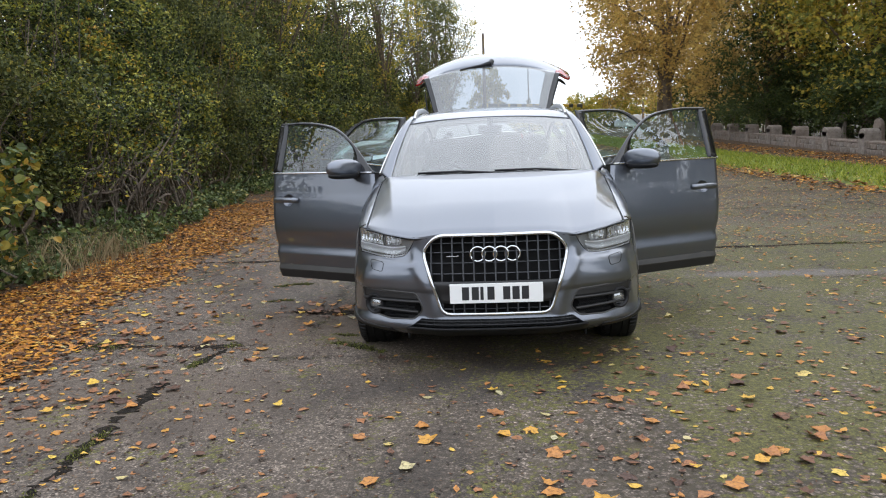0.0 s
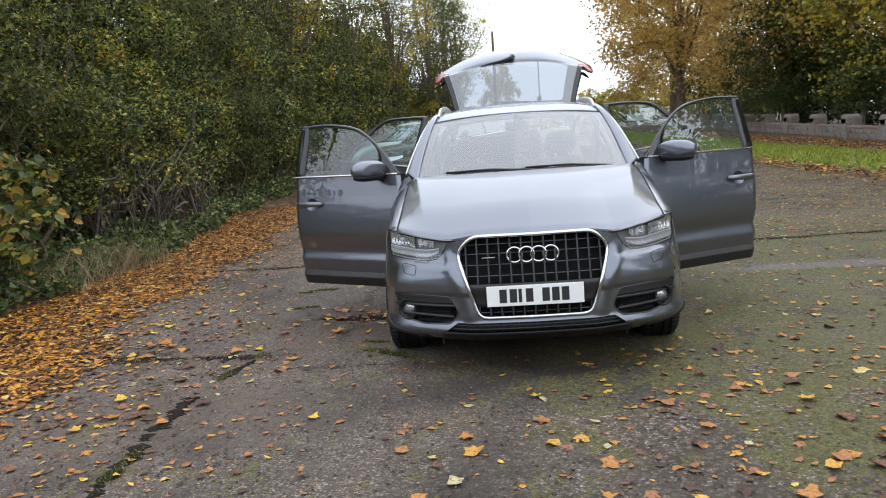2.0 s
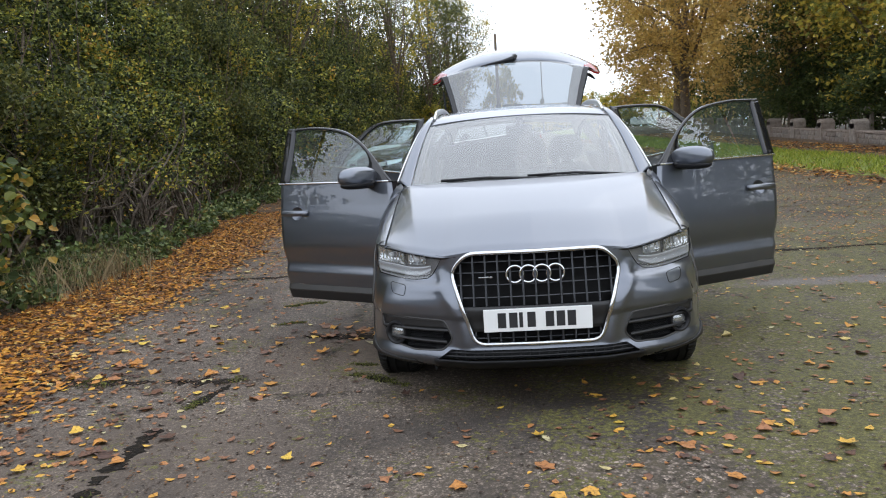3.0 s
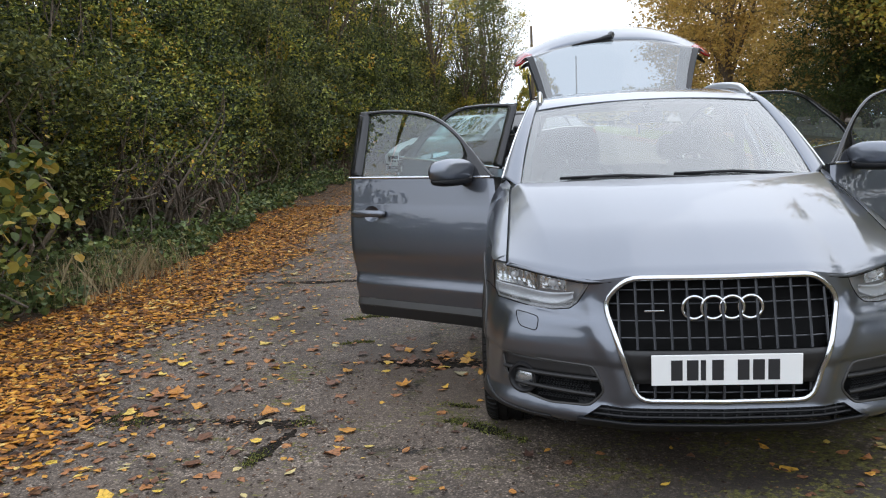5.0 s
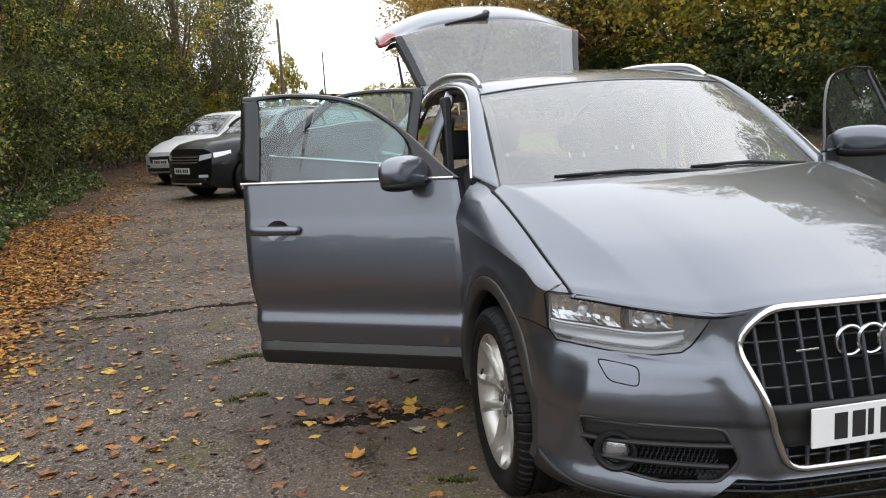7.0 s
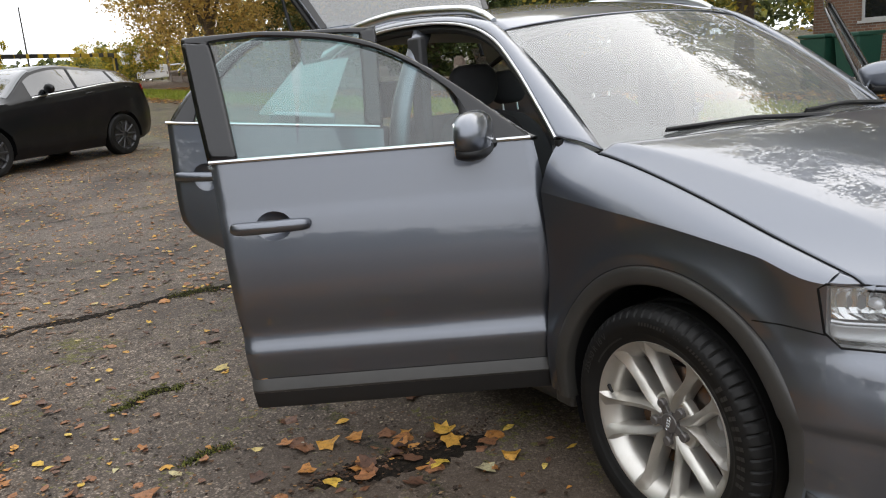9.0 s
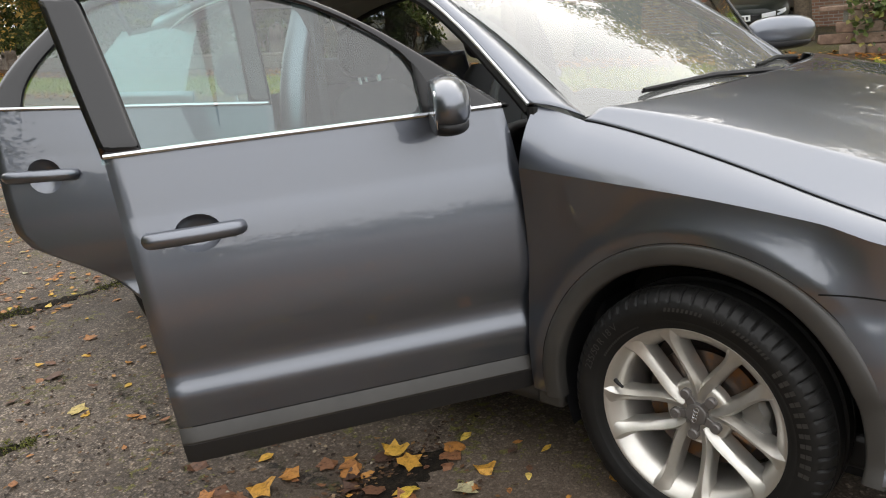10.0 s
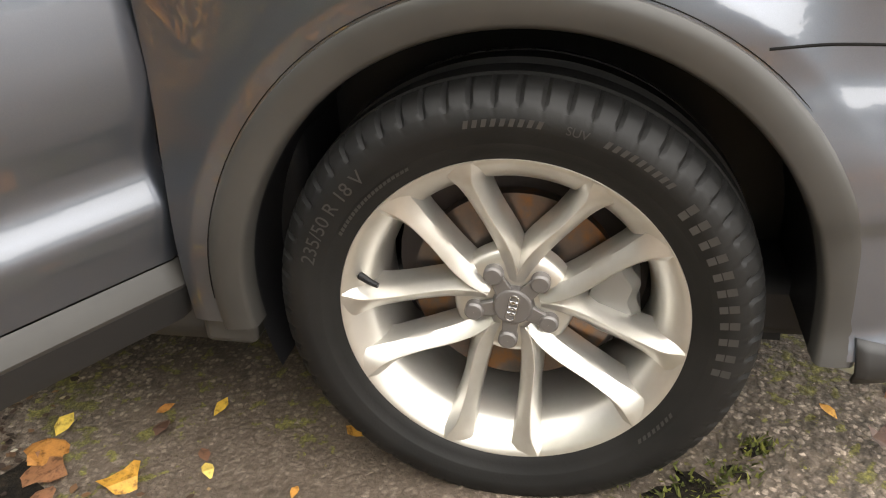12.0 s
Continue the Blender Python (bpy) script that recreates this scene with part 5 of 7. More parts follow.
tube(bm, wp, [0.028, 0.026, 0.014, 0.010, 0.006], 8)
part("rear_wiper", bm, BLACK, tailgate)
bm = grid(lambda u, v: Vector(((2 * u - 1) * 0.55, 3.66 + 0.20 * v, 1.512 + 0.03 * (1 - (2 * u - 1) ** 2) + 0.055 * v ** 1.5)), 30, 6)
part("roof_spoiler", bm, PAINT, tailgate, solid=0.025)

# ---- cabin ----
bm = bmesh.new()


def dash_point(u, v):
    x = (2 * u - 1) * 0.70
    y, z = interp(v, [(0, 1.16), (0.4, 1.42), (0.7, 1.55), (0.85, 1.58), (1, 1.56)]), interp(v, [(0, 1.02), (0.3, 1.035), (0.6, 1.02), (0.8, 0.95), (1, 0.62)])
    hump = 0.05 * math.exp(-((x + 0.36) / 0.17) ** 2) * math.exp(-((v - 0.55) / 0.15) ** 2)
    return Vector((x, y, z + hump))


grid(dash_point, 30, 24, bm=bm)
part("dashboard", bm, DASH, car, "dark moulded dashboard", solid=0.02)
bm = bmesh.new()
sc, sm = Vector((-0.36, 1.70, 0.98)), Matrix.Rotation(radians(-25), 3, "X")
tube(bm, [sc + sm @ Vector((0.185 * math.cos(a), 0, 0.185 * math.sin(a))) for a in [2 * math.pi * k / 36 for k in range(36)]], 0.015, 8, closed=True, up=Vector((0, 1, 0)))
for a in (180, 0, 270):
    tube(bm, [sc, sc + sm @ Vector((0.18 * math.cos(radians(a)), 0, 0.18 * math.sin(radians(a))))], [0.035, 0.016], 8, flat=0.5)
bmesh.ops.create_uvsphere(bm, u_segments=16, v_segments=10, radius=0.065, matrix=Matrix.Translation(sc) @ Matrix.Diagonal((1, 0.5, 1, 1)))
part("steering_wheel", bm, DASH, car, "black steering wheel")
bm = bmesh.new()
tube(bm, [(-0.09, 1.86, 1.385), (0.09, 1.86, 1.385)], 0.034, 10, flat=1.0)
tube(bm, [(0, 1.85, 1.39), (0, 1.83, 1.46)], [0.016, 0.03], 8)
part("rear_view_mirror", bm, BLACK, car, bevel=0.01)


def seat_shape(name, w, d, h, lean, y, x, head, wide=False):
    """A seat with its cushion, a bolstered back and headrests."""
    def back(u, v):
        a = 2 * math.pi * u
        ex = lambda t, e: math.copysign(abs(t) ** e, t)
        taper = interp(v, [(0, 0.92), (0.3, 1.0), (0.75, 0.92), (0.95, 0.72), (1, 0.45)])
        return Vector((x + w * taper * ex(math.cos(a), 0.55), y + lean * v + 0.075 * interp(v, [(0, 1), (0.8, 0.8), (1, 0.3)]) * ex(math.sin(a), 0.6), 0.50 + h * v))
    bm = grid(back, 32, 14, close_u=True)
    s = part(name, bm, SEAT, car, "dark cloth car seat")

    def cushion(u, v):
        a = 2 * math.pi * u
        ex = lambda t, e: math.copysign(abs(t) ** e, t)
        b = math.pi * (v - 0.5)
        return Vector((x + w * 1.04 * ex(math.cos(a), 0.5) * max(0.0, math.cos(b)) ** 0.4, y - d * 0.5 + d * 0.55 * ex(math.sin(a), 0.5) * max(0.0, math.cos(b)) ** 0.4, 0.50 + 0.10 * math.sin(b)))
    part("seat_cushion", grid(cushion, 32, 10, close_u=True), SEAT, s)
    for hx in head:
        def rest(u, v):
            a, b = 2 * math.pi * u, math.pi * (v - 0.5)
            ex = lambda t, e: math.copysign(abs(t) ** e, t)
            return Vector((hx + 0.125 * ex(math.cos(a), 0.7) * max(0.0, math.cos(b)) ** 0.5, y + lean * 1.1 + 0.05 * ex(math.sin(a), 0.8) * max(0.0, math.cos(b)) ** 0.5, 0.50 + h + 0.115 + 0.095 * math.sin(b)))
        part("headrest", grid(rest, 24, 12, close_u=True), SEAT, s)
        bm = bmesh.new()
        for o in (-0.05, 0.05):
            tube(bm, [(hx + o, y + lean, 0.48 + h), (hx + o, y + lean * 1.08, 0.56 + h)], 0.006, 6)
        part("headrest_post", bm, SATIN, s)


for x in (-0.37, 0.37):
    seat_shape("front_seat", 0.25, 0.50, 0.62, 0.20, 2.28, x, (x,))
seat_shape("rear_bench", 0.62, 0.48, 0.56, 0.18, 3.12, 0.0, (-0.40, 0.40))
bm = bmesh.new()
box(bm, (-0.10, 1.55, 0.30), (0.10, 2.35, 0.62))
part("centre_console", bm, DASH, car, bevel=0.03)
# wipers
for x0, x1 in ((-0.52, 0.08), (0.02, 0.60)):
    a, b = screen_point(x0 / 0.714, 0.055), screen_point(x1 / 0.714, 0.02)
    up = Vector((0, -0.012, 0.016))
    bm = bmesh.new()
    tube(bm, [a + up, a.lerp(b, 0.5) + up * 1.6, b + up + Vector((0, -0.02, -0.004))], [0.005, 0.008, 0.010], 8)
    tube(bm, [a + up * 0.6, a.lerp(b, 0.55) + up * 0.7, a.lerp(b, 0.98) + up * 0.6], 0.004, 6)
    part("windscreen_wiper", bm, BLACK, car)

# ---- leaves, bushes and trees ----
rng = np.random.default_rng(7)


def leaf_material(name, stops, rough=0.46, glow=0.3, patch=None, spots=0.0):
    """Leaf colours that vary from leaf to leaf and in drifts, with light passing through."""
    p = Mat(name, (0.05, 0.08, 0.02), rough)
    r = p.island()
    if patch:
        drift = p.noise(0.9, 3.0, 0.6, p.world_pos())
        r = p.math("ADD", p.math("MULTIPLY", r, 0.72), p.math("MULTIPLY", p.math("SUBTRACT", drift, 0.32), patch), clamp=True)
    col = p.ramp(r, stops)
    if spots:
        blot = p.ramp(p.noise(spots, 4.0, 0.7, p.world_pos()), [(0.34, (0.42, 0.38, 0.36)), (0.48, (1.0, 0.97, 0.95)), (0.7, (1.3, 1.25, 1.15))])
        col = p.mix(1.0, col, blot, "MULTIPLY")
    p.link(col, "Base Color")
    p.set("Specular IOR Level", 0.28)
    tr = p.node("ShaderNodeBsdfTranslucent", Color=col)
    mx = p.node("ShaderNodeMixShader", Fac=glow)
    p.t.links.new(p.b.outputs[0], mx.inputs[1])
    p.t.links.new(tr.outputs[0], mx.inputs[2])
    p.t.links.new(mx.outputs[0], p.out.inputs[0])
    return p.m


HEDGE_LEAF = leaf_material("hedge_leaves", [(0.0, (0.006, 0.011, 0.005)), (0.40, (0.026, 0.040, 0.015)), (0.62, (0.112, 0.145, 0.038)), (0.82, (0.34, 0.35, 0.07)), (0.93, (0.48, 0.41, 0.05)), (1.0, (0.54, 0.30, 0.045))], glow=0.26, patch=1.1)
LIME_LEAF = leaf_material("lime_leaves", [(0.0, (0.04, 0.06, 0.02)), (0.5, (0.11, 0.145, 0.04)), (0.75, (0.28, 0.26, 0.04)), (1.0, (0.42, 0.22, 0.04))], glow=0.35)
WOOD_LEAF = leaf_material("woodland_leaves", [(0.0, (0.020, 0.028, 0.011)), (0.4, (0.070, 0.086, 0.028)), (0.75, (0.185, 0.19, 0.05)), (1.0, (0.44, 0.34, 0.06))], glow=0.36, patch=0.6)
RUST_LEAF = leaf_material("rust_brown_leaves", [(0.0, (0.17, 0.15, 0.055)), (0.3, (0.36, 0.26, 0.09)), (0.6, (0.58, 0.38, 0.11)), (1.0, (0.68, 0.54, 0.17))], glow=0.62, patch=0.8)
GOLD_LEAF = leaf_material("golden_green_leaves", [(0.0, (0.12, 0.14, 0.04)), (0.35, (0.25, 0.26, 0.06)), (0.65, (0.48, 0.39, 0.065)), (1.0, (0.72, 0.50, 0.08))], glow=0.55, patch=0.9)
YEW_LEAF = leaf_material("dark_yew_leaves", [(0.0, (0.04, 0.058, 0.026)), (0.6, (0.10, 0.135, 0.045)), (1.0, (0.24, 0.25, 0.07))], glow=0.42, patch=0.5)
IVY_LEAF = leaf_material("ivy_leaves", [(0.0, (0.04, 0.06, 0.022)), (0.5, (0.10, 0.135, 0.048)), (0.85, (0.17, 0.22, 0.065)), (1.0, (0.34, 0.27, 0.09))], 0.4, 0.2)
LITTER = leaf_material("fallen_leaves", [(0.0, (0.035, 0.02, 0.013)), (0.28, (0.11, 0.05, 0.02)), (0.5, (0.26, 0.105, 0.022)), (0.72, (0.46, 0.195, 0.03)), (0.92, (0.58, 0.30, 0.042)), (1.0, (0.58, 0.43, 0.15))], 0.5, 0.1, spots=30.0)
LITTER_FEW = leaf_material("scattered_leaves", [(0.0, (0.07, 0.04, 0.03)), (0.22, (0.17, 0.085, 0.05)), (0.45, (0.33, 0.15, 0.065)), (0.68, (0.44, 0.20, 0.05)), (0.84, (0.54, 0.30, 0.05)), (0.94, (0.62, 0.44, 0.07)), (1.0, (0.42, 0.40, 0.26))], 0.5, 0.1, spots=60.0)
CRUMB = leaf_material("leaf_crumbs", [(0.0, (0.018, 0.012, 0.009)), (0.5, (0.055, 0.032, 0.02)), (0.8, (0.13, 0.065, 0.03)), (0.95, (0.26, 0.15, 0.06)), (1.0, (0.36, 0.33, 0.26))], 0.7, 0.05)
GRASS = leaf_material("verge_grass", [(0.0, (0.13, 0.17, 0.02)), (0.6, (0.27, 0.33, 0.04)), (1.0, (0.42, 0.40, 0.07))], 0.6, 0.25)
STRAW = leaf_material("dry_grass", [(0.0, (0.16, 0.12, 0.06)), (1.0, (0.38, 0.31, 0.18))], 0.7, 0.2)
BARK = Mat("grey_brown_bark", (0.1, 0.08, 0.06), 0.9)
BARK.link(BARK.ramp(BARK.noise(14.0, 6.0, 0.7), [(0.3, (0.065, 0.048, 0.034)), (0.7, (0.21, 0.16, 0.11))]), "Base Color")
BARK.bump(BARK.noise(30.0, 5.0), 0.6, 0.02)
BARK = BARK.m


def mesh_part(name, verts, faces, material, parent=None, label="", smooth=True):
    me = bpy.data.meshes.new(name)
    me.from_pydata(verts, [], faces)
    me.materials.append(material)
    if smooth:
        me.shade_smooth()
    ob = new(name, me)
    if parent is not None:
        ob.parent = parent
    if label:
        ob["label"] = label
    return ob


def leaf_arrays(c, size, droop=0.25, ratio=0.62):
    """Folded four-cornered leaves at the places c."""
    n = len(c)
    d = rng.normal(size=(n, 3))
    d[:, 2] = d[:, 2] * 0.6 - droop
    d /= np.linalg.norm(d, axis=1)[:, None]
    q = rng.normal(size=(n, 3)) * 0.75 + np.array((0.0, 0.0, 0.8))
    s = np.cross(d, q)
    s /= np.linalg.norm(s, axis=1)[:, None]
    up = np.cross(s, d)
    L = (size * rng.uniform(0.5, 1.5, n))[:, None]
    W = L * ratio * 0.5
    v = np.stack([c - d * L * 0.5, c + s * W + up * W * 0.35 - d * L * 0.05, c + d * L * 0.5, c - s * W + up * W * 0.35 - d * L * 0.05], 1).reshape(-1, 3)
    f = np.arange(4 * n).reshape(n, 4)
    return v.tolist(), f.tolist()


def round_leaf_arrays(c, size, droop=0.3, ratio=0.85):
    """Broad six-cornered leaves, folded along the middle rib."""
    n = len(c)
    d = rng.normal(size=(n, 3))
    d[:, 2] = d[:, 2] * 0.6 - droop
    d /= np.linalg.norm(d, axis=1)[:, None]
    q = rng.normal(size=(n, 3)) * 0.6 + np.array((0.25, -0.5, 0.7))
    s = np.cross(d, q)
    s /= np.linalg.norm(s, axis=1)[:, None]
    up = np.cross(s, d)
    L = (size * rng.uniform(0.45, 1.4, n))[:, None]
    W = L * ratio * 0.5
    rim = lambda a, b: c + d * L * a + s * W * b + up * W * abs(b) * 0.3
    v = np.stack([rim(-0.5, 0), rim(-0.28, 0.85), rim(0.12, 1.0), rim(0.36, 0.55), rim(0.56, 0), rim(0.36, -0.55), rim(0.12, -1.0), rim(-0.28, -0.85)], 1).reshape(-1, 3)
    i = np.arange(n)[:, None] * 8
    f = np.concatenate([i + np.array((0, 1, 2, 3, 4)), i + np.array((0, 4, 5, 6, 7))])
    return v.tolist(), f.tolist()


def crown_points(n, clumps, half, centre, spread, hollow=0.5, low_cut=None):
    """Leaf places in clumps that fill the outer part of a lumpy blob."""
    k = rng.normal(size=(clumps, 3))
    k /= np.linalg.norm(k, axis=1)[:, None]
    r = rng.uniform(hollow, 1.0, clumps) ** 0.6
    lump = 1 + 0.22 * np.sin(k[:, 0] * 5 + 1.3) * np.cos(k[:, 1] * 4 + k[:, 2] * 3)
    ctr = k * (r * lump)[:, None] * np.array(half) + np.array(centre)
    if low_cut is not None:
        ctr[:, 2] = np.maximum(ctr[:, 2], low_cut + rng.uniform(0, 0.4, clumps))
    pick = rng.integers(0, clumps, n)
    sz = rng.uniform(0.5, 1.3, clumps)[pick][:, None]
    off = rng.normal(size=(n, 3)) * spread * sz
    off[:, 2] *= 0.7
    return ctr[pick] + off, ctr


def bush(name, label, w, h, leaves, clumps, size, material, stems=14, group="hedge bushes", base=0.25, category="bush", spread=0.17, shape=leaf_arrays, bark=None):
    root = empty(name, label=label, category=category, group=group)
    pts, ctr = crown_points(leaves, clumps, (w, w * 0.85, h * 0.5), (0, 0, h * 0.53), spread, 0.35, base)
    v, f = shape(pts, size)
    mesh_part("crown", v, f, material, root, smooth=False)
    bm = bmesh.new()
    for i in range(stems):
        a, r = rng.uniform(0, 6.28), rng.uniform(0.05, 0.45) * w
        tip = ctr[rng.integers(0, clumps)]
        p0 = Vector((r * math.cos(a), r * math.sin(a), -0.1))
        p3 = Vector(tip)
        bend = Vector(rng.normal(size=3) * 0.22)
        pts3 = smooth_curve([p0, p0.lerp(p3, 0.35) + bend, p0.lerp(p3, 0.7) - bend * 0.6, p3], 9)
        r0 = rng.uniform(0.012, 0.032)
        tube(bm, pts3, [r0 * (1 - 0.85 * k / 9) for k in range(10)], 5)
    part("stem", bm, bark or BARK, root)
    return root


def tree(name, label, h, trunk_r, half, cz, leaves, clumps, size, material, group, limbs=14, spread=0.45, low=None, lean=0.0):
    root = empty(name, label=label, category="tree", group=group)
    pts, ctr = crown_points(leaves, clumps, half, (lean, 0, cz), spread, 0.35, low)
    v, f = leaf_arrays(pts, size)
    mesh_part("crown", v, f, material, root, smooth=False)
    bm = bmesh.new()
    spine = smooth_curve([(0, 0, -0.3), (lean * 0.2, 0.1, h * 0.25), (lean * 0.6, -0.1, h * 0.55), (lean, 0, h * 0.92)], 14)
    tube(bm, spine, [trunk_r * (1.35 if k == 0 else 1.0) * (1 - 0.9 * k / 14) for k in range(15)], 10)
    for i in range(limbs):
        k = int(rng.integers(3, 12))
        p0 = spine[k]
        p3 = Vector(ctr[rng.integers(0, clumps)])
        if p3.z < p0.z - 1:
            p3.z = p0.z + 0.3
        bend = Vector((0, 0, 0.25)) + Vector(rng.normal(size=3) * 0.15)
        pts3 = smooth_curve([p0, p0.lerp(p3, 0.4) + bend, p0.lerp(p3, 0.75) + bend * 0.5, p3], 8)
        r0 = trunk_r * (1 - 0.9 * k / 14) * 0.5
        tube(bm, pts3, [r0 * (1 - 0.88 * j / 8) for j in range(9)], 6)
    part("trunk", bm, BARK, root, "grey-brown trunk with limbs")
    return root


def plant(ob, x, y, turn, k=1.0, kz=None, first=False):
    m = Matrix.Translation((x, y, ground_z(x, y) - 0.03)) @ Matrix.Rotation(turn, 4, "Z")
    s = Matrix.Diagonal((k, k, kz or k, 1))
    c = ob if first else copy_thing(ob, m)
    c.matrix_basis = m @ s
    return c


TWIG = Mat("pale_grey_brown_twigs", (0.2, 0.17, 0.13), 0.9)
TWIG.link(TWIG.ramp(TWIG.noise(20.0, 6.0, 0.7), [(0.3, (0.045, 0.034, 0.025)), (0.7, (0.21, 0.17, 0.13))]), "Base Color")
TWIG = TWIG.m
hedge_kinds = [bush("hedge_bush", "dense dark green hedge bush with some yellowing leaves", 1.3, 3.4, 26000, 120, 0.052, HEDGE_LEAF, 40, spread=0.13),
               bush("hedge_bush", "tangled dark green hedge bush with bare stems showing", 1.15, 3.2, 15000, 60, 0.054, HEDGE_LEAF, 44, base=1.0, spread=0.13, bark=TWIG),
               bush("hedge_bush", "leafy olive-green roadside bush beside the leaf litter", 1.4, 3.7, 25000, 110, 0.056, WOOD_LEAF, 40, spread=0.14)]
far_hedge = [bush("hedge_bush", "dense green hedge bush far along the car park", 1.25, 3.4, 7500, 70, 0.085, HEDGE_LEAF, 14),
             bush("hedge_bush", "olive-green hedge bush far along the car park", 1.35, 3.6, 7500, 62, 0.088, WOOD_LEAF, 14)]
used = {}
y, i = 1.6, 0
while y < 48:
    k = [0, 1, 2, 0, 2, 1][i % 6]
    if 6.0 < y < 9.4:
        k = 1
    kind = hedge_kinds[k] if y < 15 else far_hedge[i % 2]
    plant(kind, -6.15 + rng.uniform(-0.35, 0.25) + 0.012 * max(0, y - 10) + 0.14 * max(0, y - 28), y, rng.uniform(0, 6.28), rng.uniform(0.9, 1.15), rng.uniform(0.85, 1.2), kind not in used)
    used[kind] = True
    y += rng.uniform(1.15, 1.6)
    i += 1
thickets = [bush("thicket_bush", "tall dark green thicket behind the hedge", 1.7, 5.6, 22000, 150, 0.075, HEDGE_LEAF, 50, "thicket behind the hedge", 0.4, spread=0.15, bark=TWIG),
            bush("thicket_bush", "tall green thicket behind the hedge", 1.7, 5.6, 6000, 110, 0.13, HEDGE_LEAF, 10, "thicket behind the hedge", 0.4)]
y = 2.6
while y < 60:
    kind = thickets[0 if y < 17 else 1]
    plant(kind, -8.3 + rng.uniform(-0.5, 0.5) + 0.02 * max(0, y - 10), y, rng.uniform(0, 6.28), rng.uniform(0.95, 1.2), rng.uniform(0.9, 1.25), kind not in used)
    used[kind] = True
    y += rng.uniform(1.9, 2.5)
slim = [tree("hedgerow_tree", "slender hedgerow tree with thin green foliage", 10.0, 0.11, (2.0, 2.0, 4.2), 6.4, 10000, 170, 0.09, WOOD_LEAF, "hedgerow trees", 26, 0.26),
        tree("hedgerow_tree", "slender hedgerow tree turning yellow-green", 11.0, 0.13, (2.2, 2.2, 4.5), 6.8, 9000, 150, 0.09, GOLD_LEAF, "hedgerow trees", 26, 0.28)]
for j, (x, y, k) in enumerate([(-9.0, 5.0, 1), (-8.6, 8.2, 0), (-8.4, 11.5, 0), (-7.9, 14.0, 1), (-7.4, 17.0, 0), (-7.2, 20.0, 0), (-6.9, 23.0, 1), (-6.5, 26.5, 0), (-6.0, 30, 0), (-4.6, 33, 1), (-3.4, 37.5, 0), (-2.8, 42.5, 0), (-2.4, 48, 1), (-3.4, 54, 0), (-3.9, 45, 0), (-10.4, 7, 0), (-10, 13, 1), (-9.5, 19, 0), (-9, 25, 1), (-8.6, 32, 0), (-8, 40, 1), (-7, 50, 0)]):
    plant(slim[k], x, y, rng.uniform(0, 6.28), rng.uniform(0.9, 1.15), rng.uniform(0.9, 1.1), slim[k] not in used)
    used[slim[k]] = True
# bare tangled growth at the hedge foot
tangle = bush("bare_bush", "tangle of bare grey-brown stems with few leaves", 0.85, 2.3, 1500, 36, 0.06, HEDGE_LEAF, 34, "bare bushes", 0.7, bark=TWIG)
for k, (x, y) in enumerate(((-5.3, 7.4), (-5.35, 8.7), (-5.5, 6.2))):
    plant(tangle, x, y, 1.7 * k, 1.0 - 0.06 * k, None, k == 0)
# broad-leaved shrub at the near end of the hedge
shrub = bush("lime_shrub", "broad-leaved shrub with green and yellowing leaves", 0.85, 1.7, 2400, 46, 0.085, LIME_LEAF, 30, "broad-leaved shrubs", 0.2, spread=0.14, shape=round_leaf_arrays, bark=TWIG)
plant(shrub, -5.25, 2.9, 0.4, 1.0, 1.0, True)
plant(shrub, -5.5, 1.6, 2.0, 1.1)
plant(shrub, -5.9, 0.9, 4.0, 0.8)

# trees beyond the low wall
big = [("rust_tree", "broad autumn tree with rust-brown leaves", (4.8, 4.8, 7.6), 9.0, RUST_LEAF, 17, 1.6),
       ("gold_tree", "broad tree with golden and green leaves", (5.2, 5.2, 7.4), 8.8, GOLD_LEAF, 17, 1.5),
       ("green_tree", "dark green spreading tree over the wall", (4.6, 4.6, 6.0), 7.0, YEW_LEAF, 14, 0.9)]
kinds = {}
for name, label, half, cz, mat, h, low in big:
    kinds[name] = [tree(name, label, h, 0.30, half, cz, 36000, 330, 0.18, mat, "trees beyond the wall", 26, 0.50, low), True]
# the green_tree at y -4.5 is unseen, added to darken the right-hand doors
for name, x, y, k in [("rust_tree", 10.2, 43, 1.0), ("rust_tree", 13.2, 34, 1.0), ("gold_tree", 14.6, 28, 0.9), ("green_tree", 12.4, 33, 0.5), ("gold_tree", 16.2, 22.5, 0.95), ("gold_tree", 15.8, 19, 0.85), ("gold_tree", 18.5, 16.5, 1.0),
                      ("green_tree", 20, 26, 1.1), ("rust_tree", 19, 36, 1.2), ("rust_tree", 12, 54, 1.1), ("gold_tree", 18.0, 2.5, 1.0), ("green_tree", 20.0, -4.5, 0.75), ("gold_tree", 27, 10, 1.2)]:
    plant(kinds[name][0], x, y, rng.uniform(0, 6.28), k, None, kinds[name][1])
    kinds[name][1] = False
shade_tree = tree("spreading_tree", "tall spreading dark olive-green tree beside the brick house", 14.5, 0.24, (4.3, 4.6, 4.0), 8.8, 34000, 260, 0.15, WOOD_LEAF, "trees beyond the wall", 30, 0.42, 4.4)
plant(shade_tree, 14.6, 6.2, 0.7, 1.0, None, True)
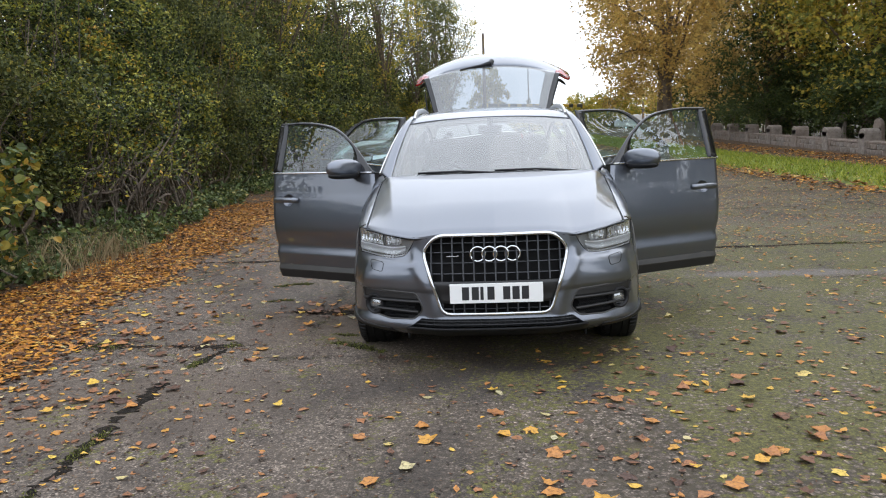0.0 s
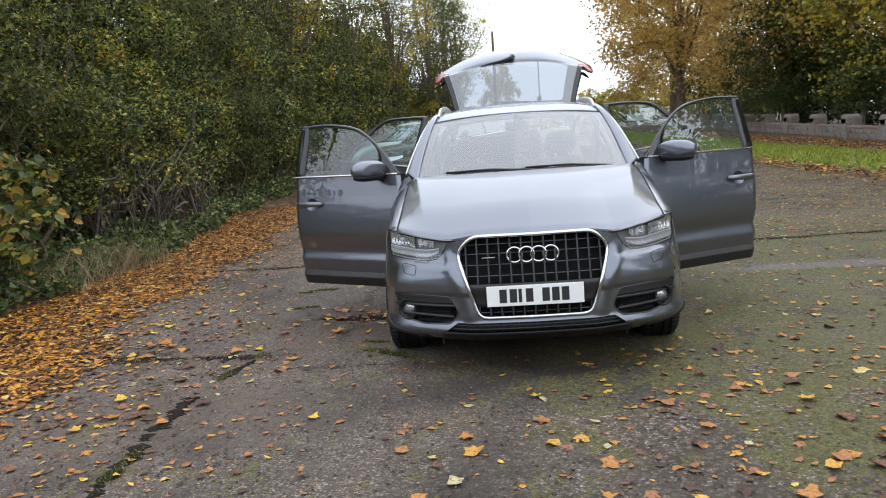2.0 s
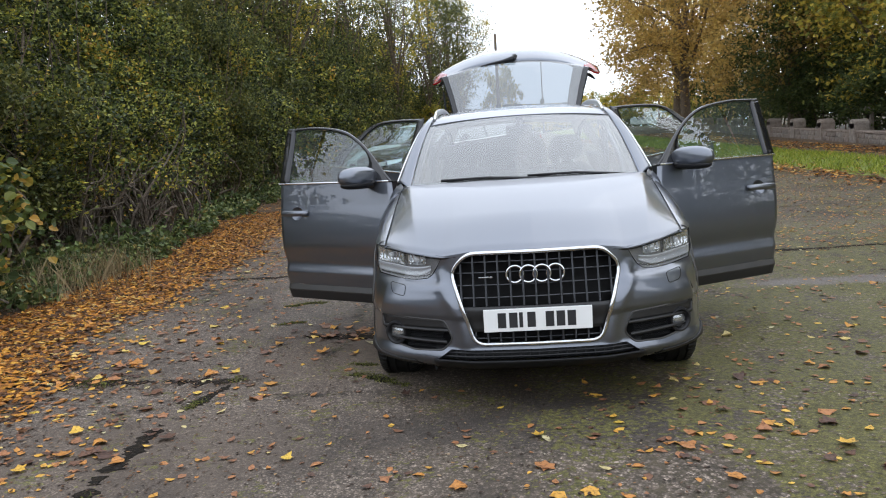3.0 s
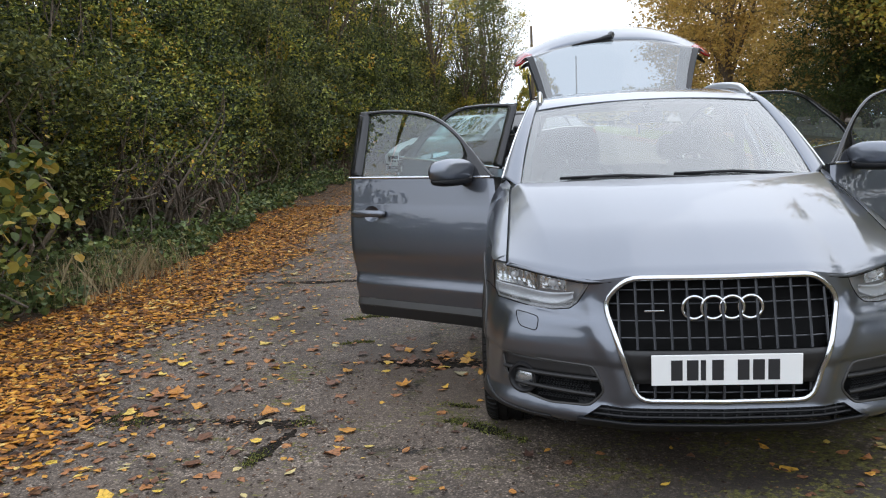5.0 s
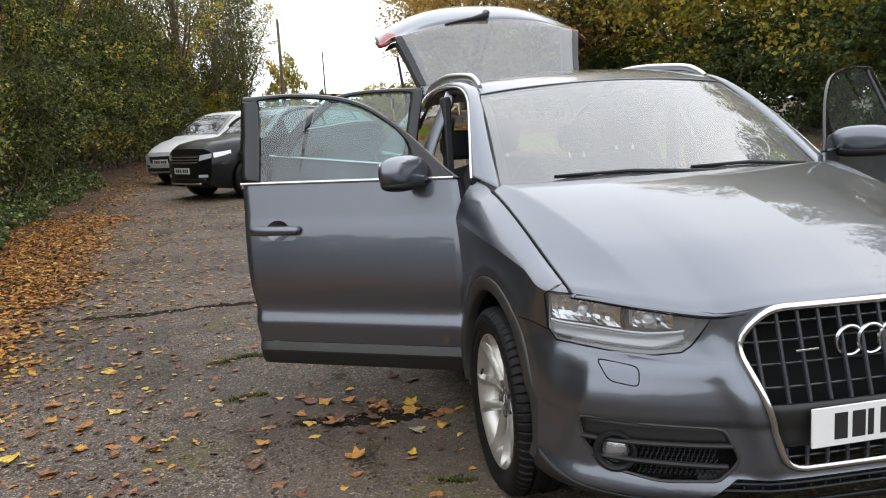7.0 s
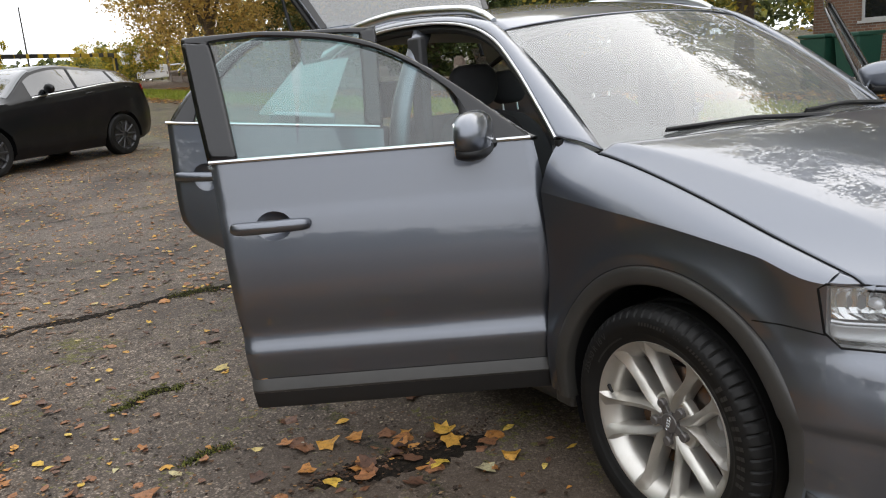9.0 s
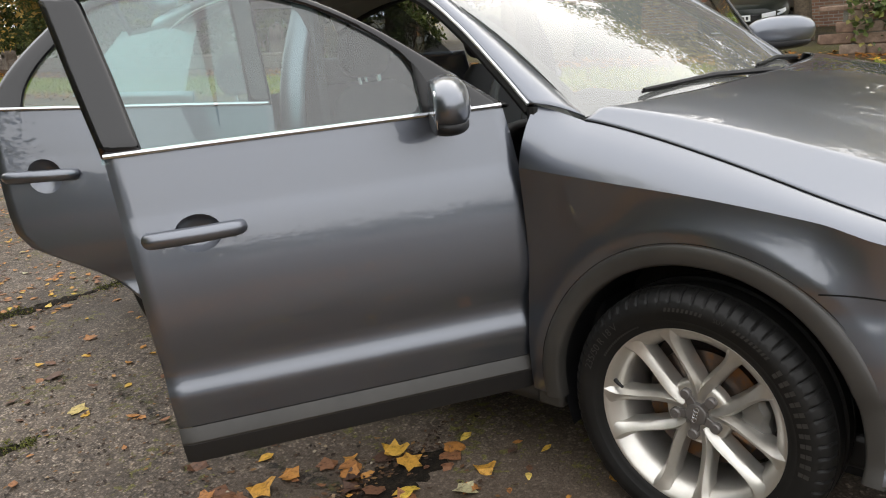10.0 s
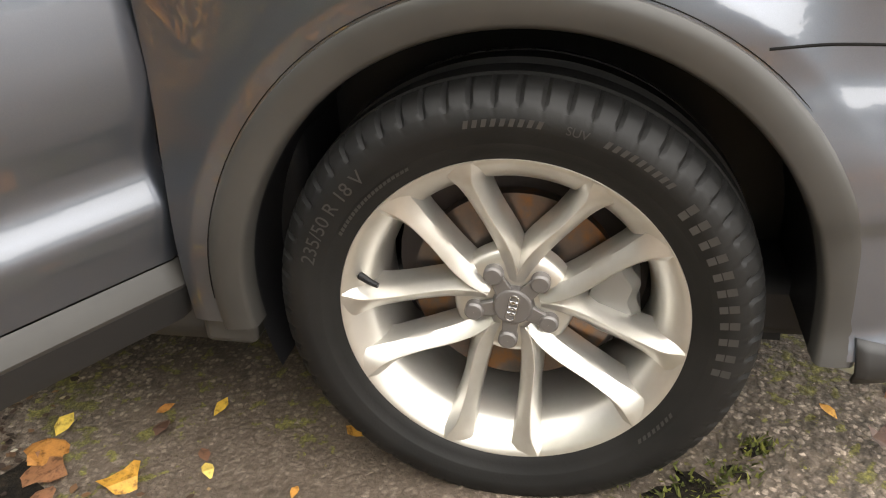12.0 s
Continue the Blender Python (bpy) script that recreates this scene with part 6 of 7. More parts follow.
# far woods that close the view
pts = []
for i in range(150):
    a = 2 * math.pi * i / 150
    r = 92 + 14 * math.sin(i * 1.7)
    ahead = math.cos(a) > 0.93
    hz = 2.6 if ahead else 6.5 + 2.5 * math.sin(i * 2.9)
    c = np.array((r * math.sin(a), r * math.cos(a), 1.3 + hz * 0.5 if math.cos(a) > 0 else hz * 0.5))
    pts.append(c + rng.normal(size=(700, 3)) * np.array((2.4, 2.4, hz * 0.24)))
v, f = leaf_arrays(np.concatenate(pts), 0.75)
tagged(mesh_part("far_woods", v, f, WOOD_LEAF, smooth=False), "distant green and brown woods behind the car park", "woods", kind="stuff")

# ---- ground cover ----
SOIL = Mat("dark_leafy_soil", (0.05, 0.035, 0.022), 0.95)
SOIL.link(SOIL.ramp(SOIL.noise(12.0, 6.0, 0.7, SOIL.world_pos()), [(0.3, (0.03, 0.02, 0.012)), (0.55, (0.085, 0.05, 0.023)), (0.8, (0.20, 0.10, 0.035))]), "Base Color")
SOIL.bump(SOIL.noise(40.0, 5.0, 0.7, SOIL.world_pos()), 0.8, 0.03)
SOIL = SOIL.m


def litter_edge(y):
    """Where the drift of leaves gives way to bare tarmac."""
    return interp(y, [(-9, -2.7), (-1.5, -2.85), (0, -3.15), (1.0, -3.32), (2.5, -3.58), (6, -3.6), (10, -4.05), (20, -4.3), (50, -3.5)]) + 0.10 * math.sin(y * 2.3) + 0.06 * math.sin(y * 6.1)


def strip(name, ya, yb, n, x0, x1, cols, lift, material, label, category):
    bm = bmesh.new()
    rows = []
    for j in range(n + 1):
        y = ya + (yb - ya) * j / n
        a, b = x0(y), x1(y)
        rows.append([bm.verts.new((a + (b - a) * i / cols, y, ground_z(a + (b - a) * i / cols, y) + lift * smoothstep(0, 0.12, min(i, cols - i) / cols + (0.2 if i == 0 and a < -8 else 0)))) for i in range(cols + 1)])
    for r0, r1 in zip(rows, rows[1:]):
        for i in range(cols):
            bm.faces.new((r0[i], r0[i + 1], r1[i + 1], r1[i]))
    return tagged(part(name, bm, material), label, category, kind="structure")


strip("verge_1", -12, 60, 140, lambda y: -13.0, lambda y: litter_edge(y) - 0.35, 16, 0.02, SOIL, "dark soil bank under the hedge with leaf litter", "verge")


def flat_leaves(xy, size, lift, lobes=True, curl=0.25):
    """Fallen leaves lying about on the ground at the places xy."""
    verts, faces = [], []
    for x, y in xy:
        s = size * rng.uniform(0.55, 1.35)
        a0 = rng.uniform(0, 6.28)
        tx, ty = rng.normal(0, 0.09, 2)
        z0 = ground_z(x, y) + lift + rng.uniform(0, 0.006) + 0.25 * s * (abs(tx) + abs(ty))
        k = 11 if lobes else 6
        b = len(verts)
        cx, cy = rng.uniform(-curl, curl, 2)
        for j in range(k):
            t = 2 * math.pi * j / k
            r = rng.uniform(0.8, 1.12) * s * 0.5 * ((1.0 if j % 2 else 0.70) if lobes and j else (1.0 if lobes else (1.0, 0.62, 0.55, 0.9, 0.55, 0.62)[j]))
            lx, ly = r * math.cos(t), r * math.sin(t)
            px, py = lx * math.cos(a0) - ly * math.sin(a0), lx * math.sin(a0) + ly * math.cos(a0)
            verts.append((x + px, y + py, z0 + px * tx + py * ty + (cx * lx * lx + cy * ly * ly) * 4 / s * 0.5))
        faces.append(list(range(b, b + k)))
    return verts, faces


xy = []
while len(xy) < 52000:
    y = rng.uniform(-3, 12) if rng.uniform() < 0.8 else rng.uniform(12, 40)
    e = litter_edge(y)
    w = 1.3
    x = e + 0.12 - w * rng.uniform() + rng.normal(0, 0.15)
    xy.append((x, y))
v, f = flat_leaves(xy, 0.068, 0.008, False, 0.45)
tagged(mesh_part("leaf_litter", v, f, LITTER, smooth=False), "deep drift of orange and brown fallen leaves", "fallen leaves", kind="stuff")
xy = []
while len(xy) < 25000:
    u = rng.uniform()
    if u < 0.13:
        x, y = rng.uniform(0.2, 7), rng.uniform(-4.0, 6)
    elif u < 0.24:
        y = rng.uniform(-4, 14)
        x = litter_edge(y) + abs(rng.normal(0, 0.8))
    elif u < 0.275:
        x, y = rng.uniform(-3.6, 1), rng.uniform(-4, 5)
    elif u < 0.55:
        x, y = rng.uniform(-4, 1), rng.uniform(4.7, 17)
    else:
        x, y = rng.uniform(1.5, 7), rng.uniform(4.7, 22)
    if abs(x) < 0.75 and 0.5 < y < 4.2:
        continue
    xy.append((x, y))
v, f = flat_leaves(xy, 0.052, 0.002, False, 0.35)
tagged(mesh_part("scattered_leaves", v, f, LITTER_FEW, smooth=False), "brown and yellow leaves scattered over the tarmac", "fallen leaves", kind="stuff")
xy = []
for cx, cy, sp, n in ((1.2, -1.6, 0.8, 80), (2.4, -0.6, 0.9, 80), (0.3, -1.5, 0.7, 30), (-2.4, 0.4, 0.5, 30), (-2.75, 0.9, 0.25, 34), (-2.85, 1.9, 0.25, 34), (-2.5, -0.3, 0.30, 26), (-1.30, 1.80, 0.16, 14), (-2.2, 2.0, 0.6, 25), (-1.25, 1.75, 0.22, 16), (-1.0, 1.55, 0.25, 10), (-0.75, 0.45, 0.2, 6), (-1.2, -0.6, 0.8, 14), (0.4, -0.3, 0.5, 14), (-2.0, 4.0, 0.7, 20), (3.0, 1.5, 1.0, 30)):
    for _ in range(n):
        x, y = cx + rng.normal(0, sp), cy + rng.normal(0, sp)
        if not (abs(x) < 0.98 and 0.35 < y < 4.2 and not x < -0.9):
            xy.append((x, y))
v, f = flat_leaves(xy, 0.078, 0.004, True, 0.5)
tagged(mesh_part("large_fallen_leaves", v, f, LITTER_FEW, smooth=False), "large lobed orange leaves lying on the tarmac", "fallen leaves", kind="stuff")

def blades(pts, h, w, material, name, label, category, lean=0.35):
    n = len(pts)
    p = np.array(pts)
    a = rng.uniform(0, 6.28, n)
    s = np.stack([np.cos(a), np.sin(a), np.zeros(n)], 1) * w
    l = rng.normal(0, lean, (n, 3))
    l[:, 2] = 1
    L = (h * rng.uniform(0.5, 1.3, n))[:, None]
    v = np.stack([p - s, p + s, p + l * L * 0.6 + s * 0.6, p + l * L * np.array((1.25, 1.25, 1.0)), p + l * L * 0.6 - s * 0.6], 1).reshape(-1, 3)
    f = np.arange(5 * n).reshape(n, 5)
    return tagged(mesh_part(name, v.tolist(), f.tolist(), material, smooth=False), label, category, kind="stuff")


# ragged joints in the tarmac, filled with black dirt and moss
DIRT = Mat("black_damp_dirt", (0.015, 0.012, 0.009), 0.95, spec=0.2)
DIRT.link(DIRT.ramp(DIRT.noise(45.0, 6.0, 0.75, DIRT.world_pos()), [(0.35, (0.006, 0.005, 0.004)), (0.55, (0.020, 0.015, 0.010)), (0.72, (0.06, 0.042, 0.026))]), "Base Color")
DIRT.bump(DIRT.noise(70.0, 5.0, 0.75, DIRT.world_pos()), 0.9, 0.02)
DIRT = DIRT.m
MOSS = leaf_material("olive_moss", [(0.0, (0.03, 0.035, 0.010)), (0.5, (0.085, 0.095, 0.022)), (1.0, (0.20, 0.20, 0.045))], 0.8, 0.15)


def seam(points, width, gaps):
    """A wandering line of dirt in the ground, broken and of uneven width; gives its middle line."""
    line = []
    for (ax, ay), (bx, by) in zip(points, points[1:]):
        n = max(2, int(math.hypot(bx - ax, by - ay) / 0.018))
        line += [(ax + (bx - ax) * k / n, ay + (by - ay) * k / n) for k in range(n)]
    wide, sway = np.zeros(len(line)), np.zeros(len(line))
    for step, a, b in ((40, 0.45, 0.035), (13, 0.40, 0.020), (4, 0.55, 0.012), (1, 0.45, 0.006)):
        knots = rng.normal(size=(len(line) // step + 3, 2))
        at = np.arange(len(line)) / step
        wide += a * np.interp(at, np.arange(len(knots)), knots[:, 0])
        sway += b * np.interp(at, np.arange(len(knots)), knots[:, 1])
    bm = bmesh.new()
    last, mid_line = None, []
    for k in range(1, len(line) - 1):
        d = Vector((line[k + 1][0] - line[k - 1][0], line[k + 1][1] - line[k - 1][1], 0)).normalized()
        side_way = Vector((-d.y, d.x, 0))
        c = Vector((*line[k], 0)) + side_way * sway[k]
        end = min(1.0, k / 8, (len(line) - 1 - k) / 8)
        h = width * 0.5 * (1.0 - gaps + 0.6 * wide[k]) * end
        if h < 0.004:
            last = None
            continue
        edge = []
        for f, lift in ((-1.0, -0.004), (-0.6, 0.0025), (0.0, 0.004), (0.6, 0.0025), (1.0, -0.004)):
            q = c + side_way * h * f * rng.uniform(0.8, 1.2)
            edge.append(bm.verts.new((q.x, q.y, ground_z(q.x, q.y) + lift)))
        if last:
            for i in range(4):
                bm.faces.new((last[i], last[i + 1], edge[i + 1], edge[i]))
        last = edge
        mid_line.append((c.x, c.y, h))
    tagged(part("tarmac_joint", bm, DIRT), "ragged open joint in the tarmac filled with black dirt", "joint", kind="structure")
    return mid_line


joints = [seam([(-3.16, 0.80), (-2.2, 0.70), (-1.70, 0.66)], 0.17, 0.0), seam([(-1.76, 0.66), (-1.90, 0.3), (-1.97, 0.0), (-1.90, -0.8), (-1.85, -1.7)], 0.12, 0.15),
          seam([(-1.62, 1.84), (-1.3, 1.77), (-0.88, 1.74)], 0.13, 0.1), seam([(-4.0, 4.62), (-2.0, 4.55), (1.0, 4.58), (6.0, 4.70)], 0.11, 0.1),
          seam([(-1.12, 0.72), (-0.89, 0.60), (-0.72, 0.44)], 0.12, 0.0), seam([(-1.10, 1.04), (-1.01, 0.96), (-0.92, 0.93)], 0.045, 0.2),
          seam([(-2.05, 2.90), (-1.84, 2.98), (-1.66, 2.94)], 0.09, 0.3), seam([(-1.95, 2.22), (-1.81, 2.27), (-1.7, 2.2)], 0.07, 0.3)]
pts = []
for line, share in zip(joints, (0.30, 0.45, 0.15, 0.12, 0.9, 0.9, 0.8, 0.8)):
    start = 0
    while start < len(line):
        run = int(rng.integers(4, 14))
        if rng.uniform() < share:
            for x, y, h in line[start:start + run]:
                for _ in range(26):
                    px, py = x + rng.normal(0, 0.016), y + rng.normal(0, h * 0.6 + 0.008)
                    pts.append((px, py, ground_z(px, py) + 0.002))
        start += run
blades(pts, 0.010, 0.0035, MOSS, "moss", "cushions of olive moss in the tarmac joints", "moss", 0.7)

# leaf crumbs and twigs trodden into the tarmac, thick along its joints
xy = []
for _ in range(2600):
    x = rng.uniform(-4.0, 5.5)
    xy.append((x, 4.55 + 0.06 * math.sin(x * 2.1) + rng.normal(0, 0.07)))
for _ in range(420):
    xy.append((-1.30 + rng.normal(0, 0.28), 1.78 + rng.normal(0, 0.035)))
for _ in range(700):
    xy.append((rng.uniform(-3.2, -1.6), 0.72 + rng.normal(0, 0.09)))
for _ in range(5000):
    xy.append((rng.uniform(-3.6, 5.0), rng.uniform(4.6, 11.0)))
for _ in range(9000):
    x = -0.95 - 2.7 * rng.uniform() ** 0.8
    xy.append((x, rng.uniform(-2.4, 4.5)))
for _ in range(5000):
    xy.append((rng.uniform(-0.9, 5.0), rng.uniform(-3.5, 0.3)))
v, f = flat_leaves(xy, 0.019, 0.002, False, 0.3)
tagged(mesh_part("leaf_crumbs", v, f, CRUMB, smooth=False), "small brown crumbs of leaf and twig on the tarmac", "leaf crumbs", kind="stuff")

# ivy bank under the hedge
n = 20000
iy = rng.uniform(0.5, 18, n)
ix = np.array([litter_edge(float(q)) for q in iy]) - 0.95 - rng.uniform(0, 1.2, n)
pts = np.array([(a, b, ground_z(a, b) + 0.03 + abs(rng.normal(0, 0.13)) * (0.5 + 0.8 * math.sin(b * 1.7) ** 2)) for a, b in zip(ix.tolist(), iy.tolist())])
v, f = leaf_arrays(pts, 0.065, 0.0, 0.85)
tagged(mesh_part("ivy_bank", v, f, IVY_LEAF, smooth=False), "low bank of dark green ivy and brambles", "ivy", kind="stuff")


pts = []
for cx, cy, sp, n in ((-4.55, 5.0, 0.24, 230), (-4.75, 4.3, 0.25, 230), (-4.8, 3.6, 0.22, 150)):
    for _ in range(n):
        x, y = cx + rng.normal(0, sp), cy + rng.normal(0, sp * 1.3)
        pts.append((x, y, ground_z(x, y)))
blades(pts, 0.36, 0.004, STRAW, "dry_grass", "tall straw-coloured dry grass at the hedge foot", "grass", 0.3)


def verge_x(y):
    return 6.9 - 0.06 * (y - 10) if y < 40 else 5.1 - 0.04 * (y - 40)


EARTH = Mat("grassy_earth", (0.06, 0.07, 0.02), 0.95)
EARTH.link(EARTH.ramp(EARTH.noise(3.0, 6.0, 0.7, EARTH.world_pos()), [(0.3, (0.10, 0.12, 0.025)), (0.6, (0.21, 0.25, 0.04)), (0.8, (0.30, 0.22, 0.07))]), "Base Color")
EARTH.bump(EARTH.noise(30.0, 5.0, 0.7, EARTH.world_pos()), 0.8, 0.04)
EARTH = EARTH.m
strip("verge_2", -12, 70, 120, lambda y: verge_x(y) + 0.2, lambda y: verge_x(y) + 2.4, 6, 0.03, EARTH, "green grass verge scattered with leaves", "verge")
strip("verge_3", -12, 70, 120, lambda y: verge_x(y) + 3.3, lambda y: 11.6, 6, 0.02, SOIL, "leaf-covered earth in front of the low wall", "verge")
pts = []
for _ in range(16000):
    y = rng.uniform(2, 50)
    x = verge_x(y) + rng.uniform(0.3, 2.4)
    pts.append((x, y, ground_z(x, y) + 0.02))
blades(pts, 0.11, 0.012, GRASS, "verge_grass", "short green grass on the verge", "grass", 0.5)
xy = []
for _ in range(12000):
    y = rng.uniform(-4, 45)
    u = rng.uniform()
    x = verge_x(y) + (rng.normal(0.0, 0.35) if u < 0.4 else rng.uniform(0.2, 2.6) if u < 0.5 else rng.uniform(2.6, 4.6))
    xy.append((x, y))
v, f = flat_leaves(xy, 0.13, 0.03, False, 0.5)
tagged(mesh_part("verge_leaves", v, f, LITTER, smooth=False), "orange leaves drifted along the grass verge", "fallen leaves", kind="stuff")

# ---- other parked cars ----
def plain_paint(name, color, metal=0.0):
    p = Mat(name, color, 0.3, metal, coat=0.4, spec=0.2)
    p.link(p.mix(p.ramp(p.noise(3.0, 5.0), [(0.5, 0.0), (0.8, 0.04)]), color, (0.2, 0.17, 0.14)), "Base Color")
    p.set("Coat Roughness", 0.04)
    return p.m


BLACK_PAINT = plain_paint("black_car_paint", (0.006, 0.006, 0.007))
WHITE_PAINT = plain_paint("white_car_paint", (0.74, 0.74, 0.73))
NAVY_PAINT = plain_paint("dark_green_black_paint", (0.012, 0.016, 0.014))
RIMDARK = Mat("dark_grey_rim", (0.10, 0.10, 0.105), 0.35, 0.8).m
CARGLASS = Mat("dark_car_glass", (0.02, 0.022, 0.024), 0.04, coat=1.0, spec=0.9).m


def parked_car(name, label, m, paint, rim, length, half_w, top, belt, roof_w, cabin, screen, rear_screen, axles, wheel_r, plate_col):
    root = empty(name, m, label, "car")
    grille_mat = plate_col or BLACK

    def nose_y(x, z):
        """How far the front is swept back at a sideways place and height."""
        return 0.25 * (abs(x) / half_w) ** 2.6 + 0.35 * max(0.0, z - 0.62) ** 1.4

    def nose(x, z, push=0.0):
        return Vector((x, nose_y(x, z) - push, z))

    def sect(y, q, push=0.0):
        zt, zb = interp(y, top), min(interp(y, belt), interp(y, top) - 0.03)
        w = half_w * interp(y / length, [(0, 0.80), (0.04, 0.91), (0.12, 0.98), (0.3, 1.0), (0.8, 1.0), (0.94, 0.95), (1, 0.84)])
        wr = interp(y, roof_w) * w
        z0 = interp(y / length, [(0, 0.30), (0.06, 0.22), (0.9, 0.24), (1, 0.34)])
        pts = [(w * 0.90, z0), (w * 0.985, z0 + 0.16), (w, z0 + 0.36), (w * 0.995, zb - 0.12), (w * 0.955, zb), (wr, zt - 0.045), (wr * 0.86, zt - 0.012), (0.0, zt)]
        k = min(int(q), 6)
        f = q - k
        a, b = pts[k], pts[k + 1]
        px, pz = a[0] + (b[0] - a[0]) * f, a[1] + (b[1] - a[1]) * f
        return Vector((px + push * (1 if q < 5.2 else 0.2), y + nose_y(px, pz) * (1 - smoothstep(0, 0.22, y / length)), a[1] + (b[1] - a[1]) * f + push * (0.3 if q < 5 else 1)))

    def around(u, v):
        q = 14 * abs(u - 0.5)
        p = sect(length * v, 7 - q)
        return Vector((p.x if u > 0.5 else -p.x, p.y, p.z))
    bm = grid(around, 42, 60)
    for ya in axles:
        cut_hole(bm, [(ya + (wheel_r + 0.06) * math.cos(a), wheel_r + (wheel_r + 0.06) * math.sin(a)) for a in [2 * math.pi * i / 24 for i in range(24)]], (1, 2))
    cap = [sect(0, q) for q in (0, 1, 2, 3, 4, 5, 6, 7)]
    def front(u, v):
        p = sect(0, 7 * v)
        return nose(p.x * (2 * u - 1), p.z)
    grid(front, 20, 28, bm=bm)
    c = [sect(length, q * 0.5) for q in range(15)]
    bm.faces.new([bm.verts.new(p) for p in c] + [bm.verts.new((-p.x, p.y, p.z)) for p in reversed(c[:-1])])
    body = part("body", bm, paint, root)
    for sx in (-1, 1):
        S = lambda p: Vector((sx * p.x, p.y, p.z))
        part("side_window", grid(lambda u, v: S(sect(cabin[0] + (cabin[1] - cabin[0]) * u, 4.12 + 0.78 * v, 0.006)), 24, 4), CARGLASS, root)
        bm = bmesh.new()
        for yp in (cabin[0] + (cabin[1] - cabin[0]) * 0.42, cabin[0] + (cabin[1] - cabin[0]) * 0.80):
            tube(bm, [S(sect(yp, 4.1 + 0.8 * k / 4, 0.008)) for k in range(5)], 0.03, 6, flat=0.4)
        part("window_pillar", bm, BLACK, root)
        bm = bmesh.new()
        tube(bm, [S(sect(cabin[0] + (cabin[1] - cabin[0]) * k / 12, 4.05, 0.01)) for k in range(13)], 0.012, 6)
        part("belt_strip", bm, SATIN, root)
        bm = lathe(bmesh.new(), [(0, 0.001), (0.02, 0.05), (0.03, 0.09)], 16, "y")
        # headlamp and tail lamp
        part("headlamp", grid(lambda u, v: S(sect(0.02 + 0.26 * u, 3.15 + (0.75 - 0.3 * u) * v, 0.012)), 8, 4), LAMPGREY, root, "clear headlamp")
        part("tail_lamp", grid(lambda u, v: S(sect(length - 0.02 - 0.22 * u, 3.0 + 0.9 * v, 0.012)), 6, 4), REDLENS, root, "red tail lamp")
        bm = bmesh.new()
        c = S(sect(cabin[0] + 0.30, 4.1, 0.09))
        bmesh.ops.create_uvsphere(bm, u_segments=14, v_segments=10, radius=0.11, matrix=Matrix.Translation(c + Vector((0, 0, 0.05))) @ Matrix.Diagonal((1.0, 0.55, 0.75, 1)))
        part("door_mirror", bm, paint, root)
        bm = bmesh.new()
        for yh in (cabin[0] + 1.05, cabin[0] + 1.95):
            tube(bm, [S(sect(yh, 3.35, 0.012)), S(sect(yh + 0.09, 3.35, 0.03)), S(sect(yh + 0.18, 3.35, 0.012))], 0.014, 6)
        part("door_handle", bm, paint, root)
        for ya in axles:
            bm = lathe(bmesh.new(), [(0.0, 0.001), (0.0, 0.05), (-0.03, wheel_r * 0.40), (-0.03, wheel_r * 0.62), (0.0, wheel_r * 0.66), (0.01, wheel_r * 0.69)], 40)
            for k in range(10):
                a = 2 * math.pi * k / 10
                d = Vector((0, math.cos(a), math.sin(a)))
                tube(bm, [d * 0.04 + Vector((0.004, 0, 0)), d * wheel_r * 0.4 + Vector((0.008, 0, 0)), d * wheel_r * 0.67 + Vector((0.004, 0, 0))], [0.026, 0.016, 0.02], 6, up=Vector((1, 0, 0)))
            m2 = Matrix.Translation((sx * (half_w - 0.02), ya, wheel_r)) @ (Matrix.Identity(4) if sx > 0 else Matrix.Rotation(math.pi, 4, "Z"))
            w = part("wheel", bm, rim, root, m=m2)
            bm = lathe(bmesh.new(), [(0.005, wheel_r * 0.67), (0.02, wheel_r * 0.78), (0.012, wheel_r * 0.93), (-0.02, wheel_r), (-0.18, wheel_r), (-0.21, wheel_r * 0.9), (-0.2, wheel_r * 0.6)], 40)
            part("tyre", bm, RUBBER, w)
            bm = grid(lambda u, v: Vector((sx * (half_w - 0.03 - 0.3 * v), ya + (wheel_r + 0.062) * math.cos(math.pi * u * 1.1 - 0.15), wheel_r + (wheel_r + 0.062) * math.sin(math.pi * u * 1.1 - 0.15))), 16, 2)
            part("wheel_arch_liner", bm, BLACK, root)
    part("windscreen", grid(lambda u, v: (lambda p: Vector((p.x if u > 0.5 else -p.x, p.y, p.z)))(sect(screen[0] + (screen[1] - screen[0]) * v, 7 - abs(u - 0.5) * 2 * 1.75, 0.008)), 16, 10), CARGLASS, root)
    part("rear_window", grid(lambda u, v: (lambda p: Vector((p.x if u > 0.5 else -p.x, p.y, p.z)))(sect(rear_screen[0] + (rear_screen[1] - rear_screen[0]) * v, 7 - abs(u - 0.5) * 2 * 1.6, 0.008)), 12, 6), CARGLASS, root)
    # nose: grille, lamps, lower intake, plate with plain bars
    zb = interp(0.05, belt)
    w = half_w * 0.50
    part("grille", grid(lambda u, v: nose((2 * u - 1) * w * (0.86 + 0.14 * v), zb - 0.21 + 0.155 * v, 0.008), 16, 4), BLACK, root, solid=0.008)
    for k in range(3):
        bm = tube(bmesh.new(), [nose(w * 0.95 * q / 8, zb - 0.18 + 0.05 * k, 0.014) for q in range(-8, 9)], 0.008, 6)
        part("grille_bar", bm, grille_mat, root)
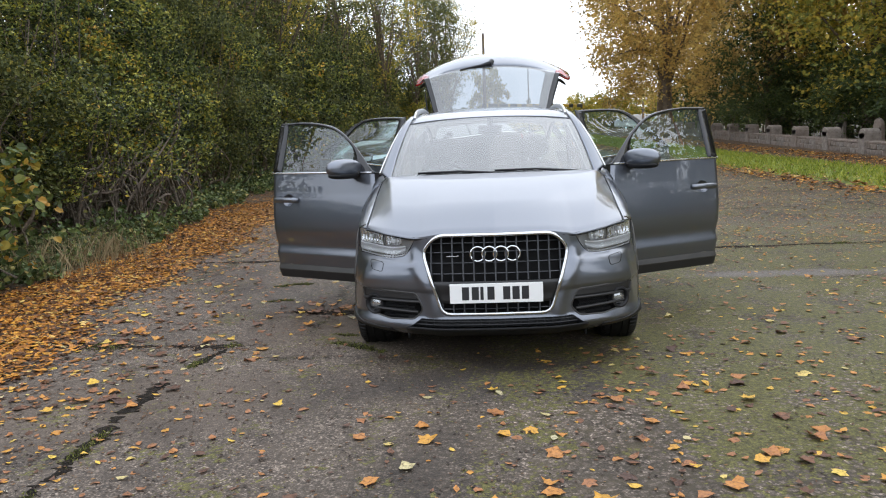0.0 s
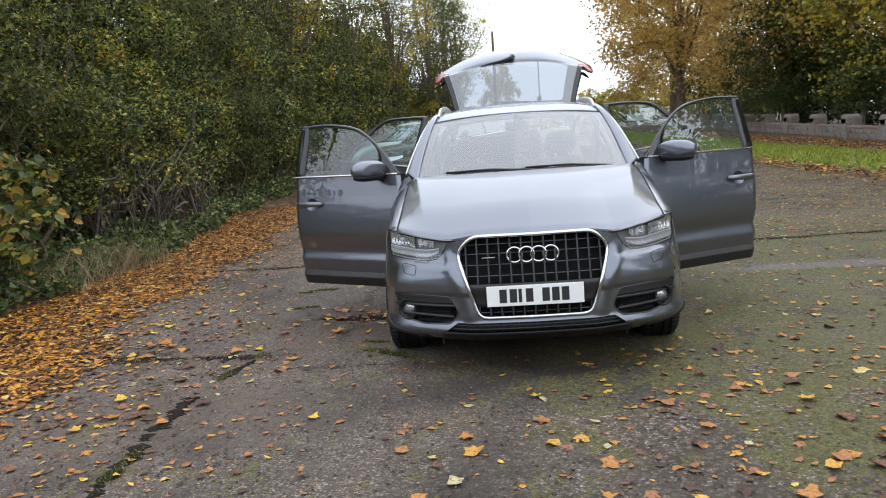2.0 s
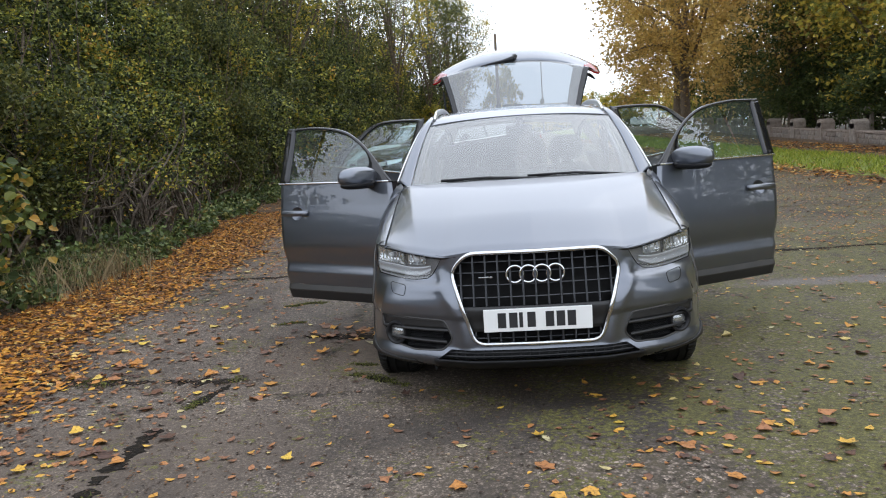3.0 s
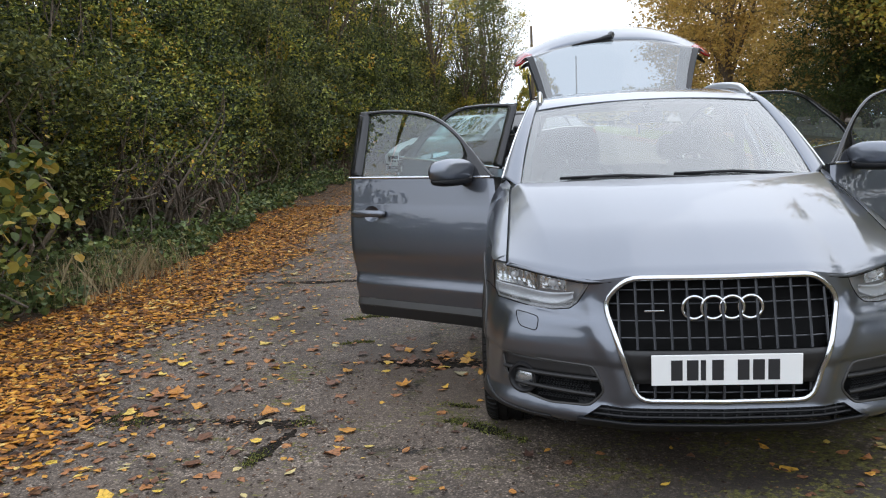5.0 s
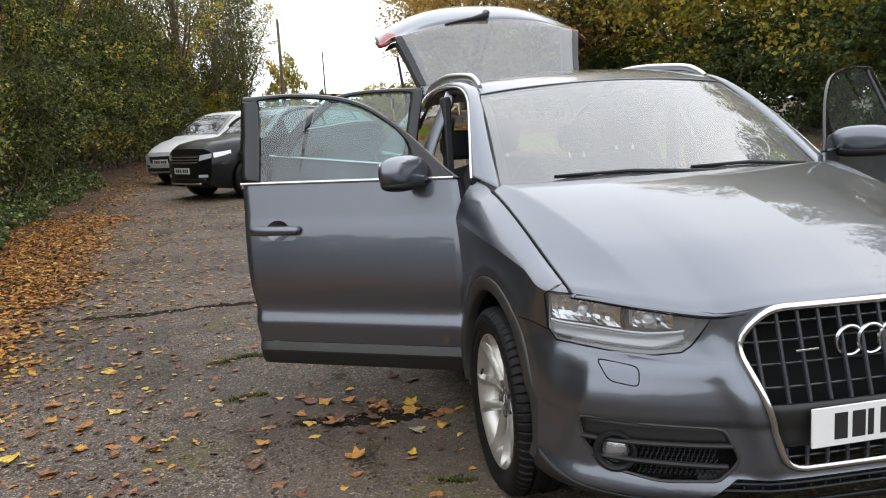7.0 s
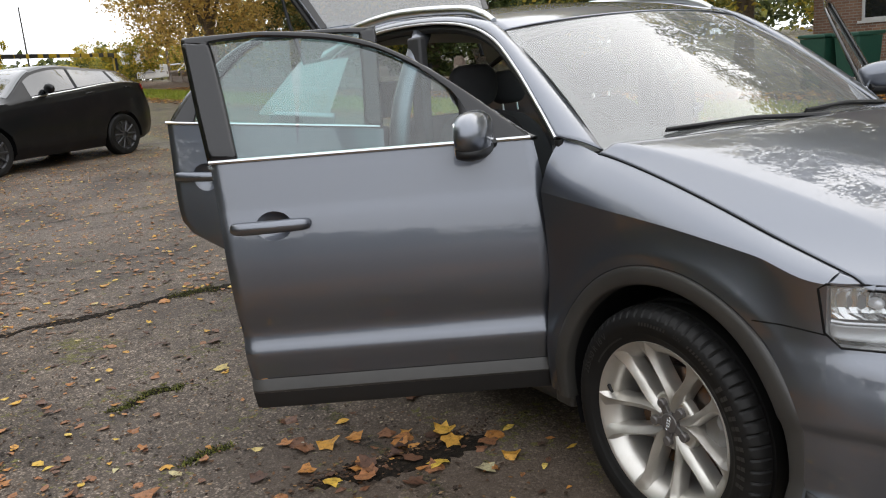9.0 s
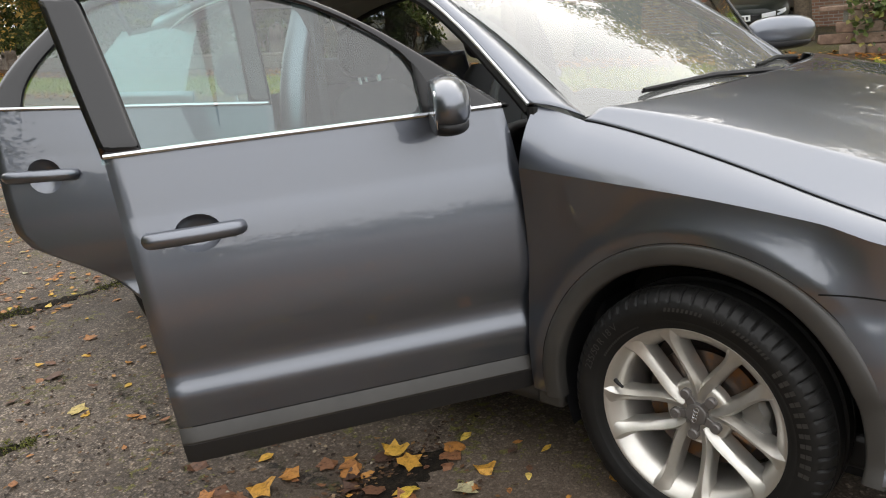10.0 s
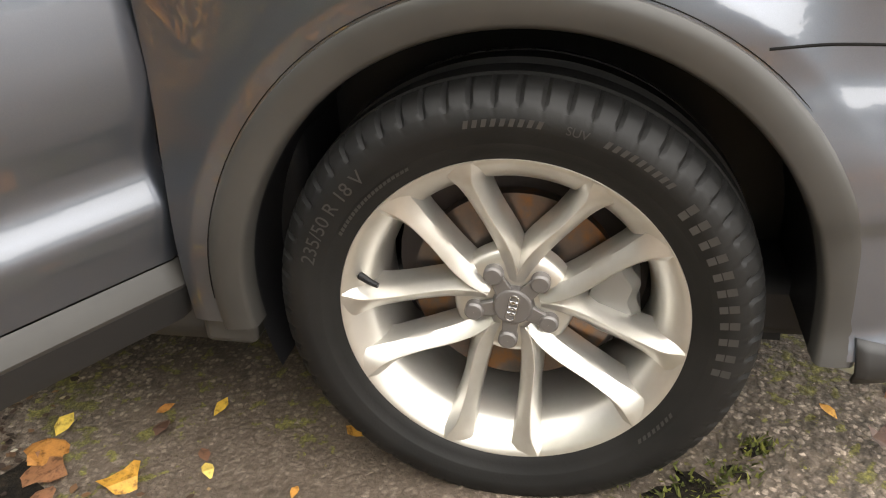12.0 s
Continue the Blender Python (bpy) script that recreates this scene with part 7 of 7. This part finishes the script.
    for sx in (-1, 1):
        bm = grid(lambda u, v: nose(sx * half_w * (0.52 + 0.27 * u), zb - 0.155 + 0.05 * u + (0.10 - 0.02 * u) * v, 0.012), 10, 4)
        part("headlamp_front", bm, LAMPGREY, root, "clear headlamp")
        bm = grid(lambda u, v: nose(sx * half_w * (0.50 + 0.22 * u), 0.435 + 0.05 * v, 0.012), 6, 2)
        part("fog_lamp", bm, LAMPGREY if grille_mat is not BLACK else BLACK, root)
    part("lower_intake", grid(lambda u, v: nose((2 * u - 1) * half_w * 0.66, 0.345 + 0.075 * v, 0.010), 16, 2), BLACK, root, solid=0.006)
    part("skid_strip", grid(lambda u, v: nose((2 * u - 1) * half_w * 0.55, 0.305 + 0.030 * v, 0.014), 16, 1), SATIN, root, solid=0.006)
    bm = bmesh.new()
    box(bm, (-0.26, -0.03, 0.50), (0.26, -0.018, 0.61))
    pl = part("number_plate", bm, PLATE, root, "white plate with plain dark bars")
    for x in (-0.18, -0.11, -0.04, 0.06, 0.13, 0.2):
        part("plate_bar", box(bmesh.new(), (x - 0.022, -0.034, 0.525), (x + 0.022, -0.029, 0.585)), PLATE_INK, pl, smooth=False)
    bm = bmesh.new()
    box(bm, (-half_w * 0.8, 0.5, 0.2), (half_w * 0.8, length - 0.5, 0.5))
    part("underbody", bm, BLACK, root)
    return root


def on_ground(x, y, turn):
    return Matrix.Translation((x, y, ground_z(x, y))) @ Matrix.Rotation(radians(turn), 4, "Z")


RR = Matrix.Rotation(radians(-55.6), 4, "Z")
_o = Vector((-1.94, 13.7, 0)) - RR @ Vector((0.80, 0.87, 0))
parked_car("black_suv", "glossy black coupe-shaped SUV with dark wheels, parked by the hedge", on_ground(_o.x, _o.y, -55.6), BLACK_PAINT, RIMDARK, 4.36, 0.95,
           [(0, 0.95), (0.15, 1.04), (0.6, 1.10), (1.25, 1.15), (1.32, 1.18), (2.0, 1.60), (2.4, 1.655), (3.2, 1.58), (3.9, 1.50), (4.05, 1.42), (4.3, 1.05), (4.36, 0.95)],
           [(0, 0.87), (0.5, 0.99), (1.3, 1.09), (2.5, 1.18), (3.6, 1.27), (4.36, 1.22)], [(0, 0.86), (1.25, 0.90), (2.0, 0.72), (4.0, 0.68), (4.36, 0.8)],
           (1.75, 3.95), (1.35, 1.98), (3.98, 4.25), (0.87, 3.53), 0.365, SATIN)
parked_car("white_people_carrier", "white people carrier parked against the hedge", on_ground(-3.97, 18.1, -45), WHITE_PAINT, ALLOY, 4.4, 0.90,
           [(0, 0.78), (0.1, 0.86), (0.5, 1.0), (0.95, 1.08), (1.0, 1.10), (1.85, 1.58), (2.3, 1.66), (3.4, 1.64), (4.15, 1.55), (4.3, 1.2), (4.4, 0.95)],
           [(0, 0.72), (0.5, 0.90), (1.2, 1.0), (2.5, 1.04), (4.4, 1.10)], [(0, 0.84), (0.95, 0.9), (1.85, 0.76), (4.2, 0.74), (4.4, 0.8)],
           (1.45, 4.0), (1.05, 1.83), (4.2, 4.33), (0.85, 3.55), 0.32, None)
parked_car("dark_hatchback", "dark hatchback parked in front of a brick house", on_ground(13.2, 6.9, -78), NAVY_PAINT, RIMDARK, 4.1, 0.87,
           [(0, 0.72), (0.1, 0.80), (0.9, 0.95), (1.0, 0.97), (1.8, 1.40), (2.2, 1.45), (3.2, 1.42), (3.8, 1.2), (4.1, 0.9)],
           [(0, 0.66), (0.9, 0.88), (2.5, 0.95), (4.1, 0.98)], [(0, 0.85), (0.9, 0.9), (1.8, 0.74), (3.6, 0.72), (4.1, 0.8)],
           (1.4, 3.6), (1.0, 1.78), (3.3, 3.8), (0.8, 3.35), 0.31, None)

# ---- low wall with piers, along the far side ----
STONE = Mat("weathered_stone", (0.25, 0.22, 0.19), 0.9)
_n = STONE.noise(7.0, 6.0, 0.7)
STONE.link(STONE.mix(STONE.per_object(), STONE.ramp(_n, [(0.3, (0.12, 0.10, 0.085)), (0.7, (0.30, 0.26, 0.22))]), STONE.ramp(_n, [(0.3, (0.15, 0.115, 0.09)), (0.7, (0.26, 0.20, 0.16))])), "Base Color")
STONE.bump(STONE.noise(25.0, 5.0, 0.7), 0.6, 0.02)
STONE = STONE.m
MORTAR = Mat("old_mortar", (0.16, 0.15, 0.13), 0.95)
MORTAR.bump(MORTAR.noise(60.0, 4.0), 0.5, 0.01)
MORTAR = MORTAR.m
RUBBLE = Mat("red_brown_rubble", (0.25, 0.15, 0.11), 0.9)
_n = RUBBLE.noise(9.0, 6.0, 0.7)
RUBBLE.link(RUBBLE.mix(RUBBLE.per_object(), RUBBLE.ramp(_n, [(0.3, (0.13, 0.08, 0.06)), (0.7, (0.28, 0.18, 0.13))]), RUBBLE.ramp(_n, [(0.3, (0.16, 0.12, 0.09)), (0.7, (0.34, 0.26, 0.20))])), "Base Color")
RUBBLE.bump(RUBBLE.noise(30.0, 5.0, 0.7), 0.6, 0.02)
RUBBLE = RUBBLE.m


def stone_mesh(w, d, h, seed):
    """One rough block with chipped corners."""
    r = random.Random(seed)
    bm = bmesh.new()
    bmesh.ops.create_cube(bm, size=1.0)
    bmesh.ops.bevel(bm, geom=list(bm.edges), offset=0.09, segments=1, affect="EDGES")
    for v in bm.verts:
        v.co = Vector((v.co.x * d, v.co.y * w, v.co.z * h)) + Vector((r.uniform(-1, 1), r.uniform(-1, 1), r.uniform(-1, 1))) * 0.008
    me = bpy.data.meshes.new("stone")
    bm.to_mesh(me)
    bm.free()
    me.shade_smooth()
    return me


def wall_run(name, x, ya, yb, courses, course_h, block, material, label, pier_every=0.0, pier_h=0.8):
    core = bmesh.new()
    n = max(2, int((yb - ya) / 1.0))
    h = courses * course_h
    grid(lambda u, v: Vector((x + 0.17 * (2 * u - 1), ya + (yb - ya) * v, ground_z(x, ya + (yb - ya) * v) + h - 0.01)), 1, n, bm=core)
    for sd in (-1, 1):
        grid(lambda u, v: Vector((x + 0.17 * sd, ya + (yb - ya) * v, ground_z(x, ya + (yb - ya) * v) - 0.2 + (h + 0.19) * u)), 1, n, bm=core)
    w = tagged(part(name, core, MORTAR), label, "wall", kind="structure")
    shapes = [stone_mesh(block * f, 0.05, course_h - 0.014, i) for i, f in enumerate((0.7, 1.0, 1.35))]
    for me in shapes:
        me.materials.append(material)
    r = random.Random(3)
    for c in range(courses):
        y = ya
        while y < yb - block * 0.4:
            k = r.choice((0, 1, 2))
            L = block * (0.7, 1.0, 1.35)[k]
            ob = new("stone", shapes[k])
            ob.parent = w
            ym = y + L / 2
            ob.location = (x - 0.172 + r.uniform(-0.008, 0.008), ym, ground_z(x, ym) + (c + 0.5) * course_h)
            y += L + 0.014
    cap = bmesh.new()
    y = ya
    while y < yb - 0.3:
        box(cap, (x - 0.21, y + 0.006, ground_z(x, y) + h), (x + 0.21, y + 0.80, ground_z(x, y) + h + 0.075))
        y += 0.81
    part("coping", cap, material, w, bevel=0.015)
    if pier_every:
        y = ya
        while y <= yb:
            bm = bmesh.new()
            z = ground_z(x, y)
            box(bm, (x - 0.24, y - 0.22, z - 0.2), (x + 0.24, y + 0.22, z + pier_h))
            tube(bm, [(x - 0.24, y, z + pier_h - 0.03), (x + 0.24, y, z + pier_h - 0.03)], 0.22, 12, flat=0.75)
            part("pier", bm, material, w, "round-topped stone pier", bevel=0.012)
            y += pier_every
    return w


wall_run("wall_east", 11.55, 18.5, 58, 2, 0.17, 0.55, STONE, "low weathered stone wall with round-topped piers", 2.8, 0.64)
wall_run("wall_south_east", 11.55, -9.0, 4.4, 4, 0.17, 0.40, RUBBLE, "low red-brown stone wall hung with ivy", 0.0)
n = 2600
iy = rng.uniform(-8, 4.3, n)
keep = np.sin(iy * 1.9) + rng.normal(0, 0.5, n) > 0.1
pts = np.array([(11.3 - abs(rng.normal(0, 0.10)), b, ground_z(11.5, b) + 0.85 - abs(rng.normal(0, 0.35))) for b in iy[keep].tolist()])
v, f = leaf_arrays(pts, 0.11, 0.3, 0.85)
tagged(mesh_part("wall_ivy", v, f, IVY_LEAF, smooth=False), "dark ivy hanging over the low wall", "ivy", kind="stuff")

# undergrowth behind the walls
dark_bush = bush("churchyard_bush", "dark evergreen bush, behind the low wall and in the unseen far hedge", 1.6, 3.6, 5500, 90, 0.13, YEW_LEAF, 10, "evergreens behind the wall", 0.1)
first = True
for i, (x, y) in enumerate([(13.6, 16.5), (14.0, 19.5), (13.8, 22), (13.9, 24.5), (13.7, 27), (13.9, 30), (13.8, 33), (13.9, 36.5), (14, 40), (14, 44), (14, 49), (14, 54), (16, 18), (16, 22), (16, 26), (16, 31), (16.5, 36), (16.5, 42), (13.6, 3.0), (13.4, 0.8), (15.8, 1.8)]):
    plant(dark_bush, x, y, rng.uniform(0, 6.28), rng.uniform(0.85, 1.2), rng.uniform(0.8, 1.25), first)
    first = False
for x, y, h, tilt in ((12.9, 21.0, 1.15, 3), (12.8, 23.4, 1.0, -4), (12.9, 26.6, 1.2, 2)):
    bm = bmesh.new()
    box(bm, (-0.06, -0.30, -0.1), (0.06, 0.30, h - 0.28))
    tube(bm, [(-0.06, 0, h - 0.28), (0.06, 0, h - 0.28)], 0.30, 20)
    g = part("headstone", bm, STONE, bevel=0.012)
    g.matrix_basis = Matrix.Translation((x, y, ground_z(x, y))) @ Matrix.Rotation(radians(tilt), 4, "X")
    tagged(g, "round-topped grey headstone behind the low wall", "headstone", "headstones")

# ---- height barrier, signs, gate, bin, poles ----
STRIPE = Mat("black_and_yellow_barrier_paint", (0.5, 0.35, 0.02), 0.5)
_w = STRIPE.t.nodes.new("ShaderNodeTexChecker")
STRIPE.t.links.new(STRIPE.coords(), _w.inputs["Vector"])
_w.inputs["Color1"].default_value = (0.55, 0.38, 0.03, 1)
_w.inputs["Color2"].default_value = (0.02, 0.02, 0.02, 1)
_w.inputs["Scale"].default_value = 1.6
STRIPE.link(_w.outputs[0], "Base Color")
STRIPE = STRIPE.m
GX0, GX1, GY = -0.13, 5.65, 45.0
gz = ground_z(0, GY)
barrier = empty("height_barrier", Matrix.Translation((0, GY, gz)), "black and yellow steel height barrier across the entrance", "barrier")
bm = bmesh.new()
SKEW = -7.0
beam_len = math.hypot(GX1 - GX0, SKEW)
box(bm, (-0.1, -0.08, 1.95), (beam_len + 0.1, 0.08, 2.13), Matrix.Translation((GX0, SKEW, 0)) @ Matrix.Rotation(math.atan2(-SKEW, GX1 - GX0), 4, "Z"))
part("beam", bm, STRIPE, barrier, bevel=0.01)
for x, yo in ((GX0, SKEW), (GX1, 0.0)):
    bm = bmesh.new()
    box(bm, (x - 0.10, yo - 0.10, -0.4), (x + 0.10, yo + 0.10, 1.95))
    part("post", bm, STRIPE, barrier, bevel=0.01)
WHITEBOARD = Mat("white_sign_board", (0.78, 0.78, 0.77), 0.5)
WHITEBOARD.link(WHITEBOARD.ramp(WHITEBOARD.noise(2.0, 4.0), [(0.3, (0.7, 0.7, 0.69)), (0.7, (0.82, 0.82, 0.81))]), "Base Color")
WHITEBOARD = WHITEBOARD.m
GREYINK = Mat("faded_grey_print", (0.35, 0.35, 0.36), 0.6).m
TIMBER = Mat("weathered_timber", (0.2, 0.16, 0.12), 0.85)
TIMBER.link(TIMBER.ramp(TIMBER.noise(9.0, 5.0), [(0.3, (0.10, 0.08, 0.06)), (0.7, (0.26, 0.2, 0.15))]), "Base Color")
TIMBER = TIMBER.m
sx0, sy0 = 10.2, 64.0
sz = ground_z(sx0, sy0)
board = empty("sign_board", Matrix.Translation((sx0, sy0, sz)), "large plain white sign board on two legs", "sign")
bm = box(bmesh.new(), (-0.75, 0, 1.35), (0.95, 0.05, 2.65))
part("panel", bm, WHITEBOARD, board, bevel=0.01)
bm = box(bmesh.new(), (-0.45, -0.008, 1.6), (0.6, -0.002, 2.35))
part("print_block", bm, Mat("pale_grey_print", (0.6, 0.6, 0.6), 0.6).m, board)
for x in (-0.6, 0.8):
    part("leg", box(bmesh.new(), (x - 0.04, 0.05, -0.2), (x + 0.04, 0.12, 2.6)), TIMBER, board)
banner = empty("banner", Matrix.Translation((sx0, sy0 - 0.4, sz)), "white fabric banner with grey printed bars", "banner")
part("cloth", grid(lambda u, v: Vector((0.1 + 2.3 * u, 0.04 * math.sin(u * 9) + 0.03 * math.sin(v * 5), 0.28 + 0.95 * v - 0.06 * math.sin(math.pi * u))), 24, 8), WHITEBOARD, banner, solid=0.006)
for k, (a, b) in enumerate(((0.6, 1.35), (0.7, 1.3), (0.65, 1.4), (1.75, 2.1))):
    part("printed_bar", box(bmesh.new(), (a, -0.075, 0.62 + 0.13 * (k % 3)), (b, -0.065, 0.69 + 0.13 * (k % 3))), GREYINK, banner)
for x in (0.15, 1.15, 2.3):
    part("leg", box(bmesh.new(), (x - 0.035, 0.05, -0.2), (x + 0.035, 0.11, 1.2)), TIMBER, banner)
gate_ob = empty("field_gate", Matrix.Translation((13.0, 65.0, ground_z(13, 65))), "white-painted wooden gate with a diagonal brace", "gate")
WHITEWOOD = Mat("white_painted_wood", (0.72, 0.72, 0.70), 0.6).m
for a, b, r in (((0, 0, 0), (0, 0, 1.25), 0.07), ((1.25, 0, 0.1), (1.25, 0, 1.15), 0.05), ((0, 0, 1.12), (1.25, 0, 1.12), 0.06), ((0.05, 0, 0.15), (1.2, 0, 1.1), 0.055)):
    part("rail" if a[2] == b[2] else "post", tube(bmesh.new(), [a, b], r, 6), WHITEWOOD, gate_ob)
BINBLACK = Mat("black_bin_plastic", (0.02, 0.022, 0.022), 0.5).m
bin_ob = empty("litter_bin", Matrix.Translation((13.2, 58.5, ground_z(13.2, 58.5))), "black litter bin with a domed lid", "bin")
bm = bmesh.new()
box(bm, (-0.33, -0.33, 0), (0.33, 0.33, 1.0))
part("bin_body", bm, BINBLACK, bin_ob, bevel=0.03)
bm = bmesh.new()
bmesh.ops.create_uvsphere(bm, u_segments=16, v_segments=8, radius=0.38, matrix=Matrix.Translation((0, 0, 1.2)) @ Matrix.Diagonal((1, 1, 0.7, 1)))
part("bin_lid", bm, BINBLACK, bin_ob)
part("bin_label", box(bmesh.new(), (-0.15, -0.345, 0.45), (0.15, -0.335, 0.75)), WHITEBOARD, bin_ob)
for name, label, x, y, h, r, mat in (("telegraph_pole", "tall brown wooden telegraph pole", -0.1, 54.0, 7.3, 0.13, TIMBER), ("steel_mast", "thin grey steel mast", 3.55, 66.0, 5.9, 0.07, CLAD)):
    bm = bmesh.new()
    z = ground_z(x, y)
    tube(bm, [(x, y, z - 0.3), (x, y, z + h * 0.5), (x, y, z + h)], [r, r * 0.85, r * 0.65], 10)
    tagged(part(name, bm, mat), label, "pole")
for x, y in ((12.4, 62.5), (14.5, 66)):
    bm = tube(bmesh.new(), [(x, y, ground_z(x, y) - 0.2), (x, y, ground_z(x, y) + 2.2)], 0.09, 8)
    tagged(part("wooden_post", bm, TIMBER), "plain brown wooden post by the gate", "post", "posts by the gate")
# shrubs round the entrance
ent = bush("entrance_shrub", "light green shrub by the entrance", 1.8, 3.0, 4500, 70, 0.16, GOLD_LEAF, 8, "entrance shrubs", 0.1)
first = True
for x, y, k in ((7.6, 52, 1.0), (8.5, 68, 1.0), (13.5, 70, 1.2), (16, 68, 1.3), (-4.2, 38, 0.9)):
    plant(ent, x, y, rng.uniform(0, 6.28), k, None, first)
    first = False

plant(ent, 0.1, 57.5, 1.0, 0.85, 1.75)
for x, y in ((-2.0, 70), (2.0, 74), (5.5, 72)):
    plant(ent, x, y, rng.uniform(0, 6.28), 1.3, 0.55)
# ---- brick house and wheelie bins beyond the verge ----
BRICK = Mat("red_brown_brick", (0.25, 0.13, 0.09), 0.85)
_b = BRICK.t.nodes.new("ShaderNodeTexBrick")
_sp = BRICK.node("ShaderNodeSeparateXYZ", Vector=BRICK.coords())
_mp = BRICK.node("ShaderNodeCombineXYZ", X=_sp.outputs[1], Y=_sp.outputs[2], Z=_sp.outputs[0])
BRICK.t.links.new(_mp.outputs[0], _b.inputs["Vector"])
_b.inputs["Color1"].default_value = (0.24, 0.12, 0.08, 1)
_b.inputs["Color2"].default_value = (0.34, 0.19, 0.12, 1)
_b.inputs["Mortar"].default_value = (0.36, 0.33, 0.29, 1)
_b.inputs["Scale"].default_value = 1.0
_b.inputs["Mortar Size"].default_value = 0.010
_b.inputs["Brick Width"].default_value = 0.225
_b.inputs["Row Height"].default_value = 0.075
BRICK.link(BRICK.mix(BRICK.ramp(BRICK.noise(4.0, 5.0), [(0.4, 0.0), (0.8, 0.5)]), _b.outputs[0], (0.14, 0.09, 0.07)), "Base Color")
BRICK.bump(_b.outputs[1], -0.4, 0.006)
BRICK = BRICK.m
ROOFTILE = Mat("brown_roof_tiles", (0.12, 0.08, 0.06), 0.85)
ROOFTILE.bump(ROOFTILE.noise(12.0, 4.0), 0.5, 0.03)
ROOFTILE = ROOFTILE.m
HX, HY = 19.0, 6.0
hz = ground_z(HX, HY + 5)
house = empty("brick_house", Matrix.Translation((HX, HY, hz)), "red-brown brick house with white-framed windows", "house")
bm = bmesh.new()
wins = [(1.2, 1.25, 1.6, 1.15), (5.2, 1.25, 1.9, 1.15), (1.4, 3.7, 1.4, 1.1), (5.4, 3.7, 1.6, 1.1)]
cols = sorted({0.0, 8.5, *[w[0] for w in wins], *[w[0] + w[2] for w in wins]})
rowsz = sorted({-0.3, 5.4, *[w[1] for w in wins], *[w[1] + w[3] for w in wins]})
for ya, yb in zip(cols, cols[1:]):
    for za, zb2 in zip(rowsz, rowsz[1:]):
        cy, cz2 = (ya + yb) / 2, (za + zb2) / 2
        if any(w[0] < cy < w[0] + w[2] and w[1] < cz2 < w[1] + w[3] for w in wins):
            continue
        box(bm, (0, ya, za), (0.28, yb, zb2))
box(bm, (0.28, 0, -0.3), (8, 0.28, 5.4))
box(bm, (0.28, 8.22, -0.3), (8, 8.5, 5.4))
box(bm, (7.72, 0.28, -0.3), (8, 8.22, 5.4))
bmesh.ops.remove_doubles(bm, verts=bm.verts, dist=0.001)
part("house_wall", bm, BRICK, house, smooth=False)
bm = bmesh.new()
rv = [bm.verts.new(p) for p in ((-0.4, -0.4, 5.35), (8.4, -0.4, 5.35), (8.4, 8.9, 5.35), (-0.4, 8.9, 5.35), (4, -0.4, 7.9), (4, 8.9, 7.9))]
for f in ((0, 4, 5, 3), (1, 2, 5, 4), (0, 1, 4), (2, 3, 5), (0, 3, 2, 1)):
    bm.faces.new([rv[i] for i in f])
part("roof", bm, ROOFTILE, house, smooth=False)
for y0, z0, w, h in wins:
    bm = bmesh.new()
    for lo, hi in (((0.06, y0, z0), (0.14, y0 + 0.07, z0 + h)), ((0.06, y0 + w - 0.07, z0), (0.14, y0 + w, z0 + h)), ((0.06, y0 + 0.07, z0), (0.14, y0 + w - 0.07, z0 + 0.07)), ((0.06, y0 + 0.07, z0 + h - 0.07), (0.14, y0 + w - 0.07, z0 + h)), ((0.06, y0 + w * 0.45, z0 + 0.07), (0.14, y0 + w * 0.45 + 0.06, z0 + h - 0.07))):
        box(bm, lo, hi)
    wn = part("window", bm, WHITEWOOD, house, "white-framed window")
    part("pane", box(bmesh.new(), (0.095, y0 + 0.05, z0 + 0.05), (0.105, y0 + w - 0.05, z0 + h - 0.05)), CARGLASS, wn)
    part("sill", box(bmesh.new(), (-0.06, y0 - 0.05, z0 - 0.07), (0.06, y0 + w + 0.05, z0)), WHITEWOOD, wn)
BINGREEN = Mat("dark_green_bin_plastic", (0.012, 0.06, 0.04), 0.45).m
bins = None
for i, (x, y) in enumerate(((12.6, 9.0), (12.6, 9.75))):
    if bins is None:
        bins = empty("wheelie_bin", label="dark green wheelie bin in front of the house", category="bin", group="wheelie bins")
        bm = bmesh.new()
        vs = [bm.verts.new(p) for p in ((-0.24, -0.25, 0.04), (0.24, -0.25, 0.04), (0.24, 0.25, 0.04), (-0.24, 0.25, 0.04), (-0.29, -0.29, 0.98), (0.29, -0.29, 0.98), (0.29, 0.33, 0.98), (-0.29, 0.33, 0.98))]
        for f in ((0, 3, 2, 1), (0, 1, 5, 4), (1, 2, 6, 5), (2, 3, 7, 6), (3, 0, 4, 7)):
            bm.faces.new([vs[k] for k in f])
        part("bin_body", bm, BINGREEN, bins, bevel=0.03)
        bm = box(bmesh.new(), (-0.31, -0.33, 0.985), (0.31, 0.36, 1.06))
        part("bin_lid", bm, BINGREEN, bins, bevel=0.02)
        for s in (-0.22, 0.22):
            part("bin_wheel", lathe(bmesh.new(), [(s - 0.03, 0.01), (s - 0.03, 0.1), (s + 0.03, 0.1), (s + 0.03, 0.01)], 16, "x", (0, 0.24, 0.1)), RUBBER, bins)
        bins.matrix_basis = on_ground(x, y, 80)
    else:
        copy_thing(bins, on_ground(x, y, 86))

# an unseen far hedge behind the camera, added for the open doors to reflect
for k in range(15):
    plant(dark_bush, -24 + rng.uniform(-0.8, 0.8), -2.0 - 2.3 * k, rng.uniform(0, 6.28), rng.uniform(1.25, 1.5), rng.uniform(1.1, 1.5))
